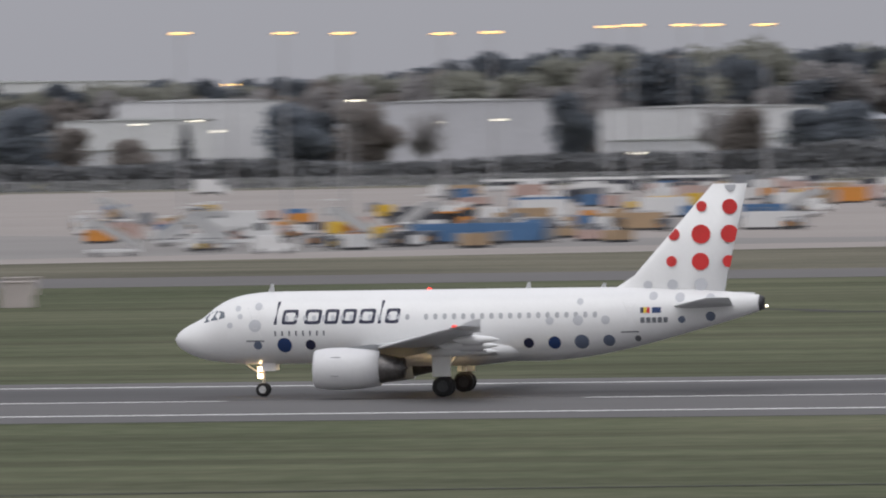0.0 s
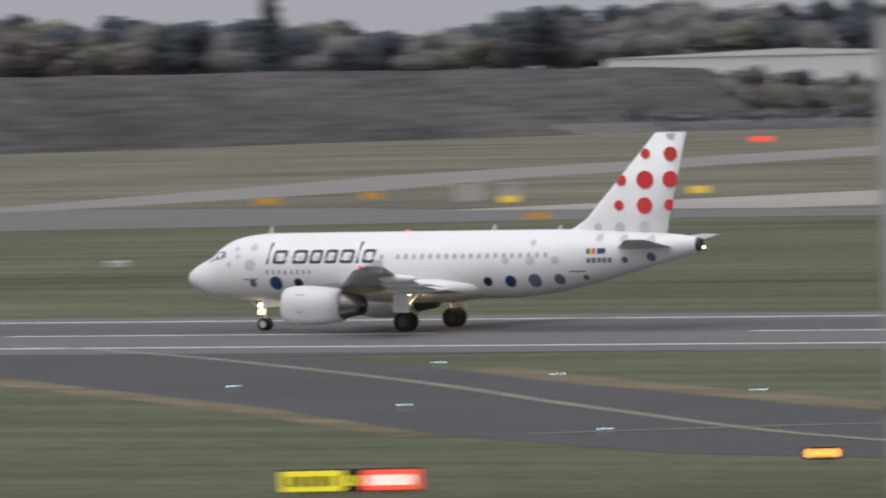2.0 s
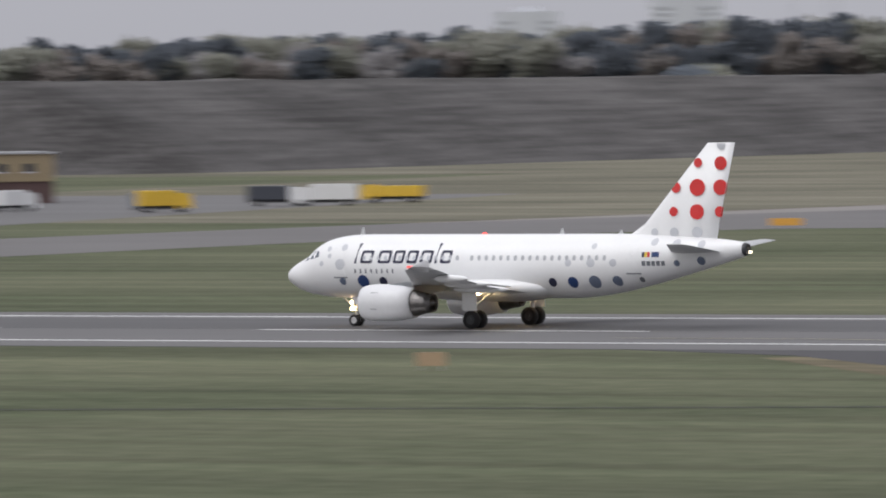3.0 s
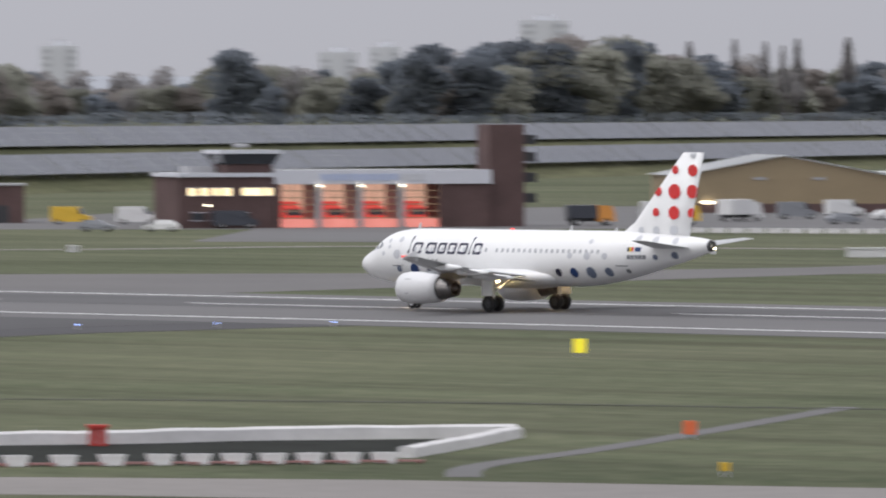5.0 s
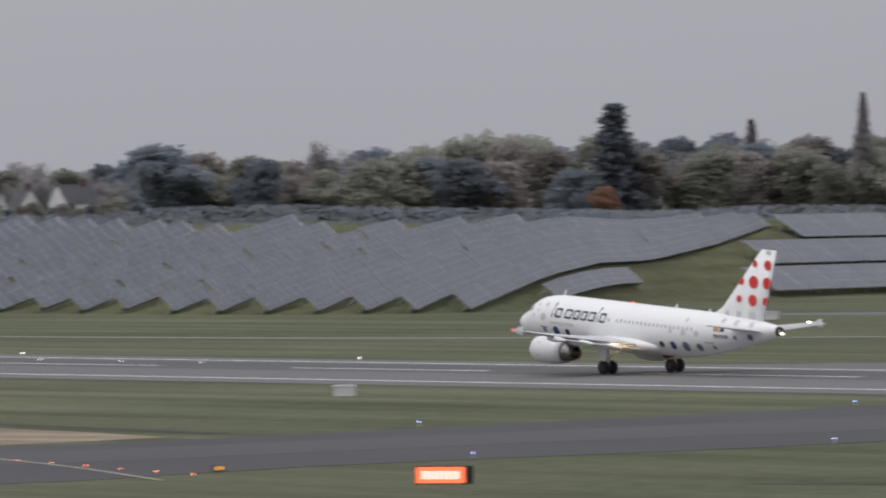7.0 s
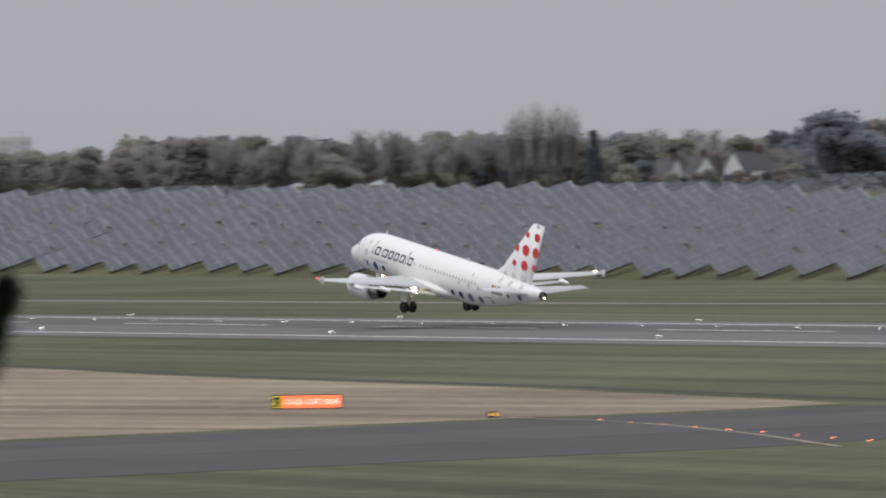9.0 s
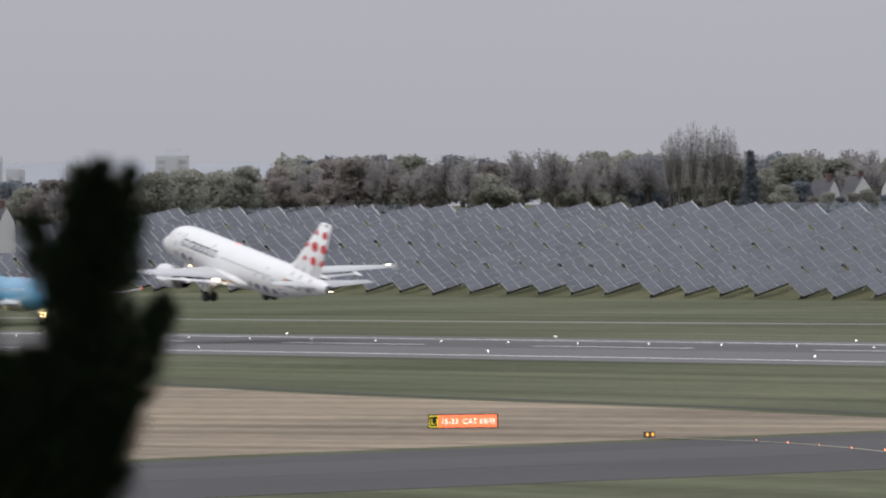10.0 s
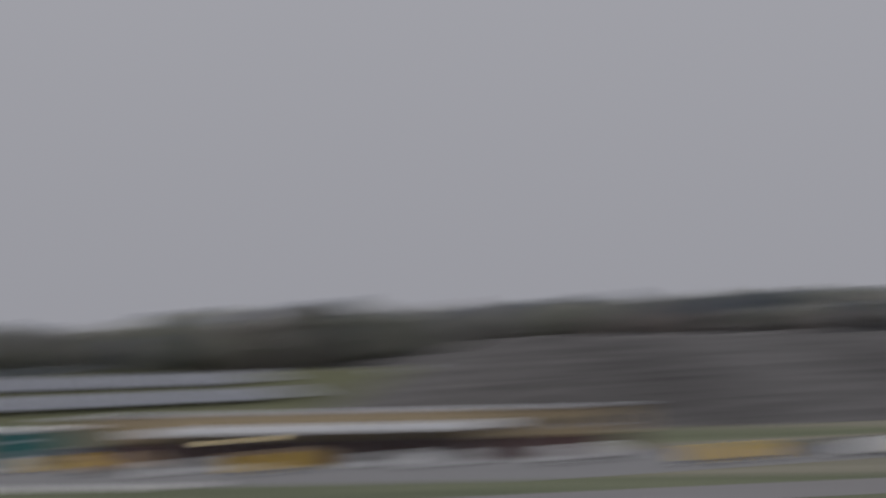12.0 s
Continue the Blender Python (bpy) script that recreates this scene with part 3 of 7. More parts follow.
        if not red:
            part("white_belly_band", skin_patch(rect_outline(2.0, 30.0, 2.2, 3.3, 0.1), side, 2), M_WHITE, body)
            continue
        # the operator's name as plain slanted outlines and bars in its colour
        for k, (s0, s1) in enumerate(((6.05, 6.25), (6.5, 7.4), (7.8, 8.75), (8.95, 9.75), (9.95, 10.75), (10.95, 11.85), (12.05, 12.25), (12.45, 13.25))):
            if k in (0, 6):
                part("name_bar", skin_patch(rect_outline(s0, s0 + 0.18, 4.12, 5.42, 0.03, 0.16), side, 4), M_NAVY, body, "dark blue plain slanted bar")
            else:
                part("name_ring", skin_ring(s0, s1, 4.12, 4.96, 0.17, 0.16, side), M_NAVY, body, "dark blue plain slanted box outline")
        for k in range(8):
            part("small_bar", skin_patch(rect_outline(6.1 + k * 0.4, 6.2 + k * 0.4, 3.47, 3.76, 0.02), side), M_LINEGREY, body, "grey plain bar")
        for s, z, r, mat in ((6.65, 2.95, 0.42, M_BLUE), (8.15, 2.95, 0.29, M_NAVY), (20.66, 2.9, 0.29, M_NAVY), (22.13, 2.9, 0.36, M_BLUE), (23.67, 2.93, 0.41, M_SLATE),
                             (25.2, 2.98, 0.33, M_SLATE), (26.8, 3.06, 0.17, M_LINEGREY), (5.1, 2.95, 0.24, M_SLATE), (4.98, 4.07, 0.36, M_PALE), (3.95, 5.05, 0.17, M_PALE),
                             (5.15, 5.15, 0.22, M_PALE), (4.1, 4.6, 0.15, M_PALE), (3.5, 4.1, 0.17, M_PALE), (23.6, 5.2, 0.19, M_PALE), (21.9, 4.15, 0.23, M_PALE), (23.5, 4.15, 0.29, M_PALE),
                             (25.05, 4.15, 0.25, M_PALE), (27.7, 5.45, 0.24, M_PALE), (29.2, 5.35, 0.27, M_PALE), (30.9, 5.3, 0.25, M_PALE), (29.3, 4.1, 0.2, M_SLATE), (30.9, 4.25, 0.27, M_SLATE)):
            part("painted_dot", skin_patch(round_outline(s, z, r), side, 3), mat, body, {M_BLUE: "deep blue painted dot", M_NAVY: "near-black blue painted dot"}.get(mat, ""))
        for k, mat in enumerate((M_NAVY, M_YELLOW, M_RED)):
            part("flag_stripe", skin_patch(rect_outline(27.0 + k * 0.18, 27.17 + k * 0.18, 4.5, 4.82, 0.01), side), mat, body)
        part("flag", skin_patch(rect_outline(27.65, 28.15, 4.5, 4.82, 0.01), side), M_BLUE, body, "small blue flag")
        for k in range(5):
            part("registration_bar", skin_patch(rect_outline(27.0 + k * 0.32, 27.24 + k * 0.32, 3.95, 4.25, 0.01), side), M_LINEGREY, body, "dark grey plain bar")
        for s, z, r in ((30.4, 10.46, 0.30), (32.0, 10.42, 0.43), (28.8, 8.89, 0.34), (30.35, 8.89, 0.54), (31.97, 8.89, 0.50), (28.66, 7.37, 0.30), (30.3, 7.34, 0.49), (31.9, 7.34, 0.34)):
            part("red_dot", fin_dot(s, z, r, side), M_RED, fin, "bright red painted dot")
        for s, z, r in ((32.05, 11.6, 0.3), (30.3, 6.05, 0.36), (28.7, 6.05, 0.3), (27.3, 6.05, 0.25)):
            part("pale_dot", fin_dot(s, z, r, side), M_PALE, fin, "pale grey painted dot")
    return p


M_YELLOW = material("yellow_decal", (0.75, 0.55, 0.05), 0.45, var=0.1)
M_SKY = material("sky_blue_paint", (0.10, 0.34, 0.55), 0.3, var=0.05, coat=0.3)
PLANE_Y = 426.8
plane = airliner("departing_airliner", pose(-68.4, PLANE_Y, 0.05), "white twin-jet airliner with red dotted fin, gear down, taking off", "dots")


# ---- raised bank with plateau behind the airfield ----
BASE = [(-2400, 760), (-1600, 715), (-1130, 664), (-972, 640), (-842, 626), (-805, 632), (-792, 650), (-800, 680), (-842, 746), (-902, 886), (-1022, 1167), (-1241, 1677), (-1700, 2700)]
TOP = [(-2400, 810), (-1610, 765), (-1145, 712), (-985, 690), (-888, 684), (-874, 696), (-866, 711), (-869, 732), (-897, 780), (-946, 905), (-1064, 1185), (-1283, 1695), (-1745, 2715)]
BANK_H = 11.6


def bank():
    lo, hi = smooth_line(BASE, 5), smooth_line(TOP, 5)
    bm = bmesh.new()
    rows = []
    for k, f in enumerate((0.0, 0.12, 0.5, 0.88, 1.0)):
        zf = (0.0, 0.08, 0.5, 0.92, 1.0)[k]
        rows.append([bm.verts.new((*(a.lerp(b, f)), -0.05 + zf * BANK_H + (0 if k in (0, 4) else 0.25 * noise.noise(Vector((a.x * 0.05, a.y * 0.05, k)))))) for a, b in zip(lo, hi)])
    far = [bm.verts.new((x, y, BANK_H)) for x, y in ((-2400, 3500), (-3500, 3500))]
    for a, b in zip(rows, rows[1:]):
        for i in range(len(a) - 1):
            bm.faces.new((a[i], b[i], b[i + 1], a[i + 1]))
    w = bm.verts.new((-5200, 1300, BANK_H))
    w2 = bm.verts.new((-5200, 3500, BANK_H))
    w3 = bm.verts.new((-2400, 3500, BANK_H))
    bmesh.ops.delete(bm, geom=far, context="VERTS")
    f = bm.faces.new(rows[-1] + [w3, w2, w])
    bmesh.ops.recalc_face_normals(bm, faces=bm.faces)
    ob = part("bank", bm, M_VERGE, None, "grassy bank with a raised plateau behind it")
    return tagged(ob, category="bank", kind="structure")


bank()


def mound():
    """The tall dark earth mound."""
    ridge = smooth_line([(-793, 2095), (-814, 2000), (-853, 1850), (-872, 1650), (-868, 1450), (-862, 1340), (-850, 1270)], 8)
    n = len(ridge)
    bm = bmesh.new()
    prof = ((-58, 0), (-40, 0.42), (-22, 0.85), (-14, 0.98), (0, 1.0), (14, 0.97), (40, 0.4), (60, 0))
    rings = []
    for i, q in enumerate(ridge):
        a, b = ridge[max(i - 1, 0)], ridge[min(i + 1, n - 1)]
        d = (b - a).normalized()
        s = Vector((d.y, -d.x))
        t = i / (n - 1)
        h = 19.0 * min(1.0, t / 0.05) * min(1.0, (1 - t) / 0.08) ** 0.8 * (0.95 + 0.05 * min(1.0, t / 0.3))
        rings.append([bm.verts.new((q.x + s.x * -o * (0.5 + 0.5 * h / 19.0), q.y + s.y * -o * (0.5 + 0.5 * h / 19.0), h * z - 0.05 + (0.5 * noise.noise(Vector((q.x * 0.03, q.y * 0.03, o * 0.1))) if 0 < z else 0))) for o, z in prof])
    for a, b in zip(rings, rings[1:]):
        for k in range(len(prof) - 1):
            bm.faces.new((a[k], b[k], b[k + 1], a[k + 1]))
    bmesh.ops.recalc_face_normals(bm, faces=bm.faces)
    for f in bm.faces:
        f.smooth = True
    return tagged(part("earth_mound", bm, M_MOUND, None, "long dark grass-grown earth mound with sloping ends"), category="mound", kind="structure")


mound()
slab("mound_apron", [(-640, 1500), (-700, 1250), (-800, 1240), (-980, 1300), (-950, 2100), (-700, 2200)], 0.02, M_FARGRASS, "rough grass at the foot of the mound", "grass")


def hill(name, mat, spots, label, h0=0.0):
    """A low wooded rise: (bearing, range, height) along its crest."""
    bm = bmesh.new()
    rings = []
    for az, r, h in spots:
        row = []
        for dr, f in ((-260, 0.0), (-120, 0.6), (0, 1.0), (150, 0.9), (400, 0.0)):
            a = radians(az)
            row.append(bm.verts.new((-(r + dr) * math.sin(a), (r + dr) * math.cos(a), h0 - 0.05 + h * f)))
        rings.append(row)
    for a, b in zip(rings, rings[1:]):
        for k in range(4):
            bm.faces.new((a[k], b[k], b[k + 1], a[k + 1]))
    bmesh.ops.recalc_face_normals(bm, faces=bm.faces)
    for f in bm.faces:
        f.smooth = True
    return tagged(part(name, bm, mat, None, label), category="hill", kind="structure")


# base colour paled towards the sky to stand for haze
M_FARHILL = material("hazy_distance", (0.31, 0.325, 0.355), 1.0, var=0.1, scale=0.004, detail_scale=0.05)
hill("wooded_rise", M_MOUND, [(-2, 3000, 12), (4, 2950, 16), (8, 2900, 18), (12, 2900, 14), (16, 2850, 15), (20, 2800, 18), (25, 2800, 22), (30, 2800, 20), (36, 2800, 14)], "dark rise carrying distant woods")
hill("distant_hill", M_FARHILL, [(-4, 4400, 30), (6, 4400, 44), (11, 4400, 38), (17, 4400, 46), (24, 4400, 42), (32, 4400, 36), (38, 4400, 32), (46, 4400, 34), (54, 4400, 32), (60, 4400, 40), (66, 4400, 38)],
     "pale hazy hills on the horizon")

# ---- solar tables ----
# panel colour raised to blue-grey, with distance haze included in it
M_PV = material("hazed_solar_glass", (0.105, 0.112, 0.136), 0.38, var=0.06, scale=0.25, detail_scale=2.5, per_object=0.12)
M_PV.node_tree.nodes["Principled BSDF"].inputs["Specular IOR Level"].default_value = 0.48
M_PVFRAME = material("aluminium_frame", (0.50, 0.51, 0.52), 0.45, metal=0.4, var=0.1, scale=1)
M_FASCIA_PALE = material("pale_aluminium", (0.62, 0.63, 0.65), 0.5, metal=0.2, var=0.1, scale=1)


def solar_meshes(length, slant, strips, tilt=0.45):
    """One glass panel, the rails and the legs of a table; x along it, y up the slope, tilted about x."""
    ct, st = math.cos(tilt), math.sin(tilt)

    def up(x, y, z):
        return (x, y * ct - z * st, 0.55 + y * st + z * ct)
    glass, rails, legs = bmesh.new(), bmesh.new(), bmesh.new()
    dx = length / strips
    box(glass, 0.10, dx - 0.10, 0.03, slant - 0.03, 0.0, 0.04)
    box(rails, 0, length, 0, slant, -0.06, -0.01)
    for k in (1, 2):
        y = slant * k / 3
        box(rails, 0, length, y - 0.012, y + 0.012, -0.02, 0.044)
    for bm in (glass, rails):
        for v in bm.verts:
            v.co = up(*v.co)
    for x in [k * 3.0 + 0.6 for k in range(int(length / 3))]:
        tube(legs, (x, slant * 0.25 * ct, -1.0), up(x, slant * 0.25, -0.06), 0.06, n=6)
        tube(legs, (x, slant * 0.8 * ct, -1.0), up(x, slant * 0.8, -0.06), 0.06, n=6)
    out = []
    for nm, bm, mat in (("glass_panel", glass, M_PV), ("support_frame", rails, M_PVFRAME), ("legs", legs, M_PVFRAME)):
        me = bpy.data.meshes.new(nm)
        bm.to_mesh(me)
        bm.free()
        me.materials.append(mat)
        out.append(me)
    return out, strips, dx


def solar_table(made, m, label, group):
    meshes, strips, dx = made
    t = thing("solar_table", m, label, "solar panel", group)
    for k in range(strips):
        part("glass_panel", meshes[0], None, t).location.x = k * dx
    part("support_frame", meshes[1], None, t)
    tagged(part("leg_frame", meshes[2], None, t), kind="stuff")
    return t


BANK_LO, BANK_HI = smooth_line(BASE, 20), smooth_line(TOP, 20)


def bank_point(s, f):
    """A place on the bank: s counts the outline's points, f goes from foot to crest."""
    k = s * 20
    i = min(int(k), len(BANK_LO) - 2)
    a = BANK_LO[i].lerp(BANK_LO[i + 1], k - i)
    b = BANK_HI[i].lerp(BANK_HI[i + 1], k - i)
    return Vector((*a.lerp(b, f), BANK_H * f + 0.35))


def place_along(a, b, side_up):
    """A pose at a, x pointing to b and y to the right-hand or left-hand side."""
    x = (b - a).normalized()
    y = Vector((-x.y, x.x, 0)) * side_up
    y.normalize()
    z = x.cross(y)
    if z.z < 0:
        y, z = -y, -z
    return Matrix.Translation(a) @ Matrix((x, y, z)).transposed().to_4x4()


FAR_TABLES = []
LONG = solar_meshes(11.8, 6.6, 6, 0.56)
for f, s0, s1 in ((0.03, 8.07, 8.94), (0.36, 8.15, 9.02), (0.69, 8.33, 9.13), (0.20, 9.12, 11.25), (0.62, 9.23, 11.25), (0.62, 11.45, 11.8)):
    s = s0
    prev = bank_point(s, f)
    while s < s1:
        step = 0.0
        while (bank_point(s + step, f) - prev).length < 12.0:
            step += 0.002
        nxt = bank_point(s + step, f)
        m = place_along(prev, nxt, 1)
        if s > 9.9:
            FAR_TABLES.append(m)
        else:
            solar_table(LONG, m, "long dark solar table along the grassy bank", "solar tables along the bank")
        s, prev = s + step, nxt
far_bm = bmesh.new()
for m in FAR_TABLES:
    for me, xs in ((LONG[0][0], [k * LONG[2] for k in range(LONG[1])]), (LONG[0][1], [0.0])):
        for x in xs:
            k = len(far_bm.verts)
            far_bm.from_mesh(me)
            far_bm.verts.ensure_lookup_table()
            mm = m @ Matrix.Translation((x, 0, 0))
            for v in far_bm.verts[k:]:
                v.co = mm @ v.co
tagged(part("far_solar_tables", far_bm, M_PV, None, "far rows of dark solar tables along the bank"), category="solar panel", kind="stuff")
GRID = np.array([tuple(bank_point(1 + 8 * i / 520, f / 40)) for i in range(521) for f in range(41)])


def bank_height(p):
    """Height of the bank's surface under a place."""
    k = int(np.argmin((GRID[:, 0] - p.x) ** 2 + (GRID[:, 1] - p.y) ** 2))
    return float(GRID[k, 2]) - 0.35


ROW_L = 12.0
ROW = solar_meshes(ROW_L, 3.3, 5, 0.0)
END_RAIL = mesh_from("end_rail", [(x, y, z) for x in (0.0, 0.14) for y in (0, 3.3) for z in (0.22, 0.62)],
                     [(0, 1, 3, 2), (4, 6, 7, 5), (0, 4, 5, 1), (2, 3, 7, 6), (0, 2, 6, 4), (1, 5, 7, 3)], M_FASCIA_PALE)


# dark strip added for the shade below each table's low edge
SHADE_STRIP = mesh_from("shade_strip", [(x, y, z) for x in (0.0, ROW_L) for y in (0.12, 0.42) for z in (-0.1, 0.42)],
                      [(0, 1, 3, 2), (4, 6, 7, 5), (0, 4, 5, 1), (2, 3, 7, 6), (0, 2, 6, 4), (1, 5, 7, 3)], M_DARKMETAL)


def row_table(a, u, last, tilt=0.74):
    """A table with its low edge along u from a, following the bank and rising to the left."""
    c = a + u * ROW_L
    p0, p1 = Vector((*a, bank_height(a) + 0.1)), Vector((*c, bank_height(c) + 0.1))
    left = Vector((-u.y, u.x))
    x = (p1 - p0).normalized()
    y = Vector((left.x * math.cos(tilt), left.y * math.cos(tilt), math.sin(tilt)))
    y = (y - x * y.dot(x)).normalized()
    t = solar_table(ROW, Matrix.Translation(p0) @ Matrix((x, y, x.cross(y))).transposed().to_4x4(), "dark tilted solar table climbing the grassy bank", "solar tables on the slope")
    part("shade_strip", SHADE_STRIP, None, t, "dark strip in place of the shade under the table")
    if last:
        part("end_rail", END_RAIL, None, t, "pale aluminium end rail").location.x = ROW_L + 0.02


FOOT = [(p, math.degrees(math.atan2(-p.x, p.y))) for p in smooth_line(BASE, 40) if p.x < -790 and p.y < 780]
az_row = 50.66
while az_row < 61.6:
    foot = min(FOOT, key=lambda q: abs(q[1] - az_row) + (0.0 if q[0].y < 662 or q[0].x < -900 else 9.0))[0]
    d = radians(float(np.interp(az_row, [50.6, 52.0, 54.5, 57, 60], [126, 120, 106, 97, 94])))
    u = Vector((math.cos(d), math.sin(d)))
    a, count = Vector((foot.x, foot.y)) + u * 0.8, 0
    while count < 15:
        last = bank_height(a + u * ROW_L * float(np.interp(az_row, [52, 54.5, 57], [2.2, 1.6, 1.15]))) > BANK_H - 0.9 or count == 14
        row_table(a, u, last)
        a, count = a + u * (ROW_L + 0.25), count + 1
        if last:
            break
    az_row += float(np.interp(az_row, [50.6, 52, 53, 55.5, 57.5, 61], [0.39, 0.37, 0.325, 0.27, 0.258, 0.245]))
# the short row standing before the first row
u = Vector((math.cos(radians(126)), math.sin(radians(126))))
for k in range(4):
    row_table(Vector((-800, 672)) + u * (ROW_L + 0.25) * k, u, k == 3)
# tables seen from their ends along the crest
CREST = solar_meshes(8.0, 4.8, 3, 0.42)
for k in range(11):
    az = 44.12 - 0.578 * k
    r = float(np.interp(az, [37.1, 41.9, 46.2], [2126, 1593, 1308])) + 5
    q = Vector((-math.sin(radians(az)), math.cos(radians(az)), 0))
    a = q * r + Vector((0, 0, BANK_H + 0.2))
    solar_table(CREST, place_along(a, a + q * 8, 1), "small tilted solar table standing on the crest", "solar tables on the crest")

# ---- trees ----
M_BARK = material("bark", (0.11, 0.10, 0.09), 0.9, var=0.3, scale=2)
# leaf colours lifted and blued: the haze of distance is mixed into them
M_LEAF_DARK = material("hazed_dark_foliage", (0.225, 0.248, 0.280), 0.9, var=0.25, scale=0.25, detail_scale=1.5, per_object=0.25)
M_LEAF_OLIVE = material("hazed_olive_foliage", (0.345, 0.345, 0.302), 0.9, var=0.2, scale=0.25, detail_scale=1.5, per_object=0.2)
M_LEAF_BROWN = material("hazed_autumn_foliage", (0.325, 0.297, 0.280), 0.9, var=0.2, scale=0.25, detail_scale=1.5, per_object=0.2)
M_LEAF_GREY = material("hazed_bare_twigs", (0.385, 0.370, 0.370), 0.95, var=0.2, scale=0.25, detail_scale=1.5, per_object=0.15)
M_LEAF_RUST = material("rust_foliage", (0.36, 0.225, 0.160), 0.9, var=0.3, scale=0.25, detail_scale=1.5)


def translucent(m):
    """Thin leaves let half of the light through."""
    n, l = m.node_tree.nodes, m.node_tree.links
    b = n["Principled BSDF"]
    tr = n.new("ShaderNodeBsdfTranslucent")
    mx = n.new("ShaderNodeMixShader")
    b.inputs["Specular IOR Level"].default_value = 0.15
    mx.inputs[0].default_value = 0.6
    l.new(b.inputs["Base Color"].links[0].from_socket, tr.inputs["Color"])
    l.new(b.outputs[0], mx.inputs[1])
    l.new(tr.outputs[0], mx.inputs[2])
    l.new(mx.outputs[0], n["Material Output"].inputs["Surface"])


for leaf in (M_LEAF_DARK, M_LEAF_OLIVE, M_LEAF_BROWN, M_LEAF_GREY, M_LEAF_RUST):
    translucent(leaf)


def leaves(spots, size, rng):
    """Three-cornered leaf clumps at spots, facing at random."""
    verts, faces = [], []
    for c in spots:
        d = Vector((rng.gauss(0, 1), rng.gauss(0, 1), rng.gauss(0, 1))).normalized()
        e = d.orthogonal().normalized()
        g = d.cross(e)
        s = size * rng.uniform(0.6, 1.5)
        a = rng.uniform(0, 6.28)
        k = len(verts)
        for q in (0.0, 2.0, 4.2):
            verts.append(c + e * (s * math.cos(a + q)) + g * (s * math.sin(a + q)))
        faces.append((k, k + 1, k + 2))
    return verts, faces


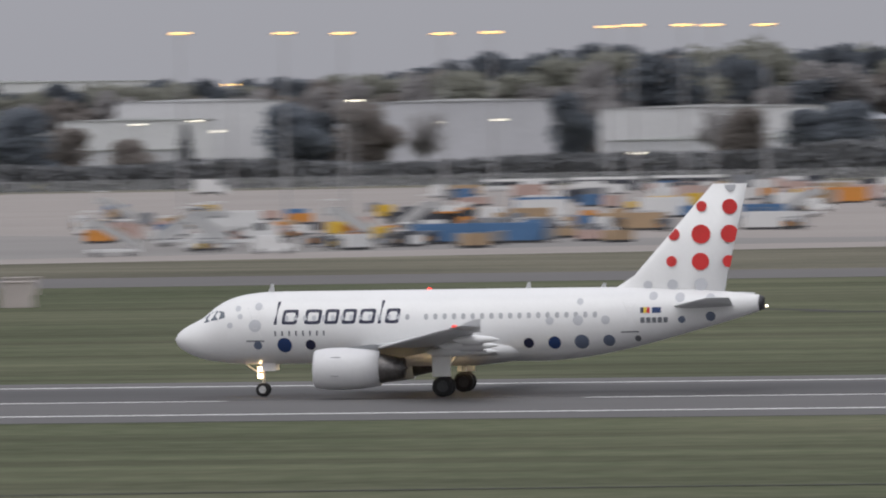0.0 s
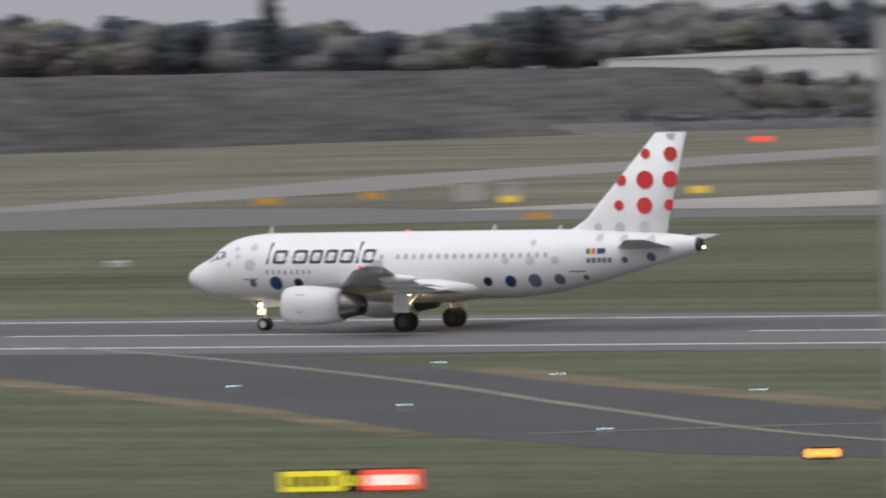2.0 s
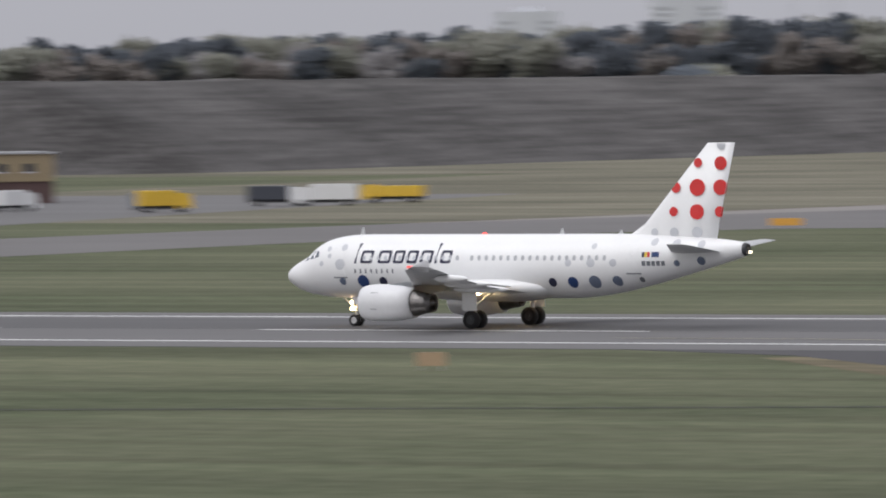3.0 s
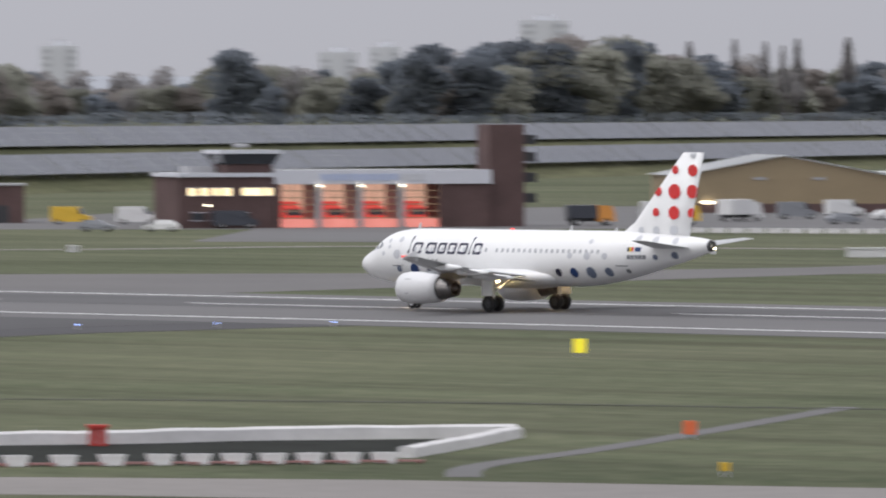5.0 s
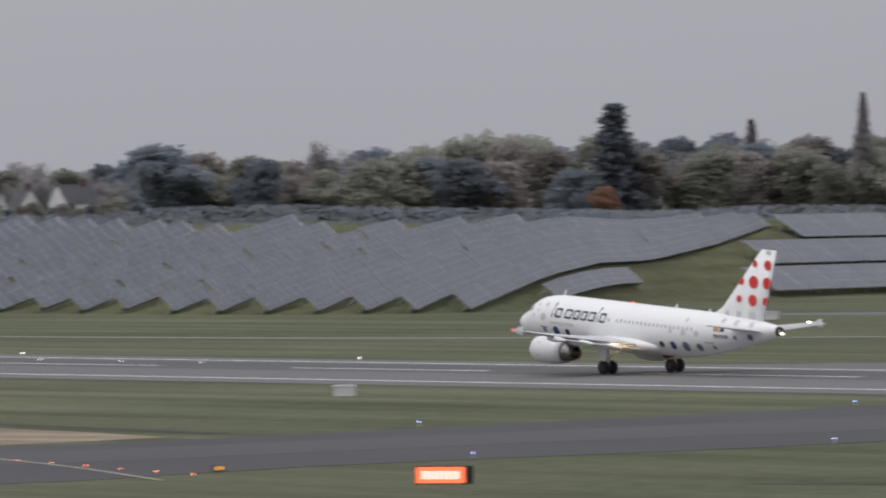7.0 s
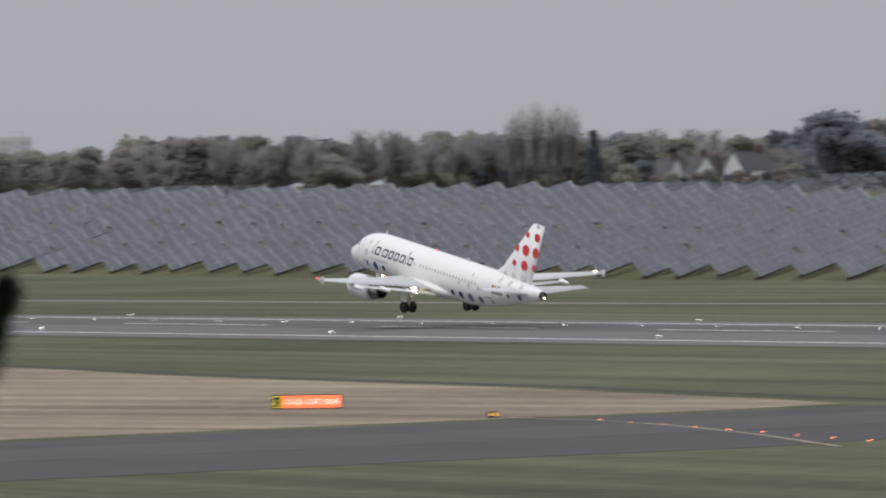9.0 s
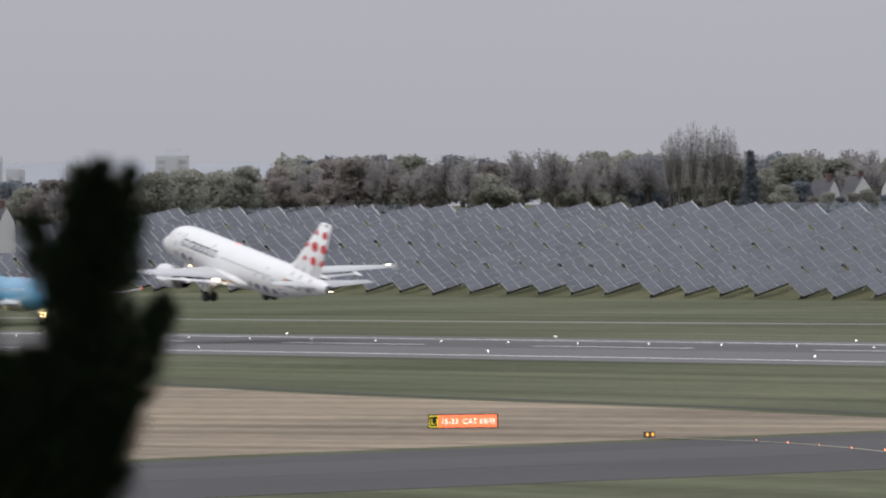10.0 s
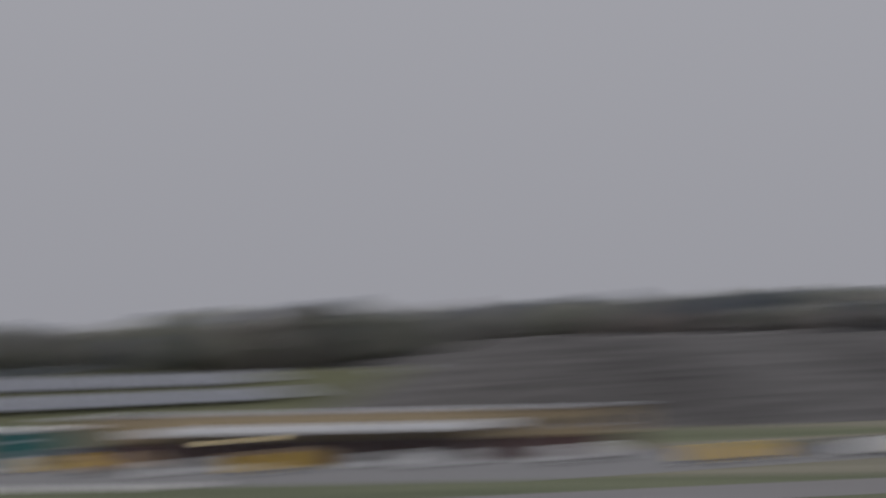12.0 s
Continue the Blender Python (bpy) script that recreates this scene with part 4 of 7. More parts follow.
def tree_meshes(kind, seed, mat):
    """Trunk with limbs, and a crown of leaf clumps, for a tree one unit tall scaled to 10 m."""
    rng = random.Random(seed)
    H = 10.0
    trunk = bmesh.new()
    spots = []
    if kind == "broad":
        tube(trunk, (0, 0, -0.5), (0.1, 0, 3.2), 0.32, 0.22, 7)
        lobes = []
        for k in range(11):
            a, z = k * 2.4 + rng.uniform(-.4, .4), 1.0 + 7.2 * ((k * 0.618) % 1.0)
            r = 2.9 * (1 - ((z - 4.2) / 5.2) ** 2) * rng.uniform(0.55, 1.0)
            c = Vector((r * math.cos(a), r * math.sin(a), z))
            lobes.append((c, rng.uniform(1.0, 1.75)))
            tube(trunk, (0.1, 0, rng.uniform(2.2, 3.2)), tuple(c), 0.12, 0.03, 5)
        lobes.append((Vector((0.2, 0.3, 7.4)), 2.2))
        lobes.append((Vector((0, 0, 5.0)), 3.0))
        lobes.append((Vector((0, 0, 2.6)), 2.3))
        for c, r in lobes:
            for _ in range(int(120 * r * r)):
                v = Vector((rng.gauss(0, 1), rng.gauss(0, 1), rng.gauss(0, 1))).normalized()
                v = v * r * (rng.random() ** 0.4) * rng.uniform(0.9, 1.14)
                spots.append(c + Vector((v.x, v.y, v.z * 0.8)))
        size = 0.27
    elif kind == "cone":
        tube(trunk, (0, 0, -0.5), (0, 0, 9.6), 0.25, 0.03, 7)
        for k in range(16):
            z = 1.4 + k * 0.53
            r = (2.5 * (1 - z / 9.9) + 0.04) * (1.0 if k % 3 else 0.72)
            for j in range(7):
                a = j * 0.9 + k * 0.7 + rng.uniform(-.2, .2)
                rr = r * rng.uniform(0.7, 1.1)
                tip = Vector((rr * math.cos(a), rr * math.sin(a), z - 0.25 * rr + rng.uniform(-.1, .1)))
                for q in range(60):
                    f = rng.uniform(0.2, 1)
                    spots.append(Vector((0, 0, z)).lerp(tip, f) + Vector((rng.gauss(0, .16), rng.gauss(0, .16), rng.gauss(0, .12))))
        size = 0.17
    elif kind == "poplar":
        tube(trunk, (0, 0, -0.5), (0, 0, 9.4), 0.2, 0.03, 7)
        for k in range(3200):
            z = rng.uniform(0.6, 10)
            r = 1.05 * min(1.0, z / 3.0) * max(0.04, (10.2 - z) / 7.2) ** 0.75 * rng.uniform(0.1, 1) ** 0.5
            r = min(r, 1.05) * (0.85 + 0.25 * math.sin(z * 2.1 + k % 3))
            a = rng.uniform(0, 6.28)
            spots.append(Vector((r * math.cos(a), r * math.sin(a), z)))
        size = 0.16
    elif kind == "broom":
        tube(trunk, (0, 0, -0.5), (0, 0, 5.0), 0.2, 0.1, 7)
        for k in range(34):
            a, tip_r = k * 2.4, 1.25 * math.sqrt((k + 0.5) / 34)
            start = Vector((0, 0, rng.uniform(1.0, 4.0)))
            tip = Vector((tip_r * math.cos(a), tip_r * math.sin(a), 9.9 - 2.6 * tip_r * rng.uniform(0.3, 1.0)))
            tube(trunk, tuple(start), tuple(tip), 0.04, 0.01, 4)
            for q in range(70):
                f = rng.uniform(0.15, 1.0)
                w = start.lerp(tip, f) + Vector((tip.x, tip.y, 0)) * 0.35 * math.sin(math.pi * f)
                spots.append(w + Vector((rng.gauss(0, .08), rng.gauss(0, .08), rng.gauss(0, .15))))
        size = 0.065
    else:   # bare crown of twigs
        tube(trunk, (0, 0, -0.5), (0, 0, 3.5), 0.28, 0.2, 7)
        for k in range(40):
            a = k * 2.4
            z = rng.uniform(4.5, 9.6)
            r = 2.6 * math.sqrt(max(0.05, 1 - ((z - 6.3) / 3.9) ** 2)) * rng.uniform(0.4, 1)
            tip = Vector((r * math.cos(a), r * math.sin(a), z))
            start = Vector((0, 0, rng.uniform(2.5, 4.5)))
            tube(trunk, tuple(start), tuple(tip), 0.07, 0.015, 4)
            for q in range(110):
                spots.append(start.lerp(tip, rng.uniform(0.4, 1.0)) + Vector((rng.gauss(0, .24), rng.gauss(0, .24), rng.gauss(0, .24))))
        size = 0.11
    v, f = leaves(spots, size, rng)
    crown = mesh_from("crown", v, f, mat)
    me = bpy.data.meshes.new("trunk")
    trunk.to_mesh(me)
    trunk.free()
    me.materials.append(M_BARK)
    return me, crown


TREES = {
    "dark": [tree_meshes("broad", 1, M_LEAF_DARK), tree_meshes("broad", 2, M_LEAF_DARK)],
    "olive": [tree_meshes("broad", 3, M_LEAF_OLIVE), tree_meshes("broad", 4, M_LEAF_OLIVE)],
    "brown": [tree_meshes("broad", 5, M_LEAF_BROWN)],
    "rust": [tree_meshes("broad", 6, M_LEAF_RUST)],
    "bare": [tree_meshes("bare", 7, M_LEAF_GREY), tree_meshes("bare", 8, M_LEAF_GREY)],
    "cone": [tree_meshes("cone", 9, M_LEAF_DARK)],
    # poplars take the pale twig grey so that they look hazed
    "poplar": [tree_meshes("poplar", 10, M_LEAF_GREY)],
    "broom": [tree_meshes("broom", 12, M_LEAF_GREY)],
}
TREE_LABEL = {"dark": "dark green leafy tree", "olive": "olive green rounded tree", "brown": "brownish autumn tree", "rust": "rust-coloured autumn tree",
              "bare": "nearly bare tree with fine grey twigs", "cone": "tall dark conifer", "poplar": "slender pale poplar with bare twigs", "broom": "tall feathery bare poplar with upright twigs"}


def spot(az, r, z=0.0):
    a = radians(az)
    return Vector((-r * math.sin(a), r * math.cos(a), z))


tree_rng = random.Random(11)


def tree(kind, x, y, z, height, where, wide=1.0):
    trunk, crown = TREES[kind][tree_rng.randrange(len(TREES[kind]))]
    s = height / 10.0
    t = new("tree")
    t.matrix_world = Matrix.LocRotScale((x, y, z), Euler((0, 0, tree_rng.uniform(0, 6.28))), (s * wide, s * wide, s))
    tagged(t, TREE_LABEL[kind] + " " + where, "tree", "trees " + where)
    part("trunk", trunk, None, t)
    part("crown", crown, None, t)
    return t


LIGHT = {}


def light_crown(kind):
    """A crown with fewer, larger leaf clumps for far woods."""
    if kind not in LIGHT:
        rng = random.Random(40 + len(LIGHT))
        spots = []
        for k in range(9):
            c = Vector((rng.uniform(-2, 2), rng.uniform(-2, 2), rng.uniform(2.5, 7.8)))
            big = rng.uniform(1.2, 1.9)
            for _ in range(130):
                v = Vector((rng.gauss(0, 1), rng.gauss(0, 1), rng.gauss(0, 1))).normalized()
                spots.append(c + v * big * (rng.random() ** 0.4) * 1.1)
        v, f = leaves(spots, 0.42, rng)
        LIGHT[kind] = (np.array([tuple(q) for q in v]), np.array(f))
    return LIGHT[kind]


FAR = {}


def far_tree(kind, x, y, z, height, wide, where):
    v, f = light_crown(kind)
    a, s = tree_rng.uniform(0, 6.28), height / 10.0
    c, d = math.cos(a) * s * wide, math.sin(a) * s * wide
    w = np.stack([v[:, 0] * c - v[:, 1] * d + x, v[:, 0] * d + v[:, 1] * c + y, v[:, 2] * s + z], 1)
    FAR.setdefault((kind, where), []).append((w, f))


def crest(az):
    """Range of the bank's crest along a bearing."""
    return float(np.interp(az, [32.7, 37.1, 41.9, 46.2, 48.9], [3227, 2126, 1593, 1308, 1178])) + 25


def belt(profile, near, depth, base, mix, where, step, rows=3, singles=(), lift=0.0):
    """A belt of trees whose tops follow (bearing, rise in degrees); the rows named in singles are trees of their own."""
    prof = sorted(profile)
    lo, hi = prof[0][0], prof[-1][0]
    for row in range(rows):
        r0 = near + depth * row / max(1, rows - 1)
        az = lo
        while az < hi:
            r = r0 + tree_rng.uniform(-0.3, 0.3) * depth / rows
            if base == BANK_H:
                r = max(r, crest(az) + 40 * row)
            top = 15.0 + r * math.tan(radians(float(np.interp(az, [q[0] for q in prof], [q[1] for q in prof])) + lift))
            frac = (tree_rng.uniform(0.55, 0.98), 0.96, 1.02)[row] if rows == 3 else (0.7, 1.0)[row % 2]
            h = max(5.0, (top - base) * 1.1 * frac * tree_rng.uniform(0.88, 1.08))
            p = spot(az, r)
            kind, wide = tree_rng.choice(mix[row]), tree_rng.uniform(1.15, 1.65) if row == 0 else tree_rng.uniform(1.05, 1.4)
            if row in singles:
                tree(kind, p.x, p.y, base - 0.2, h, where, wide)
            else:
                far_tree(kind, p.x, p.y, base - 0.2, h, wide, where)
            az += math.degrees(step * h / 10.0 / r) * tree_rng.uniform(0.8, 1.2)


MIX_A = (("olive", "dark", "olive", "brown", "bare", "olive"), ("olive", "dark", "olive", "brown"), ("dark", "dark", "bare", "olive"))
MIX_B = (("olive", "brown", "bare", "bare"), ("olive", "brown", "bare", "dark"), ("bare", "olive", "brown", "dark"))
MIX_C = (("dark", "olive", "brown", "bare"), ("dark", "olive", "brown"), ("dark", "dark", "olive"))
belt([(33.4, 0.36), (34.98, 0.40), (35.62, 0.32), (36.04, 0.38), (36.6, 0.22), (37.8, 0.33), (38.5, 0.28), (39.0, 0.3)], 1900, 260, BANK_H, MIX_A, "behind the far bank", 5.0, 3, (0, 1), 0.03)
belt([(39.0, 0.36), (39.5, 0.40), (39.9, 0.52), (40.4, 0.52), (41.0, 0.46), (41.4, 0.45), (41.7, 0.26), (42.2, 0.26), (42.78, 0.36), (43.2, 0.16), (43.8, 0.08), (44.5, 0.30)],
     1700, 220, BANK_H, MIX_A, "behind the far bank", 5.0, 3, (0, 1), 0.03)
belt([(44.5, 0.33), (45.5, 0.45), (46.2, 0.38), (47.3, 0.38), (48.0, 0.44), (48.9, 0.46), (50.0, 0.43), (50.6, 0.44), (51.1, 0.34), (51.5, 0.43)], 1350, 160, BANK_H, MIX_A, "behind the bank", 4.8, 3, (0, 1), 0.05)
belt([(51.5, 0.40), (52.2, 0.38), (52.9, 0.40), (53.4, 0.26), (54.3, 0.31), (55.5, 0.34), (56.3, 0.31), (57.1, 0.32), (57.8, 0.35), (58.4, 0.32), (58.9, 0.26), (59.6, 0.20), (61.5, 0.2)],
     1440, 200, BANK_H, MIX_B, "behind the solar slope", 4.6, 3, (0, 1), 0.02)
belt([(5.0, 0.58), (6.2, 0.62), (7.4, 0.64), (8.2, 0.61), (8.95, 0.56), (9.5, 0.50), (10.9, 0.40), (12.0, 0.40), (13.0, 0.38), (14.0, 0.34), (15.2, 0.38), (16.0, 0.36), (16.6, 0.46), (17.7, 0.40)],
     2750, 140, 14, MIX_C, "on the distant rise", 4.6)
belt([(17.7, 0.40), (18.6, 0.54), (19.3, 0.57), (20.1, 0.46), (20.9, 0.56), (21.5, 0.51), (22.3, 0.5), (23.0, 0.32), (23.5, 0.42), (24.7, 0.46), (25.9, 0.51), (26.8, 0.52), (28.0, 0.52), (28.6, 0.45), (29.8, 0.46),
      (31.5, 0.42), (33.6, 0.38)], 2700, 160, 16, MIX_C, "on the distant rise", 4.6, lift=0.05)
# light grey crowns put in for the haze over the farthest trees
belt([(42.9, 0.26), (43.4, 0.31), (44.0, 0.28), (44.8, 0.26)], 2500, 160, BANK_H, (("bare", "brown"), ("bare",)), "far behind the bank", 4.6, 2)
# lower woods in front of the warehouses
belt([(15.6, 0.10), (16.5, 0.22), (17.6, 0.26), (18.4, 0.24), (19.2, 0.05), (20.6, 0.16), (21.4, 0.06), (22.6, 0.12), (23.3, 0.10)], 2180, 60, 0, MIX_C, "beyond the perimeter fence", 5.5, 2)
for kind, az, r, top, wide in (("cone", 49.53, 1330, 0.76, 1.7), ("poplar", 47.66, 1340, 0.79, 1.1), ("poplar", 48.5, 1500, 0.60, 1.5), ("dark", 42.78, 1600, 0.51, 1.15), ("dark", 42.5, 1560, 0.2, 1.2), ("poplar", 39.36, 1900, 0.50, 1.2), ("poplar", 39.02, 1900, 0.52, 0.9), ("poplar", 38.79, 1900, 0.50, 0.9), ("poplar", 38.66, 1900, 0.47, 0.9), ("poplar", 38.55, 1900, 0.52, 1.1), ("poplar", 38.17, 1900, 0.53, 1.4),
                               ("dark", 41.4, 1560, 0.47, 1.2), ("dark", 40.4, 1560, 0.56, 1.25), ("dark", 39.9, 1540, 0.57, 1.1), ("dark", 44.5, 1520, 0.36, 1.1), ("dark", 43.78, 1500, 0.02, 1.0),
                               ("dark", 52.9, 1420, 0.52, 1.5), ("bare", 51.75, 1430, 0.50, 1.0), ("dark", 51.35, 1420, 0.47, 1.3), ("dark", 52.2, 1420, 0.40, 1.2), ("cone", 54.77, 1420, 0.36, 1.1),
                               ("bare", 56.3, 1450, 0.42, 1.0), ("dark", 55.55, 1450, 0.37, 1.3), ("rust", 49.6, 1320, 0.14, 1.3), ("cone", 58.65, 1430, 0.22, 0.9),
                               ("dark", 10.1, 2350, 0.22, 0.9), ("dark", 8.2, 2300, 0.35, 0.75), ("dark", 12.33, 2300, 0.30, 1.3), ("dark", 10.3, 2340, 0.30, 1.2), ("cone", 11.1, 2330, 0.10, 1.2), ("brown", 9.75, 2340, 0.30, 1.2), ("bare", 7.1, 2340, 0.22, 1.3), ("brown", 6.9, 2330, 0.2, 1.2), ("dark", 6.1, 2340, 0.24, 1.4), ("dark", 6.4, 2340, 0.18, 1.3), ("bare", 9.3, 2350, 0.2, 1.2), ("brown", 12.0, 2340, 0.12, 1.4), ("brown", 11.5, 2320, 0.02, 1.5), ("cone", 24.1, 2500, 0.70, 1.6), ("dark", 27.95, 2300, 0.26, 1.4),
                               ("olive", 27.8, 2320, 0.27, 1.4)):
    r = max(r, crest(az)) if az > 36 else r
    p = spot(az, r)
    base = BANK_H if az > 38 else (0 if r < 2450 else 16)
    tree(kind, p.x, p.y, base - 0.2, 15 + r * math.tan(radians(top)) - base, "above the woods", wide)
for az, top in ((54.93, 0.55), (55.03, 0.58), (55.11, 0.54), (55.2, 0.60), (55.31, 0.56), (55.38, 0.50)):
    p = spot(az, 1400)
    tree("broom", p.x, p.y, BANK_H - 0.2, 15 + 1400 * math.tan(radians(top)) - BANK_H, "standing above the woods", 0.85)
for az, top in ((56.9, 0.38), (56.0, 0.36), (57.6, 0.36)):
    p = spot(az, 1400)
    tree("bare", p.x, p.y, BANK_H - 0.2, 15 + 1400 * math.tan(radians(top)) - BANK_H, "standing above the woods", 0.8)
for k in range(14):
    az, r = 53.15 + k * 0.105, 1318 - 5 * (k % 3)
    p = spot(az, r)
    h = (4.4, 3.7, 4.8, 4.1, 3.5)[k % 5] + (1.8 if k in (0, 1, 12, 13) else 0)
    tree(("dark", "olive", "brown")[k % 3], p.x, p.y, BANK_H - 0.2, h, "before the houses", 1.3)


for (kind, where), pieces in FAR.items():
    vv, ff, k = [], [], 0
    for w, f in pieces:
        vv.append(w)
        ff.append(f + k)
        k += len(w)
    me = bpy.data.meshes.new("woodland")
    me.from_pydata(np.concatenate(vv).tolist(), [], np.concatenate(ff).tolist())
    # far woods use the same haze-tinted leaf colours
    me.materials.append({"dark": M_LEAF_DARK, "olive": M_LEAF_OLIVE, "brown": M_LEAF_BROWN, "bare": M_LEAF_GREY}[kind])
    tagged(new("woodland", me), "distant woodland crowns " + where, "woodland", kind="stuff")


def scrub(name, pts, height, size, count, mat, label):
    """Uncounted low scrub along a line."""
    rng = random.Random(len(name))
    spots = []
    for _ in range(count):
        f = rng.uniform(0, len(pts) - 1.001)
        i = int(f)
        p = Vector(pts[i]).lerp(Vector(pts[i + 1]), f - i)
        h = height * (0.6 + 0.4 * noise.noise(Vector((p.x * 0.02, p.y * 0.02, 0))))
        spots.append(Vector((p.x + rng.gauss(0, 3), p.y + rng.gauss(0, 3), rng.uniform(0, max(1, h)))))
    v, f = leaves(spots, size, rng)
    return tagged(new(name, mesh_from(name, v, f, mat)), label, "scrub", kind="stuff")


# scrub grey tinted blue to carry the haze in its colour
M_SCRUB = material("hazed_grey_scrub", (0.17, 0.175, 0.185), 0.95, var=0.25, scale=0.05, detail_scale=0.6)
scrub("perimeter_scrub", [spot(a, 2120)[:2] for a in (5, 8, 11, 14, 17, 20, 22.5)], 13.0, 0.9, 30000, M_SCRUB, "grey-green scrub along the perimeter fence")
scrub("bank_top_scrub", [spot(a, r)[:2] for a, r in ((37, 2150), (40, 1800), (43, 1530), (46, 1335), (48.5, 1212), (50, 1162), (52, 1168), (54, 1238), (56, 1292), (58, 1388), (60, 1490), (62, 1640))],
      3.6, 0.26, 26000, M_LEAF_DARK, "dark scrub along the foot of the woods")
bpy.data.objects["bank_top_scrub"].location.z = BANK_H


# ---- buildings ----
M_BRICK = material("brown_brick", (0.105, 0.065, 0.062), 0.9, var=0.25, scale=0.3, detail_scale=4)
M_FASCIA = material("white_fascia", (0.62, 0.63, 0.68), 0.6, var=0.06, scale=0.3)
M_ROOF = material("grey_roof", (0.36, 0.36, 0.37), 0.7, var=0.12, scale=0.2)
M_PALEROOF = material("pale_metal_roof", (0.62, 0.63, 0.64), 0.5, var=0.08, scale=0.1)
M_TAN = material("tan_cladding", (0.30, 0.235, 0.145), 0.7, var=0.08, scale=0.2, detail_scale=2)
M_GREEN = material("green_cladding", (0.035, 0.14, 0.135), 0.6, var=0.1, scale=0.2)
M_CLAD = material("white_cladding", (0.68, 0.68, 0.69), 0.7, var=0.1, scale=0.05, detail_scale=0.5)
M_CLAD_GREY = material("grey_cladding", (0.56, 0.56, 0.59), 0.7, var=0.12, scale=0.05, detail_scale=0.5)
M_DARKGLASS = material("dark_window_glass", (0.05, 0.055, 0.065), 0.12, var=0.2)
M_LITGLASS = material("lit_window", (0.8, 0.7, 0.5), 0.4, emit=(1.0, 0.80, 0.45), power=1.1)
# bay back and door panels glow themselves instead of being lit by lamps
M_BAYGLOW = material("glowing_bay_back", (0.55, 0.46, 0.40), 0.8, var=0.6, scale=1.6, detail_scale=4, emit=(1.0, 0.62, 0.45), power=0.42)
M_BAYLOW = material("glowing_bay_panel", (0.8, 0.3, 0.25), 0.7, emit=(1.0, 0.30, 0.24), power=0.35)
M_SIGNBLUE = material("pale_blue_lettering", (0.40, 0.47, 0.66), 0.6, var=0.08)
M_FLOODLAMP = material("flood_lamp", (1, 0.95, 0.8), 0.4, emit=(1.0, 0.9, 0.7), power=4)
M_AMBERLAMP = material("sodium_lamp", (1, 0.7, 0.3), 0.4, emit=(1.0, 0.55, 0.14), power=3.2)
# emission in this red imitates the bay light on the engines
M_FIRERED_LIT = material("glowing_engine_red", (0.50, 0.03, 0.03), 0.4, var=0.1, emit=(1, 0.1, 0.08), power=0.38)
# tower walls and windows are coloured near the sky's tone as painted haze
M_TOWERBLOCK = material("hazed_concrete_tower", (0.60, 0.61, 0.64), 0.9, var=0.06, scale=0.02)
M_TOWERWIN = material("hazed_tower_window", (0.48, 0.49, 0.52), 0.5, var=0.1, scale=0.05)
M_POST = material("galvanised_steel", (0.42, 0.42, 0.43), 0.5, metal=0.3, var=0.12, scale=1.5, detail_scale=8)
M_BLUEMETAL = material("blue_container_paint", (0.075, 0.17, 0.33), 0.5, var=0.15, scale=0.3)
M_ORANGE = material("orange_paint", (0.62, 0.26, 0.05), 0.5, var=0.12, scale=0.5)
M_YELLOWPAINT = material("yellow_vehicle_paint", (0.66, 0.42, 0.04), 0.45, var=0.1, scale=0.5)
M_VEHWHITE = material("white_vehicle_paint", (0.68, 0.68, 0.68), 0.4, var=0.06, scale=0.5)
M_VEHGREY = material("grey_vehicle_paint", (0.22, 0.23, 0.25), 0.35, var=0.1, scale=0.5)
M_VEHDARK = material("dark_vehicle_paint", (0.05, 0.055, 0.07), 0.35, var=0.1, scale=0.5)
M_CABIN_YARD = material("pinkish_crate", (0.50, 0.36, 0.32), 0.8, var=0.15, scale=0.5)
M_TANCRATE = material("tan_crate", (0.42, 0.30, 0.19), 0.8, var=0.15, scale=0.5)


def frame_of(ax, ay, bx, by, z=0.0):
    """A pose at a with x along the facade towards b, y into the building."""
    return Matrix.Translation((ax, ay, z)) @ Matrix.Rotation(math.atan2(by - ay, bx - ax), 4, "Z")


def ribbed(x0, x1, z0, z1, yf, yb, pitch, depth, both=False):
    """One folded sheet with standing ribs in front, and behind as well if asked, closed into a body."""
    def edge(y, s):
        out, n = [(x0, y)], max(1, int((x1 - x0) / pitch))
        for k in range(n):
            x = x0 + (x1 - x0) * (k + 0.5) / n
            w = min(0.14, pitch * 0.2)
            out += [(x - w, y), (x - w * 0.7, y - s * depth), (x + w * 0.7, y - s * depth), (x + w, y)]
        return out + [(x1, y)]
    ring = edge(yf, 1) + list(reversed(edge(yb, -1) if both else [(x0, yb), (x1, yb)]))
    bm = bmesh.new()
    lo = [bm.verts.new((x, y, z0)) for x, y in ring]
    hi = [bm.verts.new((x, y, z1)) for x, y in ring]
    n = len(ring)
    for k in range(n):
        bm.faces.new((lo[k], lo[(k + 1) % n], hi[(k + 1) % n], hi[k]))
    bm.faces.new(hi)
    bm.faces.new(list(reversed(lo)))
    bmesh.ops.recalc_face_normals(bm, faces=bm.faces)
    return bm


def panelled_wall(x0, x1, z0, z1, y, pitch=1.2, depth=0.08):
    """Cladding with standing ribs."""
    return ribbed(x0, x1, z0, z1, y, y + 0.3, pitch, depth)


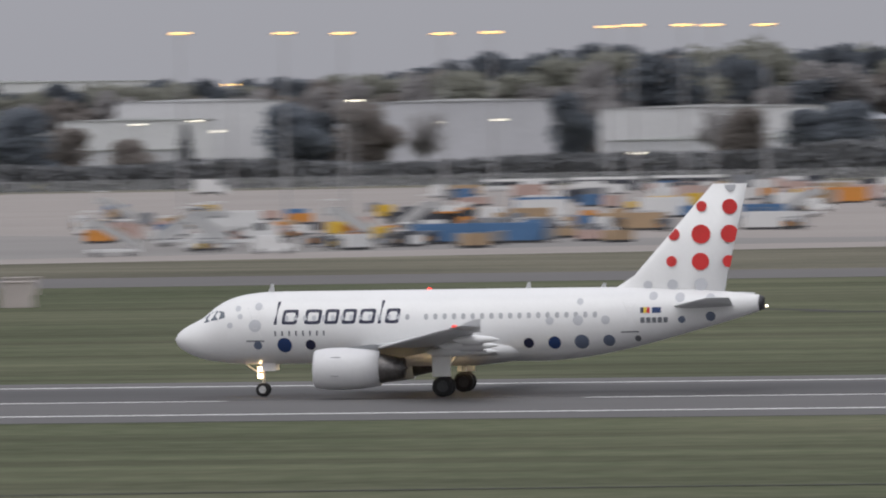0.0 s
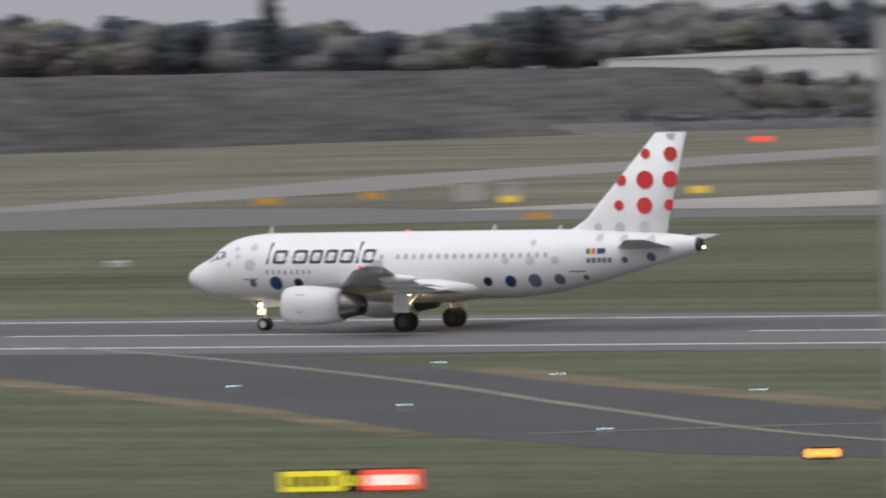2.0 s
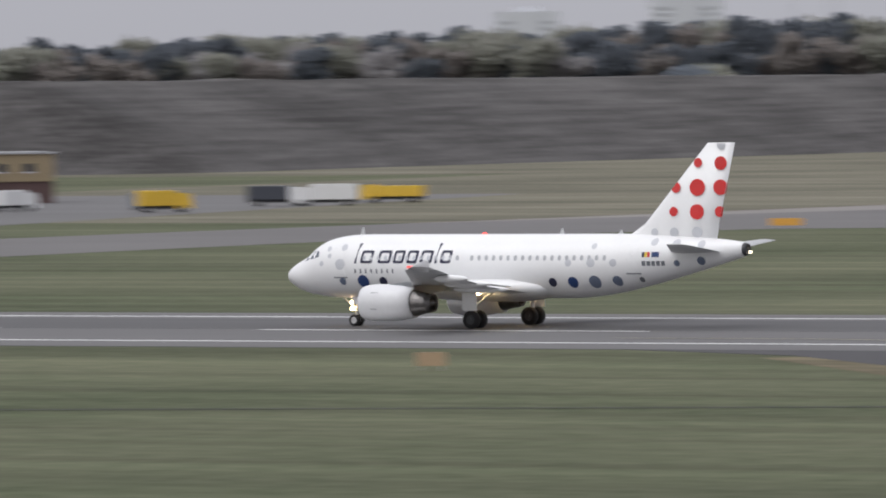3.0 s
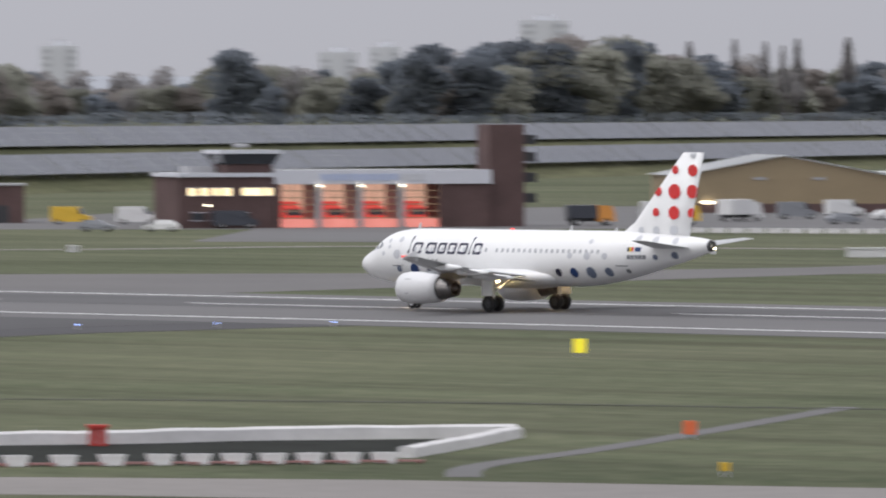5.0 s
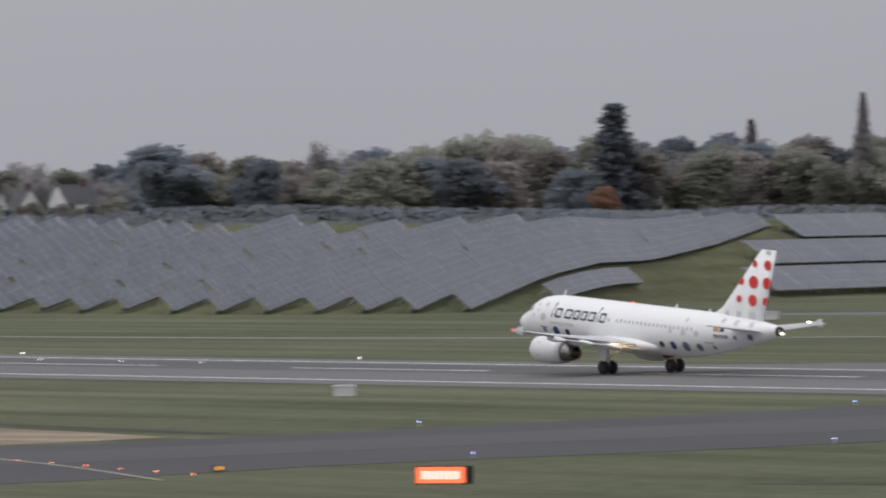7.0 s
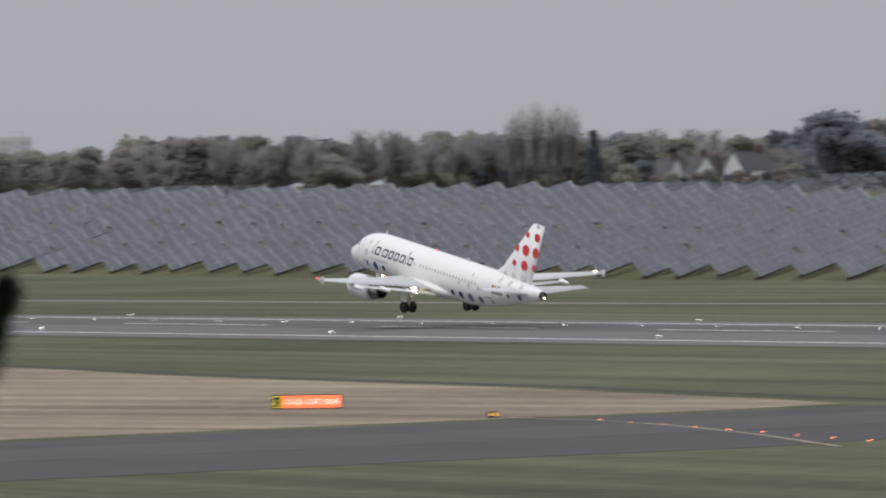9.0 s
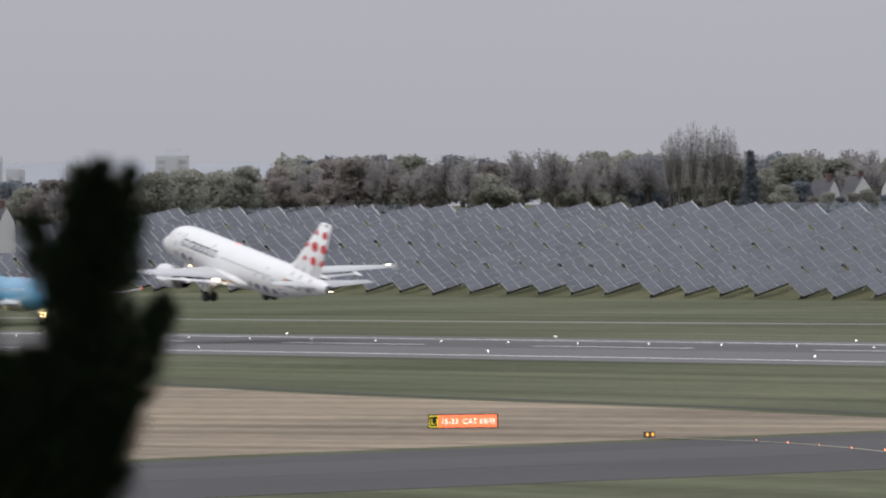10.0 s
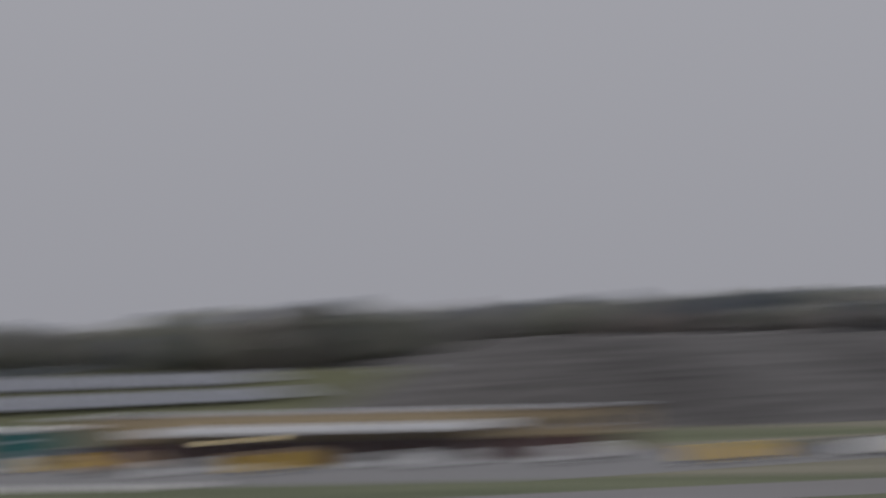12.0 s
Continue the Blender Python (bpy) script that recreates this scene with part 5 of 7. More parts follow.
def fire_station():
    b = thing("fire_station", frame_of(-650.1, 692.4, -628.7, 727.9), "brown brick fire station with four lit red engine bays", "building")
    # left office block
    wl_ = part("office_block", boxes((0, 12.4, 0.3, 12, 0, 6.4)), M_BRICK, b)
    part("roof_edge", boxes((-0.3, 12.5, 0, 12.3, 6.4, 6.9)), M_FASCIA, wl_, "pale roof edge")
    for x0, x1, lit in ((1.2, 2.2, 1), (2.8, 3.8, 1), (4.4, 5.2, 1), (5.6, 6.8, 1), (8.2, 10.9, 1), (11.2, 12.1, 1), (1.6, 3.2, 0), (4.0, 5.0, 0), (7.4, 9.0, 0)):
        z = 4.1 if lit else 1.0
        w = part("window", boxes((x0, x1, 0.18, 0.34, z, z + 0.9)), M_LITGLASS if lit else M_DARKGLASS, b)
        part("window_frame", boxes((x0 - 0.08, x1 + 0.08, 0.14, 0.30, z - 0.1, z - 0.02), (x0 - 0.08, x1 + 0.08, 0.14, 0.30, z + 0.92, z + 1.0)), M_FASCIA, w)
    part("roof_hut", boxes((2.0, 5.5, 3, 7, 6.9, 7.7)), M_ROOF, b)
    part("wall_lamp", boxes((3.4, 3.9, 0.0, 0.25, 2.75, 2.95)), M_FLOODLAMP, b, "glowing wall lamp")
    # watch tower
    tw = part("watch_tower", boxes((6.2, 12.3, 1.0, 7.0, 6.4, 8.0)), M_BRICK, b)
    bm = bmesh.new()
    lo = [bm.verts.new(q) for q in ((6.0, 0.8, 8.0), (12.5, 0.8, 8.0), (12.5, 7.2, 8.0), (6.0, 7.2, 8.0))]
    hi = [bm.verts.new(q) for q in ((5.4, 0.2, 9.3), (13.1, 0.2, 9.3), (13.1, 7.8, 9.3), (5.4, 7.8, 9.3))]
    for k in range(4):
        bm.faces.new((lo[k], lo[(k + 1) % 4], hi[(k + 1) % 4], hi[k]))
    part("watch_room_glass", bm, M_DARKGLASS, tw, "dark sloping watch-room glass")
    part("watch_roof", boxes((5.2, 13.3, 0, 8, 9.3, 9.75)), M_FASCIA, tw)
    part("aerial", tube(tube(bmesh.new(), (9, 4, 9.7), (9, 4, 11.2), 0.06), (8.2, 4, 10.3), (10.0, 4, 10.3), 0.25, 0.2), M_ROOF, tw)
    # bays
    part("bay_roof", boxes((12.4, 40.8, 0.2, 14, 6.9, 7.25)), M_ROOF, b)
    fa = part("fascia", boxes((12.4, 40.9, 0.0, 0.4, 5.45, 7.2), bevel=0.03), M_FASCIA, b, "white fascia board with pale blue bars")
    for k in range(12):
        part("sign_bar", boxes((18.5 + k * 1.15, 19.3 + k * 1.15, -0.06, 0.0, 5.9, 6.75)), M_SIGNBLUE if k < 9 else M_PALE, fa)
    part("bay_back", boxes((12.6, 34.0, 6.0, 6.3, 0, 5.4)), M_BAYGLOW, b, "glowing back wall in place of light inside the engine bays")
    part("end_wall", boxes((34.2, 40.8, 0.3, 14, 0, 5.45)), M_BRICK, b)
    for k in range(5):
        x = 12.4 + k * 5.42
        part("bay_pier", boxes((x, x + 0.75, 0.1, 6, 0, 5.45)), M_ROOF if k in (1, 2, 3) else M_BRICK, b)
        if k in (1, 2, 3):
            part("bay_lamp", boxes((x + 0.2, x + 0.55, -0.3, 0.05, 5.15, 5.35)), M_FLOODLAMP, b, "glowing lamp above the bays")
    for k in range(4):
        x = 13.2 + k * 5.42
        d = part("bay_door", boxes((x, x + 4.6, 0.6, 0.75, 0, 1.1)), M_BAYLOW, b, "lower door panel glowing red as if lit")
        for r in range(5):
            part("door_rail", boxes((x, x + 4.6, 0.6, 0.7, 1.15 + r * 0.85, 1.27 + r * 0.85)), M_TANCRATE, d)
        for r in range(4):
            part("door_mullion", boxes((x + 0.05 + r * 1.5, x + 0.13 + r * 1.5, 0.62, 0.7, 1.1, 5.4)), M_TANCRATE, d)
    # drill tower with its landings
    part("drill_tower", boxes((40.9, 45.6, 1, 6, 0, 12.9)), M_BRICK, b, "tall brown brick drill tower")
    for z in (3.0, 5.6, 8.2, 10.4):
        part("landing", boxes((45.5, 47.6, 2, 5, z, z + 0.25), (45.6, 47.5, 2, 2.1, z + 0.25, z + 1.2)), M_DARKMETAL, b)
    part("mast", tube(bmesh.new(), (44.8, 3, 12.9), (44.8, 3, 15.0), 0.07), M_POST, b)
    return b


fire_station()


def hangar():
    b = thing("hangar", frame_of(-689.0, 838.0, -667.8, 861.1), "tan clad hangar with a shallow pale gable roof", "building")
    bm = bmesh.new()
    pts = [(0, 0), (31.4, 0), (31.4, 5.0), (15.2, 8.0), (0, 5.2)]
    lo = [bm.verts.new((x, 0, z)) for x, z in pts]
    hi = [bm.verts.new((x, 30, z)) for x, z in pts]
    bm.faces.new(lo)
    bm.faces.new(list(reversed(hi)))
    for k in range(5):
        bm.faces.new((lo[k], hi[k], hi[(k + 1) % 5], lo[(k + 1) % 5]))
    bmesh.ops.recalc_face_normals(bm, faces=bm.faces)
    part("gable_wall", bm, M_TAN, b)
    for x0, z0, x1, z1 in ((-0.6, 5.3, 15.2, 8.25), (15.2, 8.25, 32.0, 5.1)):
        bm = bmesh.new()
        v = [bm.verts.new(q) for q in ((x0, -0.6, z0), (x1, -0.6, z1), (x1, 30.6, z1), (x0, 30.6, z0))]
        bm.faces.new(v)
        bmesh.ops.solidify(bm, geom=bm.faces[:], thickness=0.25)
        part("roof_slope", bm, M_PALEROOF, b)
    for k in range(26):
        part("cladding_rib", boxes((k * 1.19 + 0.3, k * 1.19 + 0.4, -0.06, 0, 1.4, 4.9)), M_TAN, b)
    part("brick_plinth", boxes((0, 31.4, -0.15, 0, 0, 1.3)), M_BRICK, b)
    for x in (10.5, 19.0):
        part("vent", boxes((x, x + 1.8, -0.12, 0, 4.7, 5.1)), M_ROOF, b)
    part("lamp", boxes((3.2, 4.6, -0.5, -0.1, 1.35, 1.7)), M_FLOODLAMP, b, "bright glowing lamp")
    return b


hangar()


def green_shed():
    b = thing("green_shed", frame_of(-669.5, 864.0, -658, 876.5), "long low green clad shed with a pale roof", "building")
    part("wall", panelled_wall(0, 17.0, 0, 5.4, 0), M_GREEN, b)
    part("body", boxes((0, 17, 0.3, 22, 0, 5.4)), M_GREEN, b)
    part("roof", boxes((-0.2, 17.2, -0.3, 22, 5.4, 5.75)), M_PALEROOF, b)
    part("sign_board", boxes((3.4, 6.6, -0.2, -0.1, 3.6, 4.0)), M_FASCIA, b)
    return b


green_shed()


def tan_terminal():
    b = thing("tan_terminal", frame_of(-657.5, 877, -600, 935), "long two-storey tan block with a white canopy", "building")
    part("upper_storey", panelled_wall(0, 80, 3.2, 7.2, 0, 3.0), M_TAN, b)
    part("brick_base", boxes((0, 80, 0.2, 16, 0, 3.2)), M_BRICK, b)
    part("body", boxes((0, 80, 0.3, 16, 3.2, 7.2)), M_TAN, b)
    part("flat_roof", boxes((-0.3, 80.3, -0.3, 16.3, 7.2, 7.5)), M_ROOF, b)
    for k in range(16):
        w = part("window", boxes((14 + k * 4.1, 15.6 + k * 4.1, -0.12, 0.02, 4.6, 5.8)), M_DARKGLASS, b)
        part("window_frame", boxes((13.9 + k * 4.1, 15.7 + k * 4.1, -0.16, -0.02, 4.45, 4.6)), M_FASCIA, w)
    part("canopy", boxes((9, 60, -7, 0.2, 4.4, 5.6)), M_CLAD, b, "white canopy along the front")
    for k in range(7):
        part("canopy_post", boxes((11 + k * 8, 11.4 + k * 8, -6.8, -6.4, 0, 4.4)), M_ROOF, b)
    part("lit_sign", boxes((21, 23.2, -7.2, -7.0, 3.2, 3.9)), M_LITGLASS, b, "small glowing yellow sign")
    return b


tan_terminal()


def brick_shed():
    b = thing("brick_shed", frame_of(-706, 704, -697.8, 712), "low windowless brown brick shed", "building")
    part("wall", boxes((0, 12.5, 0, 8, 0, 4.9)), M_BRICK, b)
    part("roof", boxes((-0.2, 12.7, -0.2, 8.2, 4.9, 5.15)), M_ROOF, b)
    part("door", boxes((8.5, 10.5, -0.08, 0, 0, 2.3)), M_DARKMETAL, b)
    return b


brick_shed()


def warehouse(ax, ay, bx, by, depth, h, mat, label, gable=0.0, doors=0, z=0.0):
    b = thing("warehouse", frame_of(ax, ay, bx, by, z), label, "building", "distant warehouses")
    L = math.hypot(bx - ax, by - ay)
    part("front_wall", panelled_wall(0, L, 0, h, 0, 6.0, 0.15), mat, b)
    part("body", boxes((0, L, 0.3, depth, 0, h)), mat, b)
    bm = bmesh.new()
    pts = [(-0.5, h), (L + 0.5, h), (L / 2, h + gable + 0.4)]
    lo = [bm.verts.new((x, -0.6, q)) for x, q in pts]
    hi = [bm.verts.new((x, depth, q)) for x, q in pts]
    bm.faces.new(lo)
    bm.faces.new(list(reversed(hi)))
    for k in range(3):
        bm.faces.new((lo[k], hi[k], hi[(k + 1) % 3], lo[(k + 1) % 3]))
    bmesh.ops.recalc_face_normals(bm, faces=bm.faces)
    part("roof", bm, M_PALEROOF, b)
    for k in range(doors):
        x = L * (k + 0.5) / doors
        part("loading_door", boxes((x - 2, x + 2, -0.25, -0.05, 0, 4.5)), M_CLAD_GREY, b)
    return b


for ax, ay, bx, by, d, h, mat, gable, doors, z in (
        (-543.6, 2645, -486, 2656, 60, 21.0, M_CLAD, 0.5, 0, 6), (-630, 2522, -566, 2538, 40, 13.0, M_CLAD_GREY, 2.5, 4, 6), (-690, 2403, -597, 2428, 30, 12.0, M_CLAD_GREY, 0.8, 6, 3),
        (-553, 2592, -500, 2602, 30, 14.5, M_CLAD, 0.5, 3, 6), (-455, 2662, -389, 2672, 50, 19.5, M_CLAD_GREY, 0.5, 3, 6), (-375, 2674, -296, 2684, 50, 16.0, M_CLAD, 0.5, 4, 6),
        (-597, 2428, -480, 2460, 25, 7.5, M_CLAD_GREY, 0.5, 6, 3), (-883, 2232, -772, 2272, 60, 17.5, M_CLAD, 1.8, 6, 4), (-690, 2300, -600, 2330, 50, 11.0, M_CLAD_GREY, 2.0, 5, 4),
        (-340, 2440, -250, 2450, 30, 9.0, M_CLAD_GREY, 1.5, 4, 2)):
    warehouse(ax, ay, bx, by, d, h + z, mat, "pale clad distant warehouse with a light roof", gable, doors)
# long pale sheds on the skyline
for az0, az1, r, h in ((11.3, 14.9, 3500, 40.5), (15.1, 17.6, 3500, 38.0)):
    a, c = spot(az0, r), spot(az1, r)
    warehouse(c.x, c.y, a.x, a.y, 60, h, M_CLAD, "long pale shed far off on the skyline", 1.0)


def tower_block(az, r, w, top):
    p = spot(az, r)
    b = thing("tower_block", Matrix.Translation((p.x, p.y, 0)) @ Matrix.Rotation(radians(az), 4, "Z"), "far concrete tower block painted pale for haze", "building", "distant tower blocks")
    part("shaft", boxes((-w / 2, w / 2, 0, 14, 0, top), (-w / 6, w / 6, -1.0, 0, 0, top)), M_TOWERBLOCK, b)
    part("roof_hut", boxes((-w / 5, w / 4, 3, 9, top, top + 2.4)), M_TOWERBLOCK, b)
    n = int((top - 6) / 3)
    for k in range(n):
        for x0, x1 in ((-w / 2 + 1, -w / 6 - 0.6), (w / 6 + 0.6, w / 2 - 1)):
            part("window_band", boxes((x0, x1, -0.15, 0, 6 + k * 3, 7.4 + k * 3)), M_TOWERWIN, b)
    return b


for az, r, w, rise in ((59.12, 3400, 15, 0.36), (60.52, 3400, 15, 0.37), (60.3, 3500, 9, 0.28), (59.8, 3400, 14, 0.31), (44.1, 3300, 16, 0.47), (42.0, 3500, 18, 0.42), (41.65, 3500, 14, 0.46),
                       (40.45, 3400, 22, 0.66), (53.0, 3500, 12, 0.44), (29.2, 3600, 30, 0.62), (28.0, 3600, 34, 0.70)):
    tower_block(az, r, w, 15 + r * math.tan(radians(rise)))


M_SLATEROOF = material("slate_roof", (0.17, 0.17, 0.19), 0.7, var=0.15, scale=0.5)
M_RENDER = material("white_render", (0.66, 0.66, 0.66), 0.8, var=0.05, scale=0.3, detail_scale=2)


def house(az, r, w, deep, turn, z):
    """A gabled house; its ridge runs along x."""
    p = spot(az, r)
    b = thing("house", Matrix.Translation((p.x, p.y, z)) @ Matrix.Rotation(radians(az + turn), 4, "Z"), "white rendered house with a slate roof among trees", "house", "houses behind the slope")
    bm = bmesh.new()
    ends = [[bm.verts.new((x, y, q)) for y, q in ((-deep / 2, -0.2), (deep / 2, -0.2), (deep / 2, 5.0), (0, 7.9), (-deep / 2, 5.0))] for x in (-w / 2, w / 2)]
    for k in range(5):
        bm.faces.new((ends[0][k], ends[1][k], ends[1][(k + 1) % 5], ends[0][(k + 1) % 5]))
    bm.faces.new(ends[0])
    bm.faces.new(list(reversed(ends[1])))
    bmesh.ops.recalc_face_normals(bm, faces=bm.faces)
    part("gabled_wall", bm, M_RENDER, b)
    for sgn in (-1, 1):
        bm = bmesh.new()
        ey = sgn * (deep / 2 + 0.35)
        v = [bm.verts.new(q) for q in ((-w / 2 - 0.15, ey, 4.78), (w / 2 + 0.15, ey, 4.78), (w / 2 + 0.15, 0, 8.05), (-w / 2 - 0.15, 0, 8.05))]
        bm.faces.new(v)
        bmesh.ops.solidify(bm, geom=bm.faces[:], thickness=0.16)
        part("roof_slope", bm, M_SLATEROOF, b)
    part("chimney", boxes((w / 5, w / 5 + 0.8, -0.4, 0.4, 7.4, 9.0)), M_BRICK, b)
    for x in (-w / 3.2, w / 3.2):
        for z0 in (1.0, 3.5):
            win = part("window", boxes((x - 0.55, x + 0.55, -deep / 2 - 0.03, -deep / 2 + 0.1, z0, z0 + 1.1)), M_DARKGLASS, b)
            part("window_sill", boxes((x - 0.65, x + 0.65, -deep / 2 - 0.12, -deep / 2, z0 - 0.1, z0 - 0.01)), M_RENDER, win)
    return b


for az, r, w, deep, turn, sunk in ((53.60, 1338, 7.2, 5.2, 36, -0.9), (53.97, 1336, 5.0, 4.2, -66, -1.6), (54.22, 1340, 4.6, 4.0, -40, -2.0), (59.6, 1345, 5, 4.5, -60, -4.2), (60.45, 1345, 5, 4.5, -40, -4.6)):
    house(az, r, w, deep, turn, BANK_H + sunk)


# ---- vehicles and airport equipment ----
def wheels(t, xs, w, r=0.35):
    for x in xs:
        for y in (-w / 2, w / 2):
            wh = part("wheel", wheel_mesh(bmesh.new(), x, y, r, r, 0.24), M_TYRE, t, smooth=True)
            part("hub", hub_mesh(bmesh.new(), x, y, r, r * 0.5, 0.2), M_HUB, wh)


def hull(prof, w, taper=0.12):
    """A body from a side outline (x, z), drawn in towards the roof."""
    bm = bmesh.new()
    zs = [q[1] for q in prof]
    top = max(zs)
    sides = []
    for s in (-1, 1):
        sides.append([bm.verts.new((x, s * (w / 2 - (taper * w * max(0, z - top * 0.55) / (top * 0.45))), z)) for x, z in prof])
    n = len(prof)
    for k in range(n):
        bm.faces.new((sides[0][k], sides[0][(k + 1) % n], sides[1][(k + 1) % n], sides[1][k]))
    bm.faces.new(sides[0])
    bm.faces.new(list(reversed(sides[1])))
    bmesh.ops.recalc_face_normals(bm, faces=bm.faces)
    return bm


def car(x, y, rz, mat, label):
    t = thing("car", pose(x, y, 0.03, 0, 0, rz), label, "car", "parked cars")
    part("body", hull([(-2.1, 0.3), (2.1, 0.3), (2.15, 0.75), (1.2, 0.9), (0.5, 1.42), (-1.2, 1.42), (-1.9, 0.95), (-2.15, 0.8)], 1.75), mat, t)
    part("side_glass", hull([(-1.3, 0.92), (1.0, 0.92), (0.45, 1.36), (-1.1, 1.36)], 1.66, 0.1), M_DARKGLASS, t)
    for y_ in (-0.6, 0.6):
        part("headlight", boxes((2.1, 2.17, y_ - 0.15, y_ + 0.15, 0.6, 0.75)), M_FASCIA, t)
    wheels(t, (-1.3, 1.3), 1.6, 0.31)
    return t


def van(x, y, rz, mat, label, L=5.2, H=2.3):
    t = thing("van", pose(x, y, 0.03, 0, 0, rz), label, "van", "airport vans")
    part("body", hull([(-L / 2, 0.35), (L / 2, 0.35), (L / 2, 1.0), (L / 2 - 0.9, 1.25), (L / 2 - 1.6, H), (-L / 2, H)], 1.95, 0.05), mat, t)
    part("windscreen", hull([(L / 2 - 1.5, 1.35), (L / 2 - 0.9, 1.35), (L / 2 - 1.5, H - 0.12), (L / 2 - 1.7, H - 0.12)], 2.0, 0.03), M_DARKGLASS, t)
    wheels(t, (-L / 3, L / 3), 1.8)
    return t


def box_truck(x, y, rz, mat, label, L=8.0, H=3.4, cab=None):
    t = thing("truck", pose(x, y, 0.03, 0, 0, rz), label, "truck", "airport trucks")
    part("box", boxes((-L / 2, L / 2 - 2.2, -1.2, 1.2, 0.9, H), bevel=0.05), mat, t)
    part("cab", hull([(L / 2 - 2.1, 0.5), (L / 2, 0.5), (L / 2, 1.5), (L / 2 - 0.35, 2.5), (L / 2 - 2.1, 2.6)], 2.3, 0.06), cab or mat, t)
    part("windscreen", hull([(L / 2 - 0.5, 1.5), (L / 2 + 0.03, 1.5), (L / 2 - 0.3, 2.35), (L / 2 - 0.5, 2.35)], 2.1, 0.02), M_DARKGLASS, t)
    part("chassis", boxes((-L / 2, L / 2, -0.5, 0.5, 0.5, 0.9)), M_DARKMETAL, t)
    wheels(t, (-L / 3, L / 3), 2.1, 0.48)
    return t


def bus(x, y, rz, mat, label, L=12.0):
    t = thing("bus", pose(x, y, 0.03, 0, 0, rz), label, "bus", "airport buses")
    part("body", boxes((-L / 2, L / 2, -1.25, 1.25, 0.35, 3.0), bevel=0.1), mat, t)
    part("window_band", boxes((-L / 2 + 0.3, L / 2 - 0.3, -1.28, 1.28, 1.4, 2.4), (L / 2 - 0.1, L / 2 + 0.03, -1.1, 1.1, 1.2, 2.5)), M_DARKGLASS, t)
    wheels(t, (-L / 3, L / 3), 2.3, 0.48)
    return t


def stairs_vehicle(x, y, rz):
    t = thing("passenger_stairs", pose(x, y, 0.03, 0, 0, rz), "white wheeled passenger stairs on the apron", "stairs", "passenger stairs")
    part("chassis", boxes((-3.2, 3.2, -1.1, 1.1, 0.5, 0.9), bevel=0.04), M_VEHWHITE, t)
    for k in range(14):
        part("tread", boxes((-3.0 + k * 0.36, -2.6 + k * 0.36, -0.8, 0.8, 0.9 + k * 0.2, 0.98 + k * 0.2)), M_ROOF, t)
    part("platform", boxes((2.0, 3.6, -1.0, 1.0, 3.6, 3.75)), M_ROOF, t)
    for s in (-0.95, 0.95):
        bm = bmesh.new()
        v = [bm.verts.new((a, s, c)) for a, c in ((-3.1, 0.8), (2.1, 3.5), (3.6, 3.6), (3.6, 4.7), (2.0, 4.7), (-3.1, 2.0))]
        bm.faces.new(v)
        bmesh.ops.solidify(bm, geom=bm.faces[:], thickness=0.06)
        part("side_panel", bm, M_VEHWHITE, t)
    part("canopy", boxes((1.9, 3.7, -1.05, 1.05, 5.6, 5.75), (3.5, 3.6, -1.0, -0.9, 3.7, 5.6), (3.5, 3.6, 0.9, 1.0, 3.7, 5.6)), M_VEHWHITE, t)
    wheels(t, (-2.2, 2.2), 2.0)
    return t


def container(x, y, rz, mat, label, L=12.0, H=2.6, W=2.4):
    t = thing("container", pose(x, y, 0.03, 0, 0, rz), label, "container", "apron containers")
    bm = ribbed(-L / 2, L / 2, 0.35, H, -W / 2, W / 2, 0.6, 0.05, True)
    part("ribbed_body", bm, mat, t)
    part("base_rail", boxes((-L / 2, L / 2, -W / 2, W / 2, 0.0, 0.35)), M_DARKMETAL, t)
    return t


def loader(x, y, rz, mat, label):
    """A scissor cargo loader."""
    t = thing("cargo_loader", pose(x, y, 0.03, 0, 0, rz), label, "loader", "cargo loaders")
    part("deck", boxes((-4, 3, -1.5, 1.5, 2.6, 2.9), bevel=0.04), mat, t)
    part("chassis", boxes((-4.2, 4.2, -1.4, 1.4, 0.5, 1.0), bevel=0.04), mat, t)
    for s in (-1.2, 1.2):
        part("scissor_arm", tube(tube(bmesh.new(), (-3, s, 1.0), (2, s, 2.6), 0.12), (2, s, 1.0), (-3, s, 2.6), 0.12), M_DARKMETAL, t)
    part("cab", boxes((3.0, 4.4, -1.3, 0.2, 1.0, 3.4), bevel=0.08), mat, t)
    part("cab_window", boxes((3.1, 4.45, -1.33, 0.1, 2.1, 3.1)), M_DARKGLASS, t)
    part("guard_rail", boxes((-4, 3, -1.5, -1.44, 2.9, 3.8), (-4, 3, 1.44, 1.5, 2.9, 3.8)), M_VEHWHITE, t)
    wheels(t, (-3, 3), 2.4, 0.4)
    return t


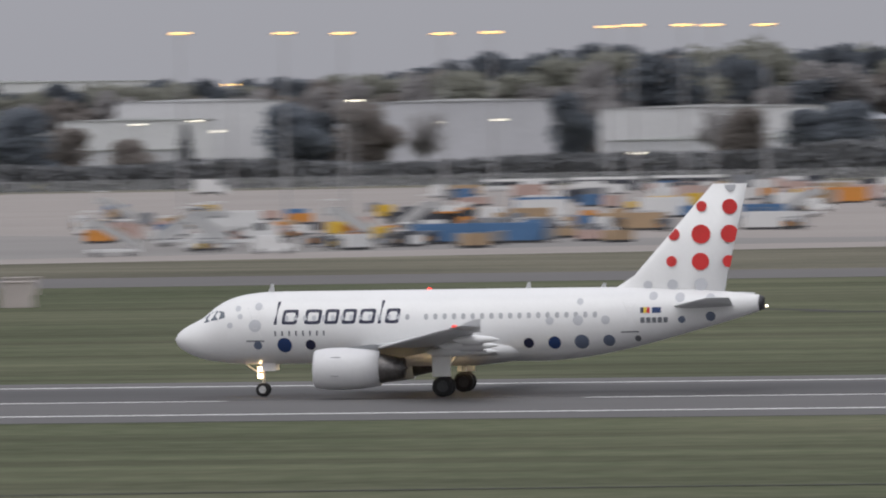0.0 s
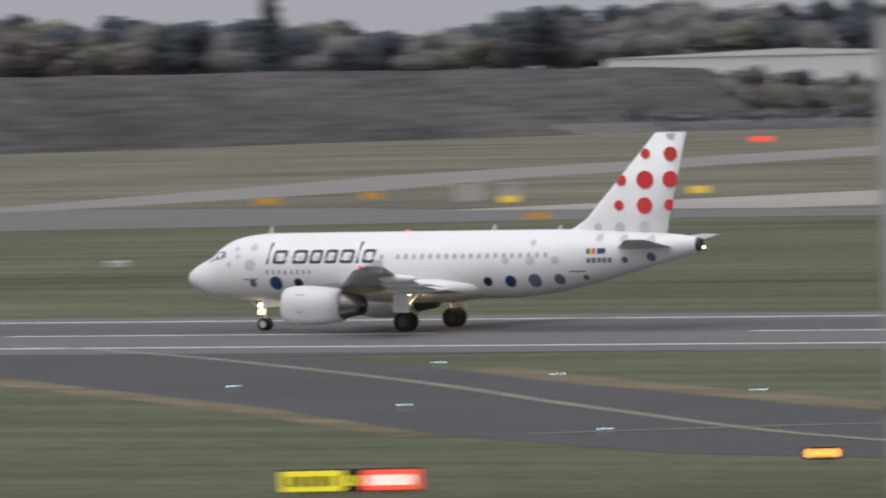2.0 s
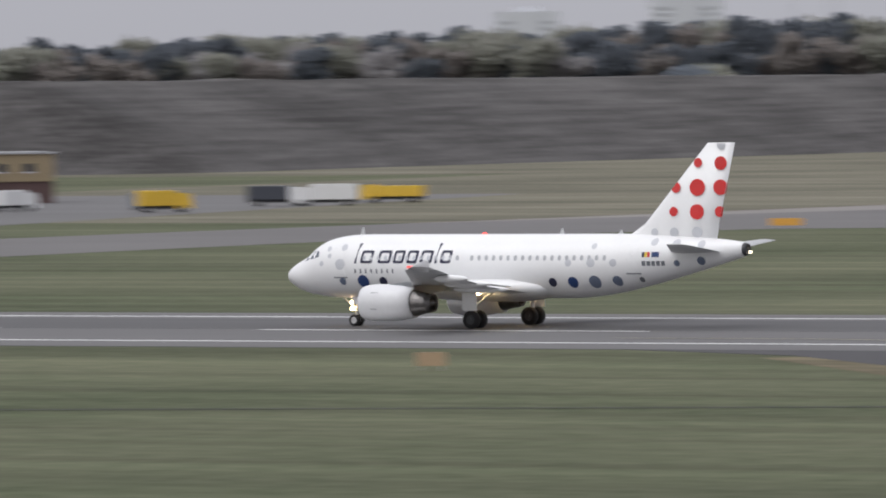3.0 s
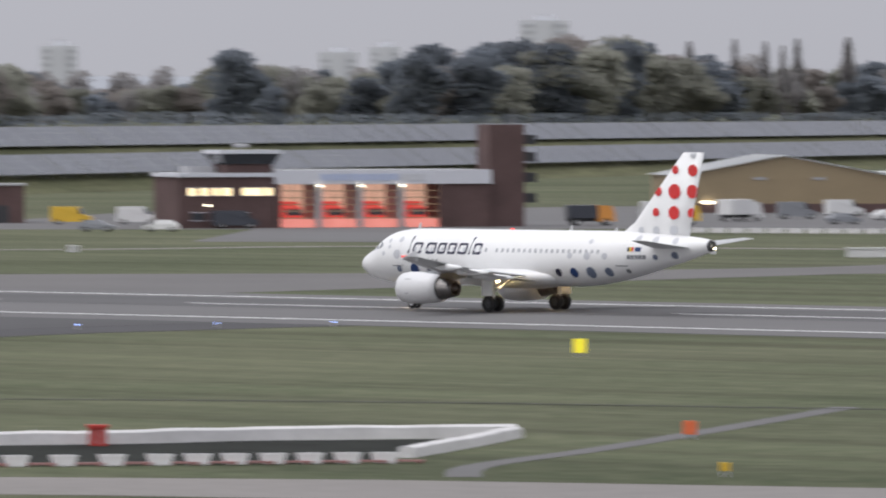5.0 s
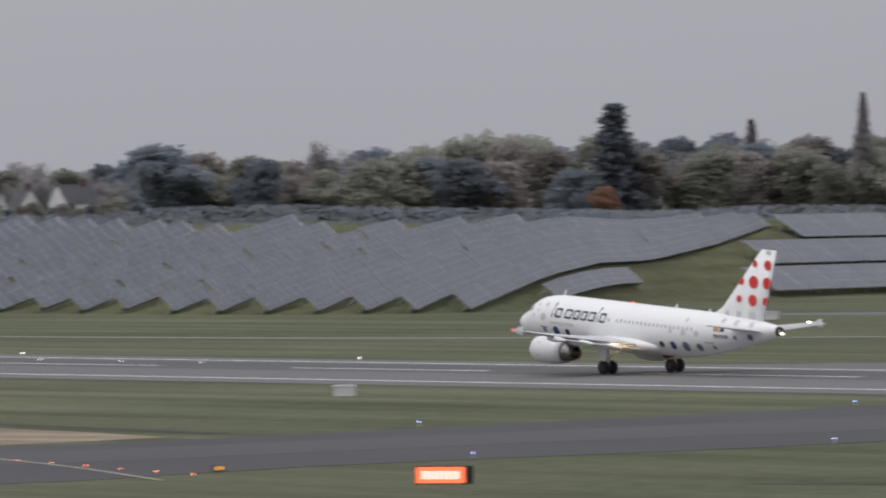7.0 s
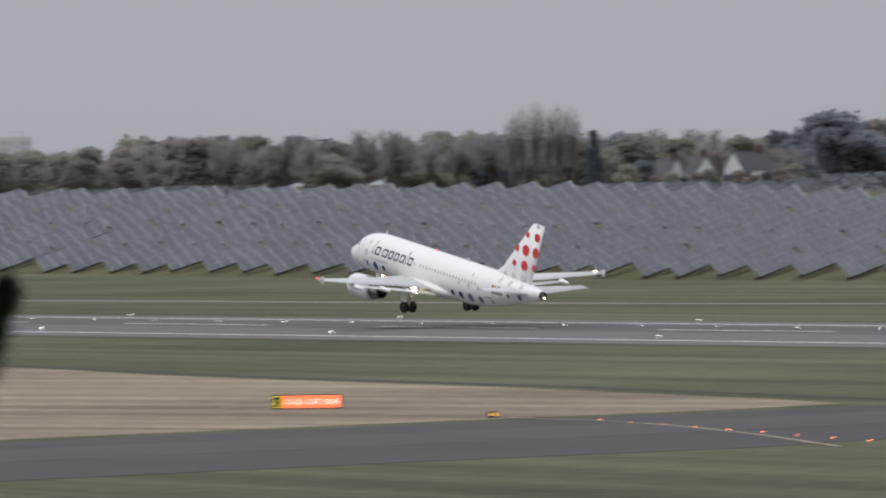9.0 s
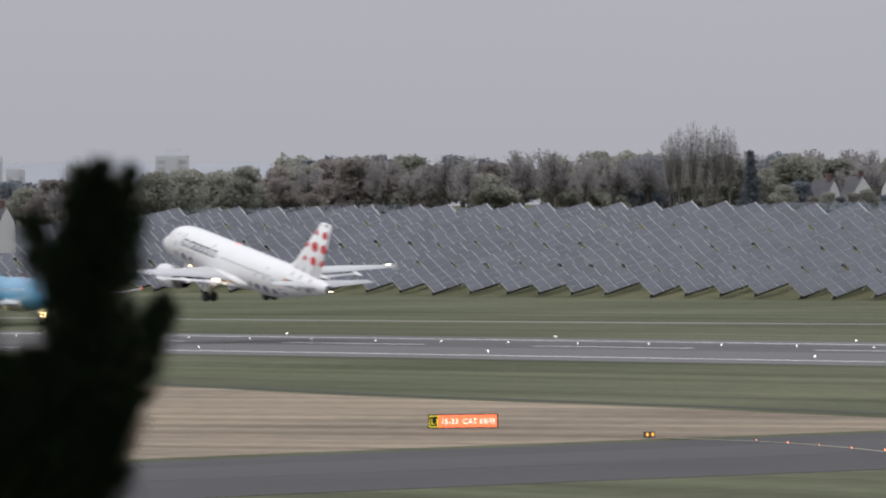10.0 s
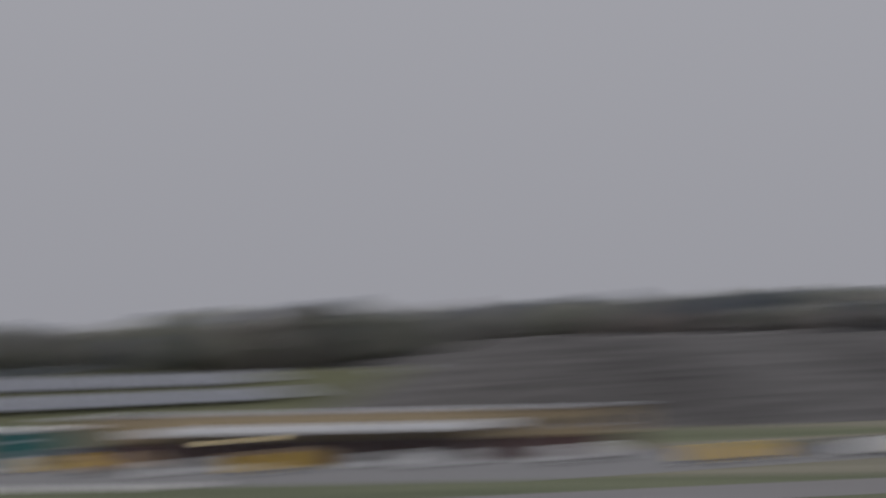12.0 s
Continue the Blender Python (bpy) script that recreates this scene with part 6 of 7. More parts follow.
def cart(x, y, rz, mat):
    t = thing("baggage_cart", pose(x, y, 0.03, 0, 0, rz), "loaded baggage cart with a covered top", "cart", "baggage carts")
    part("bed", boxes((-1.6, 1.6, -0.75, 0.75, 0.4, 0.55)), M_DARKMETAL, t)
    part("cover", boxes((-1.6, 1.6, -0.75, 0.75, 1.75, 1.85), (-1.6, -1.5, -0.75, 0.75, 0.55, 1.75), (1.5, 1.6, -0.75, 0.75, 0.55, 1.75)), M_VEHGREY, t)
    for k, (s, zt) in enumerate(((-1.0, 1.2), (-0.2, 1.45), (0.7, 1.1))):
        part("suitcase", boxes((s - 0.4, s + 0.35, -0.6, 0.6, 0.55, zt), bevel=0.04), (mat, M_VEHDARK, M_TANCRATE)[k], t)
    part("drawbar", boxes((1.6, 2.6, -0.05, 0.05, 0.35, 0.45)), M_DARKMETAL, t)
    wheels(t, (-1.1, 1.1), 1.3, 0.22)
    return t


stairs_vehicle(-192, 931, 195)
stairs_vehicle(-186, 962, 150)
stairs_vehicle(-199, 1010, 30)
loader(-190, 1000, 12, M_VEHWHITE, "white cargo loader with a raised deck on the apron")
loader(-182, 1130, -20, M_ORANGE, "orange cargo loader with a raised deck on the apron")
box_truck(-195.4, 1036, 10, M_VEHWHITE, "white high-sided catering truck on the apron", 10, 4.4)
van(-172.4, 935, 8, M_VEHWHITE, "white apron van with dark windows")
van(-190.8, 1238, 20, M_VEHWHITE, "white apron van with dark windows")
van(-168, 1090, -15, M_VEHGREY, "grey apron van with dark windows")
container(-156, 996, -2, M_BLUEMETAL, "long blue ribbed container on the apron edge", 17.5, 2.7)
container(-184, 1130, 5, M_VEHDARK, "dark ribbed container stack on the apron", 8, 3.2)
container(-172, 1150, 0, M_TANCRATE, "tan ribbed container on the apron", 6, 3.0)
container(-190, 1284, 8, M_VEHWHITE, "white ribbed container on the apron", 9, 3.0)
container(-165, 1254, -6, M_VEHWHITE, "white ribbed container on the apron", 8, 3.4)
container(-144, 1215, 4, M_BLUEMETAL, "small blue ribbed container on the apron", 7, 2.4)
container(-157, 1441, 4, M_ORANGE, "orange tarpaulin-covered stack on the apron", 12, 3.0)
container(-150, 1100, 10, M_TANCRATE, "tan ribbed container on the apron", 10, 2.6)
container(-128, 1090, -8, M_VEHWHITE, "white ribbed container on the apron", 8, 2.6)
box_truck(-172, 1314, -10, M_YELLOWPAINT, "yellow high-sided apron truck", 7, 3.0)
box_truck(-355, 1842, 5, M_VEHWHITE, "white high-sided truck far across the apron", 8, 4.0)
bus(-195, 1204, 0, M_VEHDARK, "dark apron bus with tinted windows")
bus(-276, 1830, -6, M_VEHWHITE, "white apron bus far across the apron", 18)
bus(-258, 1850, -6, M_VEHWHITE, "white apron bus far across the apron", 18)
bus(-240, 1870, -6, M_VEHWHITE, "white apron bus far across the apron", 18)
for k in range(12):
    cart(-184 + k * 3.7 + (k % 3) * 0.7, 952 + (k % 4) * 14 + k * 1.5, 10 + k * 9, (M_YELLOWPAINT, M_VEHWHITE, M_ORANGE, M_BLUEMETAL)[k % 4])
for k in range(10):
    cart(-180 + k * 6.2, 1085 + (k % 3) * 22, 200 + k * 17, (M_ORANGE, M_VEHWHITE, M_YELLOWPAINT)[k % 3])
# crowded stands with carts, unit loads and steps
yard = random.Random(5)
for k in range(74):
    az = yard.uniform(5.4, 11.9)
    near = float(np.interp(az, [5.4, 6.8, 8.5, 10.4, 11.2, 11.9], [1330, 1180, 1060, 1010, 1060, 1210]))
    p = spot(az, near + 420 * yard.random() ** 1.6)
    turn = yard.uniform(0, 360)
    if k % 5 < 2:
        cart(p.x, p.y, turn, yard.choice((M_YELLOWPAINT, M_VEHWHITE, M_ORANGE, M_BLUEMETAL, M_TANCRATE)))
    elif k % 5 < 4:
        container(p.x, p.y, turn, yard.choice((M_VEHWHITE, M_VEHWHITE, M_TANCRATE, M_VEHGREY, M_CABIN_YARD, M_YELLOWPAINT, M_BLUEMETAL)), "ribbed unit-load container standing on the apron", yard.uniform(2.0, 5.5), yard.uniform(1.4, 2.4), 1.8)
    elif k % 3 == 0:
        stairs_vehicle(p.x, p.y, turn)
    else:
        van(p.x, p.y, turn, yard.choice((M_VEHWHITE, M_VEHGREY, M_YELLOWPAINT)), "apron van with dark windows among the carts")
for k in range(130):
    if k % 2:
        az = yard.uniform(7.7, 12.0)
        p = spot(az, float(np.interp(az, [7.7, 9.0, 10.5, 12.0], [1000, 965, 975, 1010])) + 300 * yard.random() ** 1.3)
        L, H = yard.uniform(1.6, 4.0), yard.uniform(1.1, 2.3)
    else:
        az = yard.uniform(5.5, 9.2)
        p = spot(az, 1380 + 480 * yard.random())
        L, H = yard.uniform(2.5, 7.5), yard.uniform(1.6, 3.2)
    container(p.x, p.y, yard.uniform(-40, 60), yard.choice((M_VEHWHITE, M_VEHWHITE, M_CABIN_YARD, M_VEHGREY, M_CABIN_YARD, M_VEHDARK, M_TANCRATE, M_CLAD, M_BLUEMETAL, M_ORANGE)),
              "ribbed unit-load container among the crowded stands", L, H, yard.uniform(1.4, 2.2))
# by the mound
box_truck(-541, 897, 20, M_VEHDARK, "dark works lorry with a pale load", 8, 2.8, M_VEHWHITE)
box_truck(-532, 895, 200, M_VEHWHITE, "white works lorry with a beacon bar", 8.5, 3.0)
box_truck(-536, 920, 190, M_YELLOWPAINT, "yellow works lorry with a white tank", 9, 2.4)
# fire engines in their bays; their glowing paint stands for the bay light
station = frame_of(-650.1, 692.4, -628.7, 727.9)
for k in (0, 1, 2, 3):
    p = station @ Vector((15.5 + 5.42 * k, 5.0, 0))
    box_truck(p.x, p.y, math.degrees(math.atan2(35.5, 21.4)) - 90, M_FIRERED_LIT, "red fire engine with bay light glowing from its paint", 6.0, 3.2)
# before the fire station
car(-640, 667, 35, M_VEHGREY, "grey parked estate car")
car(-634, 672, 215, M_VEHWHITE, "white parked patrol car with bright markings")
van(-683, 707, 40, M_YELLOWPAINT, "yellow works van beside a shed")
van(-676, 712, 40, M_VEHWHITE, "white van parked by a shed")
van(-645, 697.0, 60, M_VEHDARK, "dark blue parked van", 5.5, 2.2)
box_truck(-625, 742, 50, M_VEHDARK, "dark tanker lorry with an orange rear", 6, 2.6, M_ORANGE)
box_truck(-620, 752, 45, M_VEHWHITE, "white and yellow airport fire truck", 7.5, 3.0, M_YELLOWPAINT)
for x, y, kind, mat in ((-617, 748, 0, M_VEHWHITE), (-632, 781, 1, M_VEHWHITE), (-640, 803, 0, M_VEHGREY), (-650, 826, 0, M_VEHWHITE), (-630, 821, 0, M_VEHWHITE), (-656, 867, 1, M_VEHGREY),
                        (-604, 813, 1, M_TANCRATE), (-586, 803, 0, M_VEHWHITE), (-568, 799, 1, M_YELLOWPAINT), (-590, 859, 0, M_VEHWHITE), (-640, 850, 0, M_YELLOWPAINT), (-622, 800, 2, M_VEHWHITE),
                        (-606, 770, 2, M_VEHGREY), (-596, 840, 1, M_TANCRATE), (-575, 850, 0, M_VEHWHITE), (-560, 860, 1, M_VEHWHITE), (-545, 870, 0, M_VEHGREY), (-530, 850, 1, M_YELLOWPAINT)):
    if kind == 0:
        van(x, y, 50 + (x * 7) % 40, mat, "parked service van before the hangars")
    elif kind == 1:
        box_truck(x, y, 50 + (y * 3) % 50, mat, "parked service truck before the hangars", 7, 2.9)
    else:
        car(x, y, 60, mat, "parked car before the hangars")
bus(-738, 716, 65, M_VEHGREY, "grey transporter lorry with dark sides", 14)
car(-727, 722, 60, M_VEHDARK, "dark car parked beside the bank")
car(-730, 709, 62, M_VEHGREY, "grey car parked beside the bank")
van(-723, 727, 58, M_VEHWHITE, "white van parked beside the bank")
car(-733, 733, 60, M_VEHWHITE, "white car parked beside the bank")
van(-735, 728, 60, M_VEHDARK, "dark van parked beside the bank")


# ---- barriers, signs, lights on the field ----
M_SIGNRED = material("red_sign_face", (0.7, 0.04, 0.03), 0.5, emit=(1.0, 0.12, 0.07), power=0.75)
M_SIGNORANGE = material("lit_red_sign_face", (0.8, 0.12, 0.05), 0.5, emit=(1.0, 0.20, 0.08), power=1.1)
M_SIGNYEL = material("yellow_sign_face", (0.75, 0.65, 0.03), 0.5, emit=(1.0, 0.85, 0.05), power=0.42)
M_SIGNAMBER = material("amber_sign_face", (0.70, 0.48, 0.05), 0.5, emit=(1.0, 0.66, 0.05), power=0.3)
M_SIGNBLACK = material("black_sign_face", (0.015, 0.015, 0.015), 0.5)
M_SIGNWHITE = material("white_sign_text", (0.9, 0.88, 0.82), 0.5, emit=(1.0, 0.85, 0.75), power=1.0)
M_SIGNORANGEFAR = material("orange_board", (0.70, 0.36, 0.06), 0.6, var=0.1)
M_BLUELIGHT = material("blue_edge_light", (0.2, 0.3, 1.0), 0.4, emit=(0.30, 0.45, 1.0), power=5)
M_CYANLIGHT = material("cyan_edge_light", (0.4, 0.8, 1.0), 0.4, emit=(0.45, 0.85, 1.0), power=4)
M_AMBERLIGHT = material("amber_guard_light", (1.0, 0.6, 0.2), 0.4, emit=(1.0, 0.28, 0.03), power=4.0)
M_AMBERDIM = material("dim_amber_light", (0.9, 0.6, 0.1), 0.4, emit=(1.0, 0.42, 0.05), power=0.9)
M_REDLIGHT = material("red_stop_light", (1.0, 0.2, 0.1), 0.4, emit=(1.0, 0.20, 0.08), power=7)
M_WHITELIGHT = material("white_runway_light", (1.0, 1.0, 0.9), 0.4, emit=(1.0, 0.95, 0.85), power=4)
M_HYDRANT = material("red_box_paint", (0.55, 0.045, 0.035), 0.5, var=0.12, scale=2)
M_ORANGENET = material("orange_board_paint", (0.75, 0.16, 0.06), 0.6, var=0.15, scale=2)
M_CABIN = material("pale_equipment_cabin", (0.47, 0.42, 0.40), 0.8, var=0.12, scale=0.5)


def text_bars(t, x0, x1, z0, z1, n, mat, y=-0.14):
    w = (x1 - x0) / n
    for k in range(n):
        part("bar", boxes((x0 + k * w, x0 + (k + 0.62) * w, y - 0.01, y, z0, z1)), mat, t)


def guide_sign(x, y, rz, sections, h, label):
    """A lit airfield sign of several faces on short legs."""
    t = thing("airfield_sign", pose(x, y, 0.0, 0, 0, rz), label, "sign", "airfield signs")
    s = 0.0
    for w, mat, bars, bar_mat in sections:
        f = part("sign_face", boxes((s, s + w, -0.12, 0.12, 0.12, 0.12 + h), bevel=0.02), mat, t)
        if bars:
            text_bars(f, s + 0.12 * w, s + 0.9 * w, 0.12 + 0.25 * h, 0.12 + 0.75 * h, bars, bar_mat)
        for o in (0.15, 0.85):
            part("leg", tube(bmesh.new(), (s + w * o, 0, 0), (s + w * o, 0, 0.14), 0.05, n=8), M_POST, t)
        s += w
    part("casing", boxes((-0.06, s + 0.06, -0.06, 0.16, 0.08, 0.18 + h)), M_SIGNBLACK, t)
    return t


def letters(t, body, x, z, size, mat, y=-0.14):
    """Readable sign lettering."""
    cu = bpy.data.curves.new("lettering", "FONT")
    cu.body, cu.size, cu.extrude = body, size, 0.006
    cu.materials.append(mat)
    ob = new("lettering", cu)
    ob.parent = t
    ob.matrix_basis = pose(x, y, z, 90, 0, 0)
    bpy.context.view_layer.update()
    me = bpy.data.meshes.new_from_object(ob.evaluated_get(bpy.context.evaluated_depsgraph_get()))
    flat = new("lettering_mesh", me)
    flat.parent, flat.matrix_basis = t, ob.matrix_basis.copy()
    bpy.data.objects.remove(ob)
    return flat


guide_sign(-74.4, 300.5, 14, ((2.05, M_SIGNRED, 10, M_SIGNWHITE), (0.75, M_SIGNBLACK, 3, M_SIGNYEL), (2.4, M_SIGNYEL, 0, None)), 0.72, "lit red, black and yellow airfield sign with bars")
guide_sign(-114.0, 255.0, 22, ((2.3, M_SIGNYEL, 5, M_SIGNBLACK), (0.7, M_SIGNBLACK, 4, M_SIGNYEL), (2.1, M_SIGNRED, 11, M_SIGNWHITE)), 0.75, "lit yellow, black and red airfield sign with bars")
sg = guide_sign(-418.6, 269.6, 50, ((0.62, M_SIGNBLACK, 0, None), (3.85, M_SIGNORANGE, 0, None)), 0.80, "lit red airfield sign with white lettering and a yellow letter")
part("yellow_rim", boxes((0.02, 0.6, -0.13, -0.122, 0.14, 0.20), (0.02, 0.6, -0.13, -0.122, 0.84, 0.90), (0.02, 0.07, -0.13, -0.122, 0.14, 0.90), (0.55, 0.6, -0.13, -0.122, 0.14, 0.90)), M_SIGNYEL, sg)
letters(sg, "L1", 0.12, 0.32, 0.55, M_SIGNYEL)
letters(sg, "15-33  CAT I/II/III", 0.78, 0.34, 0.50, M_SIGNWHITE)
guide_sign(-313.2, 253.2, 45, ((2.6, M_SIGNORANGE, 9, M_SIGNWHITE), (0.35, M_SIGNBLACK, 0, None)), 0.85, "lit red airfield sign seen edge-on")


def board(x, y, rz, w, h, mat, label, z=0.25):
    t = thing("marker_board", pose(x, y, 0, 0, 0, rz), label, "sign", "marker boards")
    part("panel", boxes((-w / 2, w / 2, -0.06, 0.06, z, z + h), bevel=0.015), mat, t)
    for s in (-0.35, 0.35):
        part("leg", tube(bmesh.new(), (s * w, 0, 0), (s * w, 0, z + 0.05), 0.04, n=8), M_POST, t)
    return t


for x, y, rz, w, h, mat, label in (
        (-456.7, 2112, 12, 6.0, 1.7, M_SIGNYEL, "yellow lit marker board far across the apron"), (-409, 1487, 15, 3.2, 0.9, M_SIGNAMBER, "yellow lit marker board in grass"),
        (-465, 1723, 15, 4.0, 1.0, M_SIGNRED, "red lit marker board in grass"), (-449, 1701, 15, 4.0, 1.0, M_SIGNRED, "red lit marker board in grass"),
        (-189, 820, 13, 1.5, 0.7, M_SIGNAMBER, "yellow marker board beside the far taxiway"), (-600, 1612, 20, 4.5, 1.2, M_SIGNRED, "red lit marker board in grass"),
        (-347, 909, 20, 2.2, 0.9, M_SIGNAMBER, "yellow lit marker board in grass"), (-306, 753, 22, 2.6, 0.7, M_SIGNORANGEFAR, "orange marker board seen from behind"),
        (-390, 870, 24, 3.2, 0.8, M_SIGNORANGEFAR, "orange marker board seen from behind"), (-390, 903, 24, 2.6, 0.8, M_SIGNORANGEFAR, "orange marker board seen from behind"),
        (-382, 741, 26, 3.4, 0.8, M_SIGNORANGEFAR, "orange marker board seen from behind"), (-354, 862, 22, 2.2, 0.8, M_SIGNAMBER, "yellow lit marker board in grass"),
        (-295.8, 350.2, 70, 0.8, 0.85, M_SIGNYEL, "yellow marker board beside the runway"), (-218, 265.8, 40, 0.62, 0.62, M_ORANGENET, "orange square marker board in grass"),
        (-195, 240, 40, 0.42, 0.35, M_YELLOWPAINT, "small yellow marker box in grass"), (-207, 359.2, 30, 1.6, 0.75, M_TANCRATE, "tan marker board seen from behind")):
    board(x, y, rz, w, h, mat, label)


def cabin(x, y, rz, w, d, h, mat, label):
    t = thing("equipment_cabin", pose(x, y, 0, 0, 0, rz), label, "cabin", "equipment cabins")
    part("box", boxes((-w / 2, w / 2, -d / 2, d / 2, 0.0, h), bevel=0.03), mat, t)
    part("lid", boxes((-w / 2 - 0.08, w / 2 + 0.08, -d / 2 - 0.08, d / 2 + 0.08, h, h + 0.12)), mat, t)
    for k in range(4):
        part("groove", boxes((-w / 2 + w * (k + 0.5) / 4 - 0.02, -w / 2 + w * (k + 0.5) / 4 + 0.02, -d / 2 - 0.02, -d / 2, 0.1, h - 0.1)), M_ROOF, t)
    return t


cabin(-174.2, 661, 15, 3.0, 2.2, 2.2, M_CABIN, "pale pinkish equipment cabin on grass")
cabin(-156, 712, 13, 3.2, 2.2, 1.6, M_CABIN, "pale pinkish equipment cabin on grass")
cabin(-144.8, 659.5, 12, 3.0, 2.2, 2.2, M_CABIN, "pale pinkish equipment cabin on grass")
cabin(-369.7, 887, 22, 3.6, 2.4, 2.4, M_CABIN, "pale pinkish equipment cabin on grass")
cabin(-362, 882, 22, 2.6, 2.2, 2.2, M_CABIN, "pale pinkish equipment cabin on grass")
cabin(-276.5, 585.5, 25, 1.6, 1.0, 0.35, M_VEHWHITE, "low white marker cover in grass")
cabin(-462.5, 366.8, 50, 1.6, 1.0, 0.75, M_VEHWHITE, "white runway marker box in grass")
cabin(-481.3, 471.8, 45, 1.6, 1.0, 0.75, M_VEHWHITE, "white runway marker box in grass")
cabin(-470.7, 602.2, 40, 4.4, 1.0, 0.85, M_VEHWHITE, "low white barrier block in grass")
cabin(-551.7, 571.4, 45, 1.1, 0.8, 0.6, M_VEHWHITE, "small white cover in grass")
cabin(-703.8, 625.6, 48, 1.8, 1.0, 0.9, M_VEHWHITE, "small white cover in grass")


def low_wall(name, pts, h, w, mat, label):
    """A low painted wall along points, with a rounded uneven top."""
    bm = bmesh.new()
    rings = []
    line = smooth_line(pts, 8)
    for i, q in enumerate(line):
        a, b = line[max(i - 1, 0)], line[min(i + 1, len(line) - 1)]
        d = (b - a).normalized()
        s = Vector((-d.y, d.x)) * w / 2
        hh = h * (1 + 0.12 * noise.noise(Vector((q.x * 0.4, q.y * 0.4, 1))))
        rings.append([bm.verts.new((q.x + s.x * f, q.y + s.y * f, z * hh)) for f, z in ((-1, 0), (-0.9, 0.85), (-0.5, 1), (0.5, 1), (0.9, 0.85), (1, 0))])
    for a, b in zip(rings, rings[1:]):
        for k in range(5):
            bm.faces.new((a[k], b[k], b[k + 1], a[k + 1]))
    bm.faces.new(rings[0])
    bm.faces.new(rings[-1])
    bmesh.ops.recalc_face_normals(bm, faces=bm.faces)
    return tagged(part(name, bm, mat, None, label), category="wall")


M_WALLWHITE = material("weathered_white_paint", (0.62, 0.61, 0.61), 0.8, var=0.15, scale=0.4, detail_scale=4)
M_PIT = material("dark_pit_soil", (0.022, 0.024, 0.021), 0.9, var=0.4, scale=0.25, detail_scale=2)
M_PIT.node_tree.nodes["Principled BSDF"].inputs["Specular IOR Level"].default_value = 0.08
low_wall("white_wall", [(-262, 196), (-256, 212), (-247, 228), (-238.5, 241), (-234.5, 247), (-232.5, 253), (-225.8, 262.8)], 0.62, 0.7, M_WALLWHITE, "low white painted wall round a dark pit")
low_wall("white_wall", [(-225.8, 262.8), (-221, 254), (-216.2, 244.4)], 0.5, 0.7, M_WALLWHITE, "low white painted wall round a dark pit")
slab("works_pit", [(-262, 197), (-247, 228), (-238, 241), (-233, 252), (-225.5, 261), (-216.5, 244), (-215, 239), (-223, 229), (-240, 206)], 0.014, M_PIT, "dark bare soil inside the white wall", "soil")
bar_me = boxes((-0.72, 0.72, -0.22, 0.22, 0.06, 0.14), (-0.62, -0.4, -0.2, 0.2, 0, 0.1), (0.4, 0.62, -0.2, 0.2, 0, 0.1))
tmp = bmesh.new()
lo_ = [tmp.verts.new(q) for q in ((-0.42, -0.25, 0), (0.42, -0.25, 0), (0.42, 0.25, 0), (-0.42, 0.25, 0))]
hi_ = [tmp.verts.new(q) for q in ((-0.60, -0.2, 0.46), (0.60, -0.2, 0.46), (0.60, 0.2, 0.46), (-0.60, 0.2, 0.46))]
for k in range(4):
    tmp.faces.new((lo_[k], lo_[(k + 1) % 4], hi_[(k + 1) % 4], hi_[k]))
tmp.faces.new(hi_)
bmesh.ops.recalc_face_normals(tmp, faces=tmp.faces)
block_me = bpy.data.meshes.new("block_body")
tmp.to_mesh(block_me)
tmp.free()
block_me.materials.append(M_WALLWHITE)
foot_me = bpy.data.meshes.new("red_link")
bar_me.to_mesh(foot_me)
bar_me.free()
foot_me.materials.append(M_REDLINK := material("faded_red_plastic", (0.33, 0.17, 0.16), 0.7, var=0.15, scale=2))
for k in range(17):
    f = k / 4.6 - 0.3
    x, y = -214.8 - 4.9 * f * 0.94 - max(0, f - 1) * 1.2, 238.2 - 5.7 * f * 1.0 - max(0, f - 1) * 1.6
    t = thing("barrier_block", pose(x, y, 0.02, 0, 0, 46), "white tapered works barrier block with a red link", "barrier", "works barriers")
    part("block_body", block_me, None, t)
    ob = part("red_link", foot_me, None, t, "faded red link piece")
    ob.location = (0.95, 0, 0)
cabin(-234.3, 244.2, 45, 0.8, 0.5, 0.82, M_HYDRANT, "red hydrant cabinet behind the white wall")
cabin(-250, 226, 45, 1.1, 0.7, 1.0, M_POST, "grey electrical cabinet by the white wall")
# low concrete barriers before the hangars
for k in range(24):
    f = k / 23
    t = thing("concrete_barrier", frame_of(-581 + 52 * f, 705 + 20 * f, -529, 725), "low pale concrete barrier block", "barrier", "concrete barriers")
    part("barrier_body", boxes((0, 1.9, -0.3, 0.3, 0.03, 0.28), (0.02, 1.88, -0.15, 0.15, 0.28, 0.62), bevel=0.02), M_WALLWHITE, t)


def small_light(kind, x, y, mat, r, label, h=0.3):
    t = thing(kind, pose(x, y, 0), label, "light", kind.replace("_", " ") + "s")
    part("stem", tube(bmesh.new(), (0, 0, 0), (0, 0, h), 0.05, n=8), M_POST, t)
    bm = bmesh.new()
    bmesh.ops.create_icosphere(bm, subdivisions=2, radius=r, matrix=Matrix.Translation((0, 0, h + r * 0.5)))
    part("lens", bm, mat, t, smooth=True)
    return t


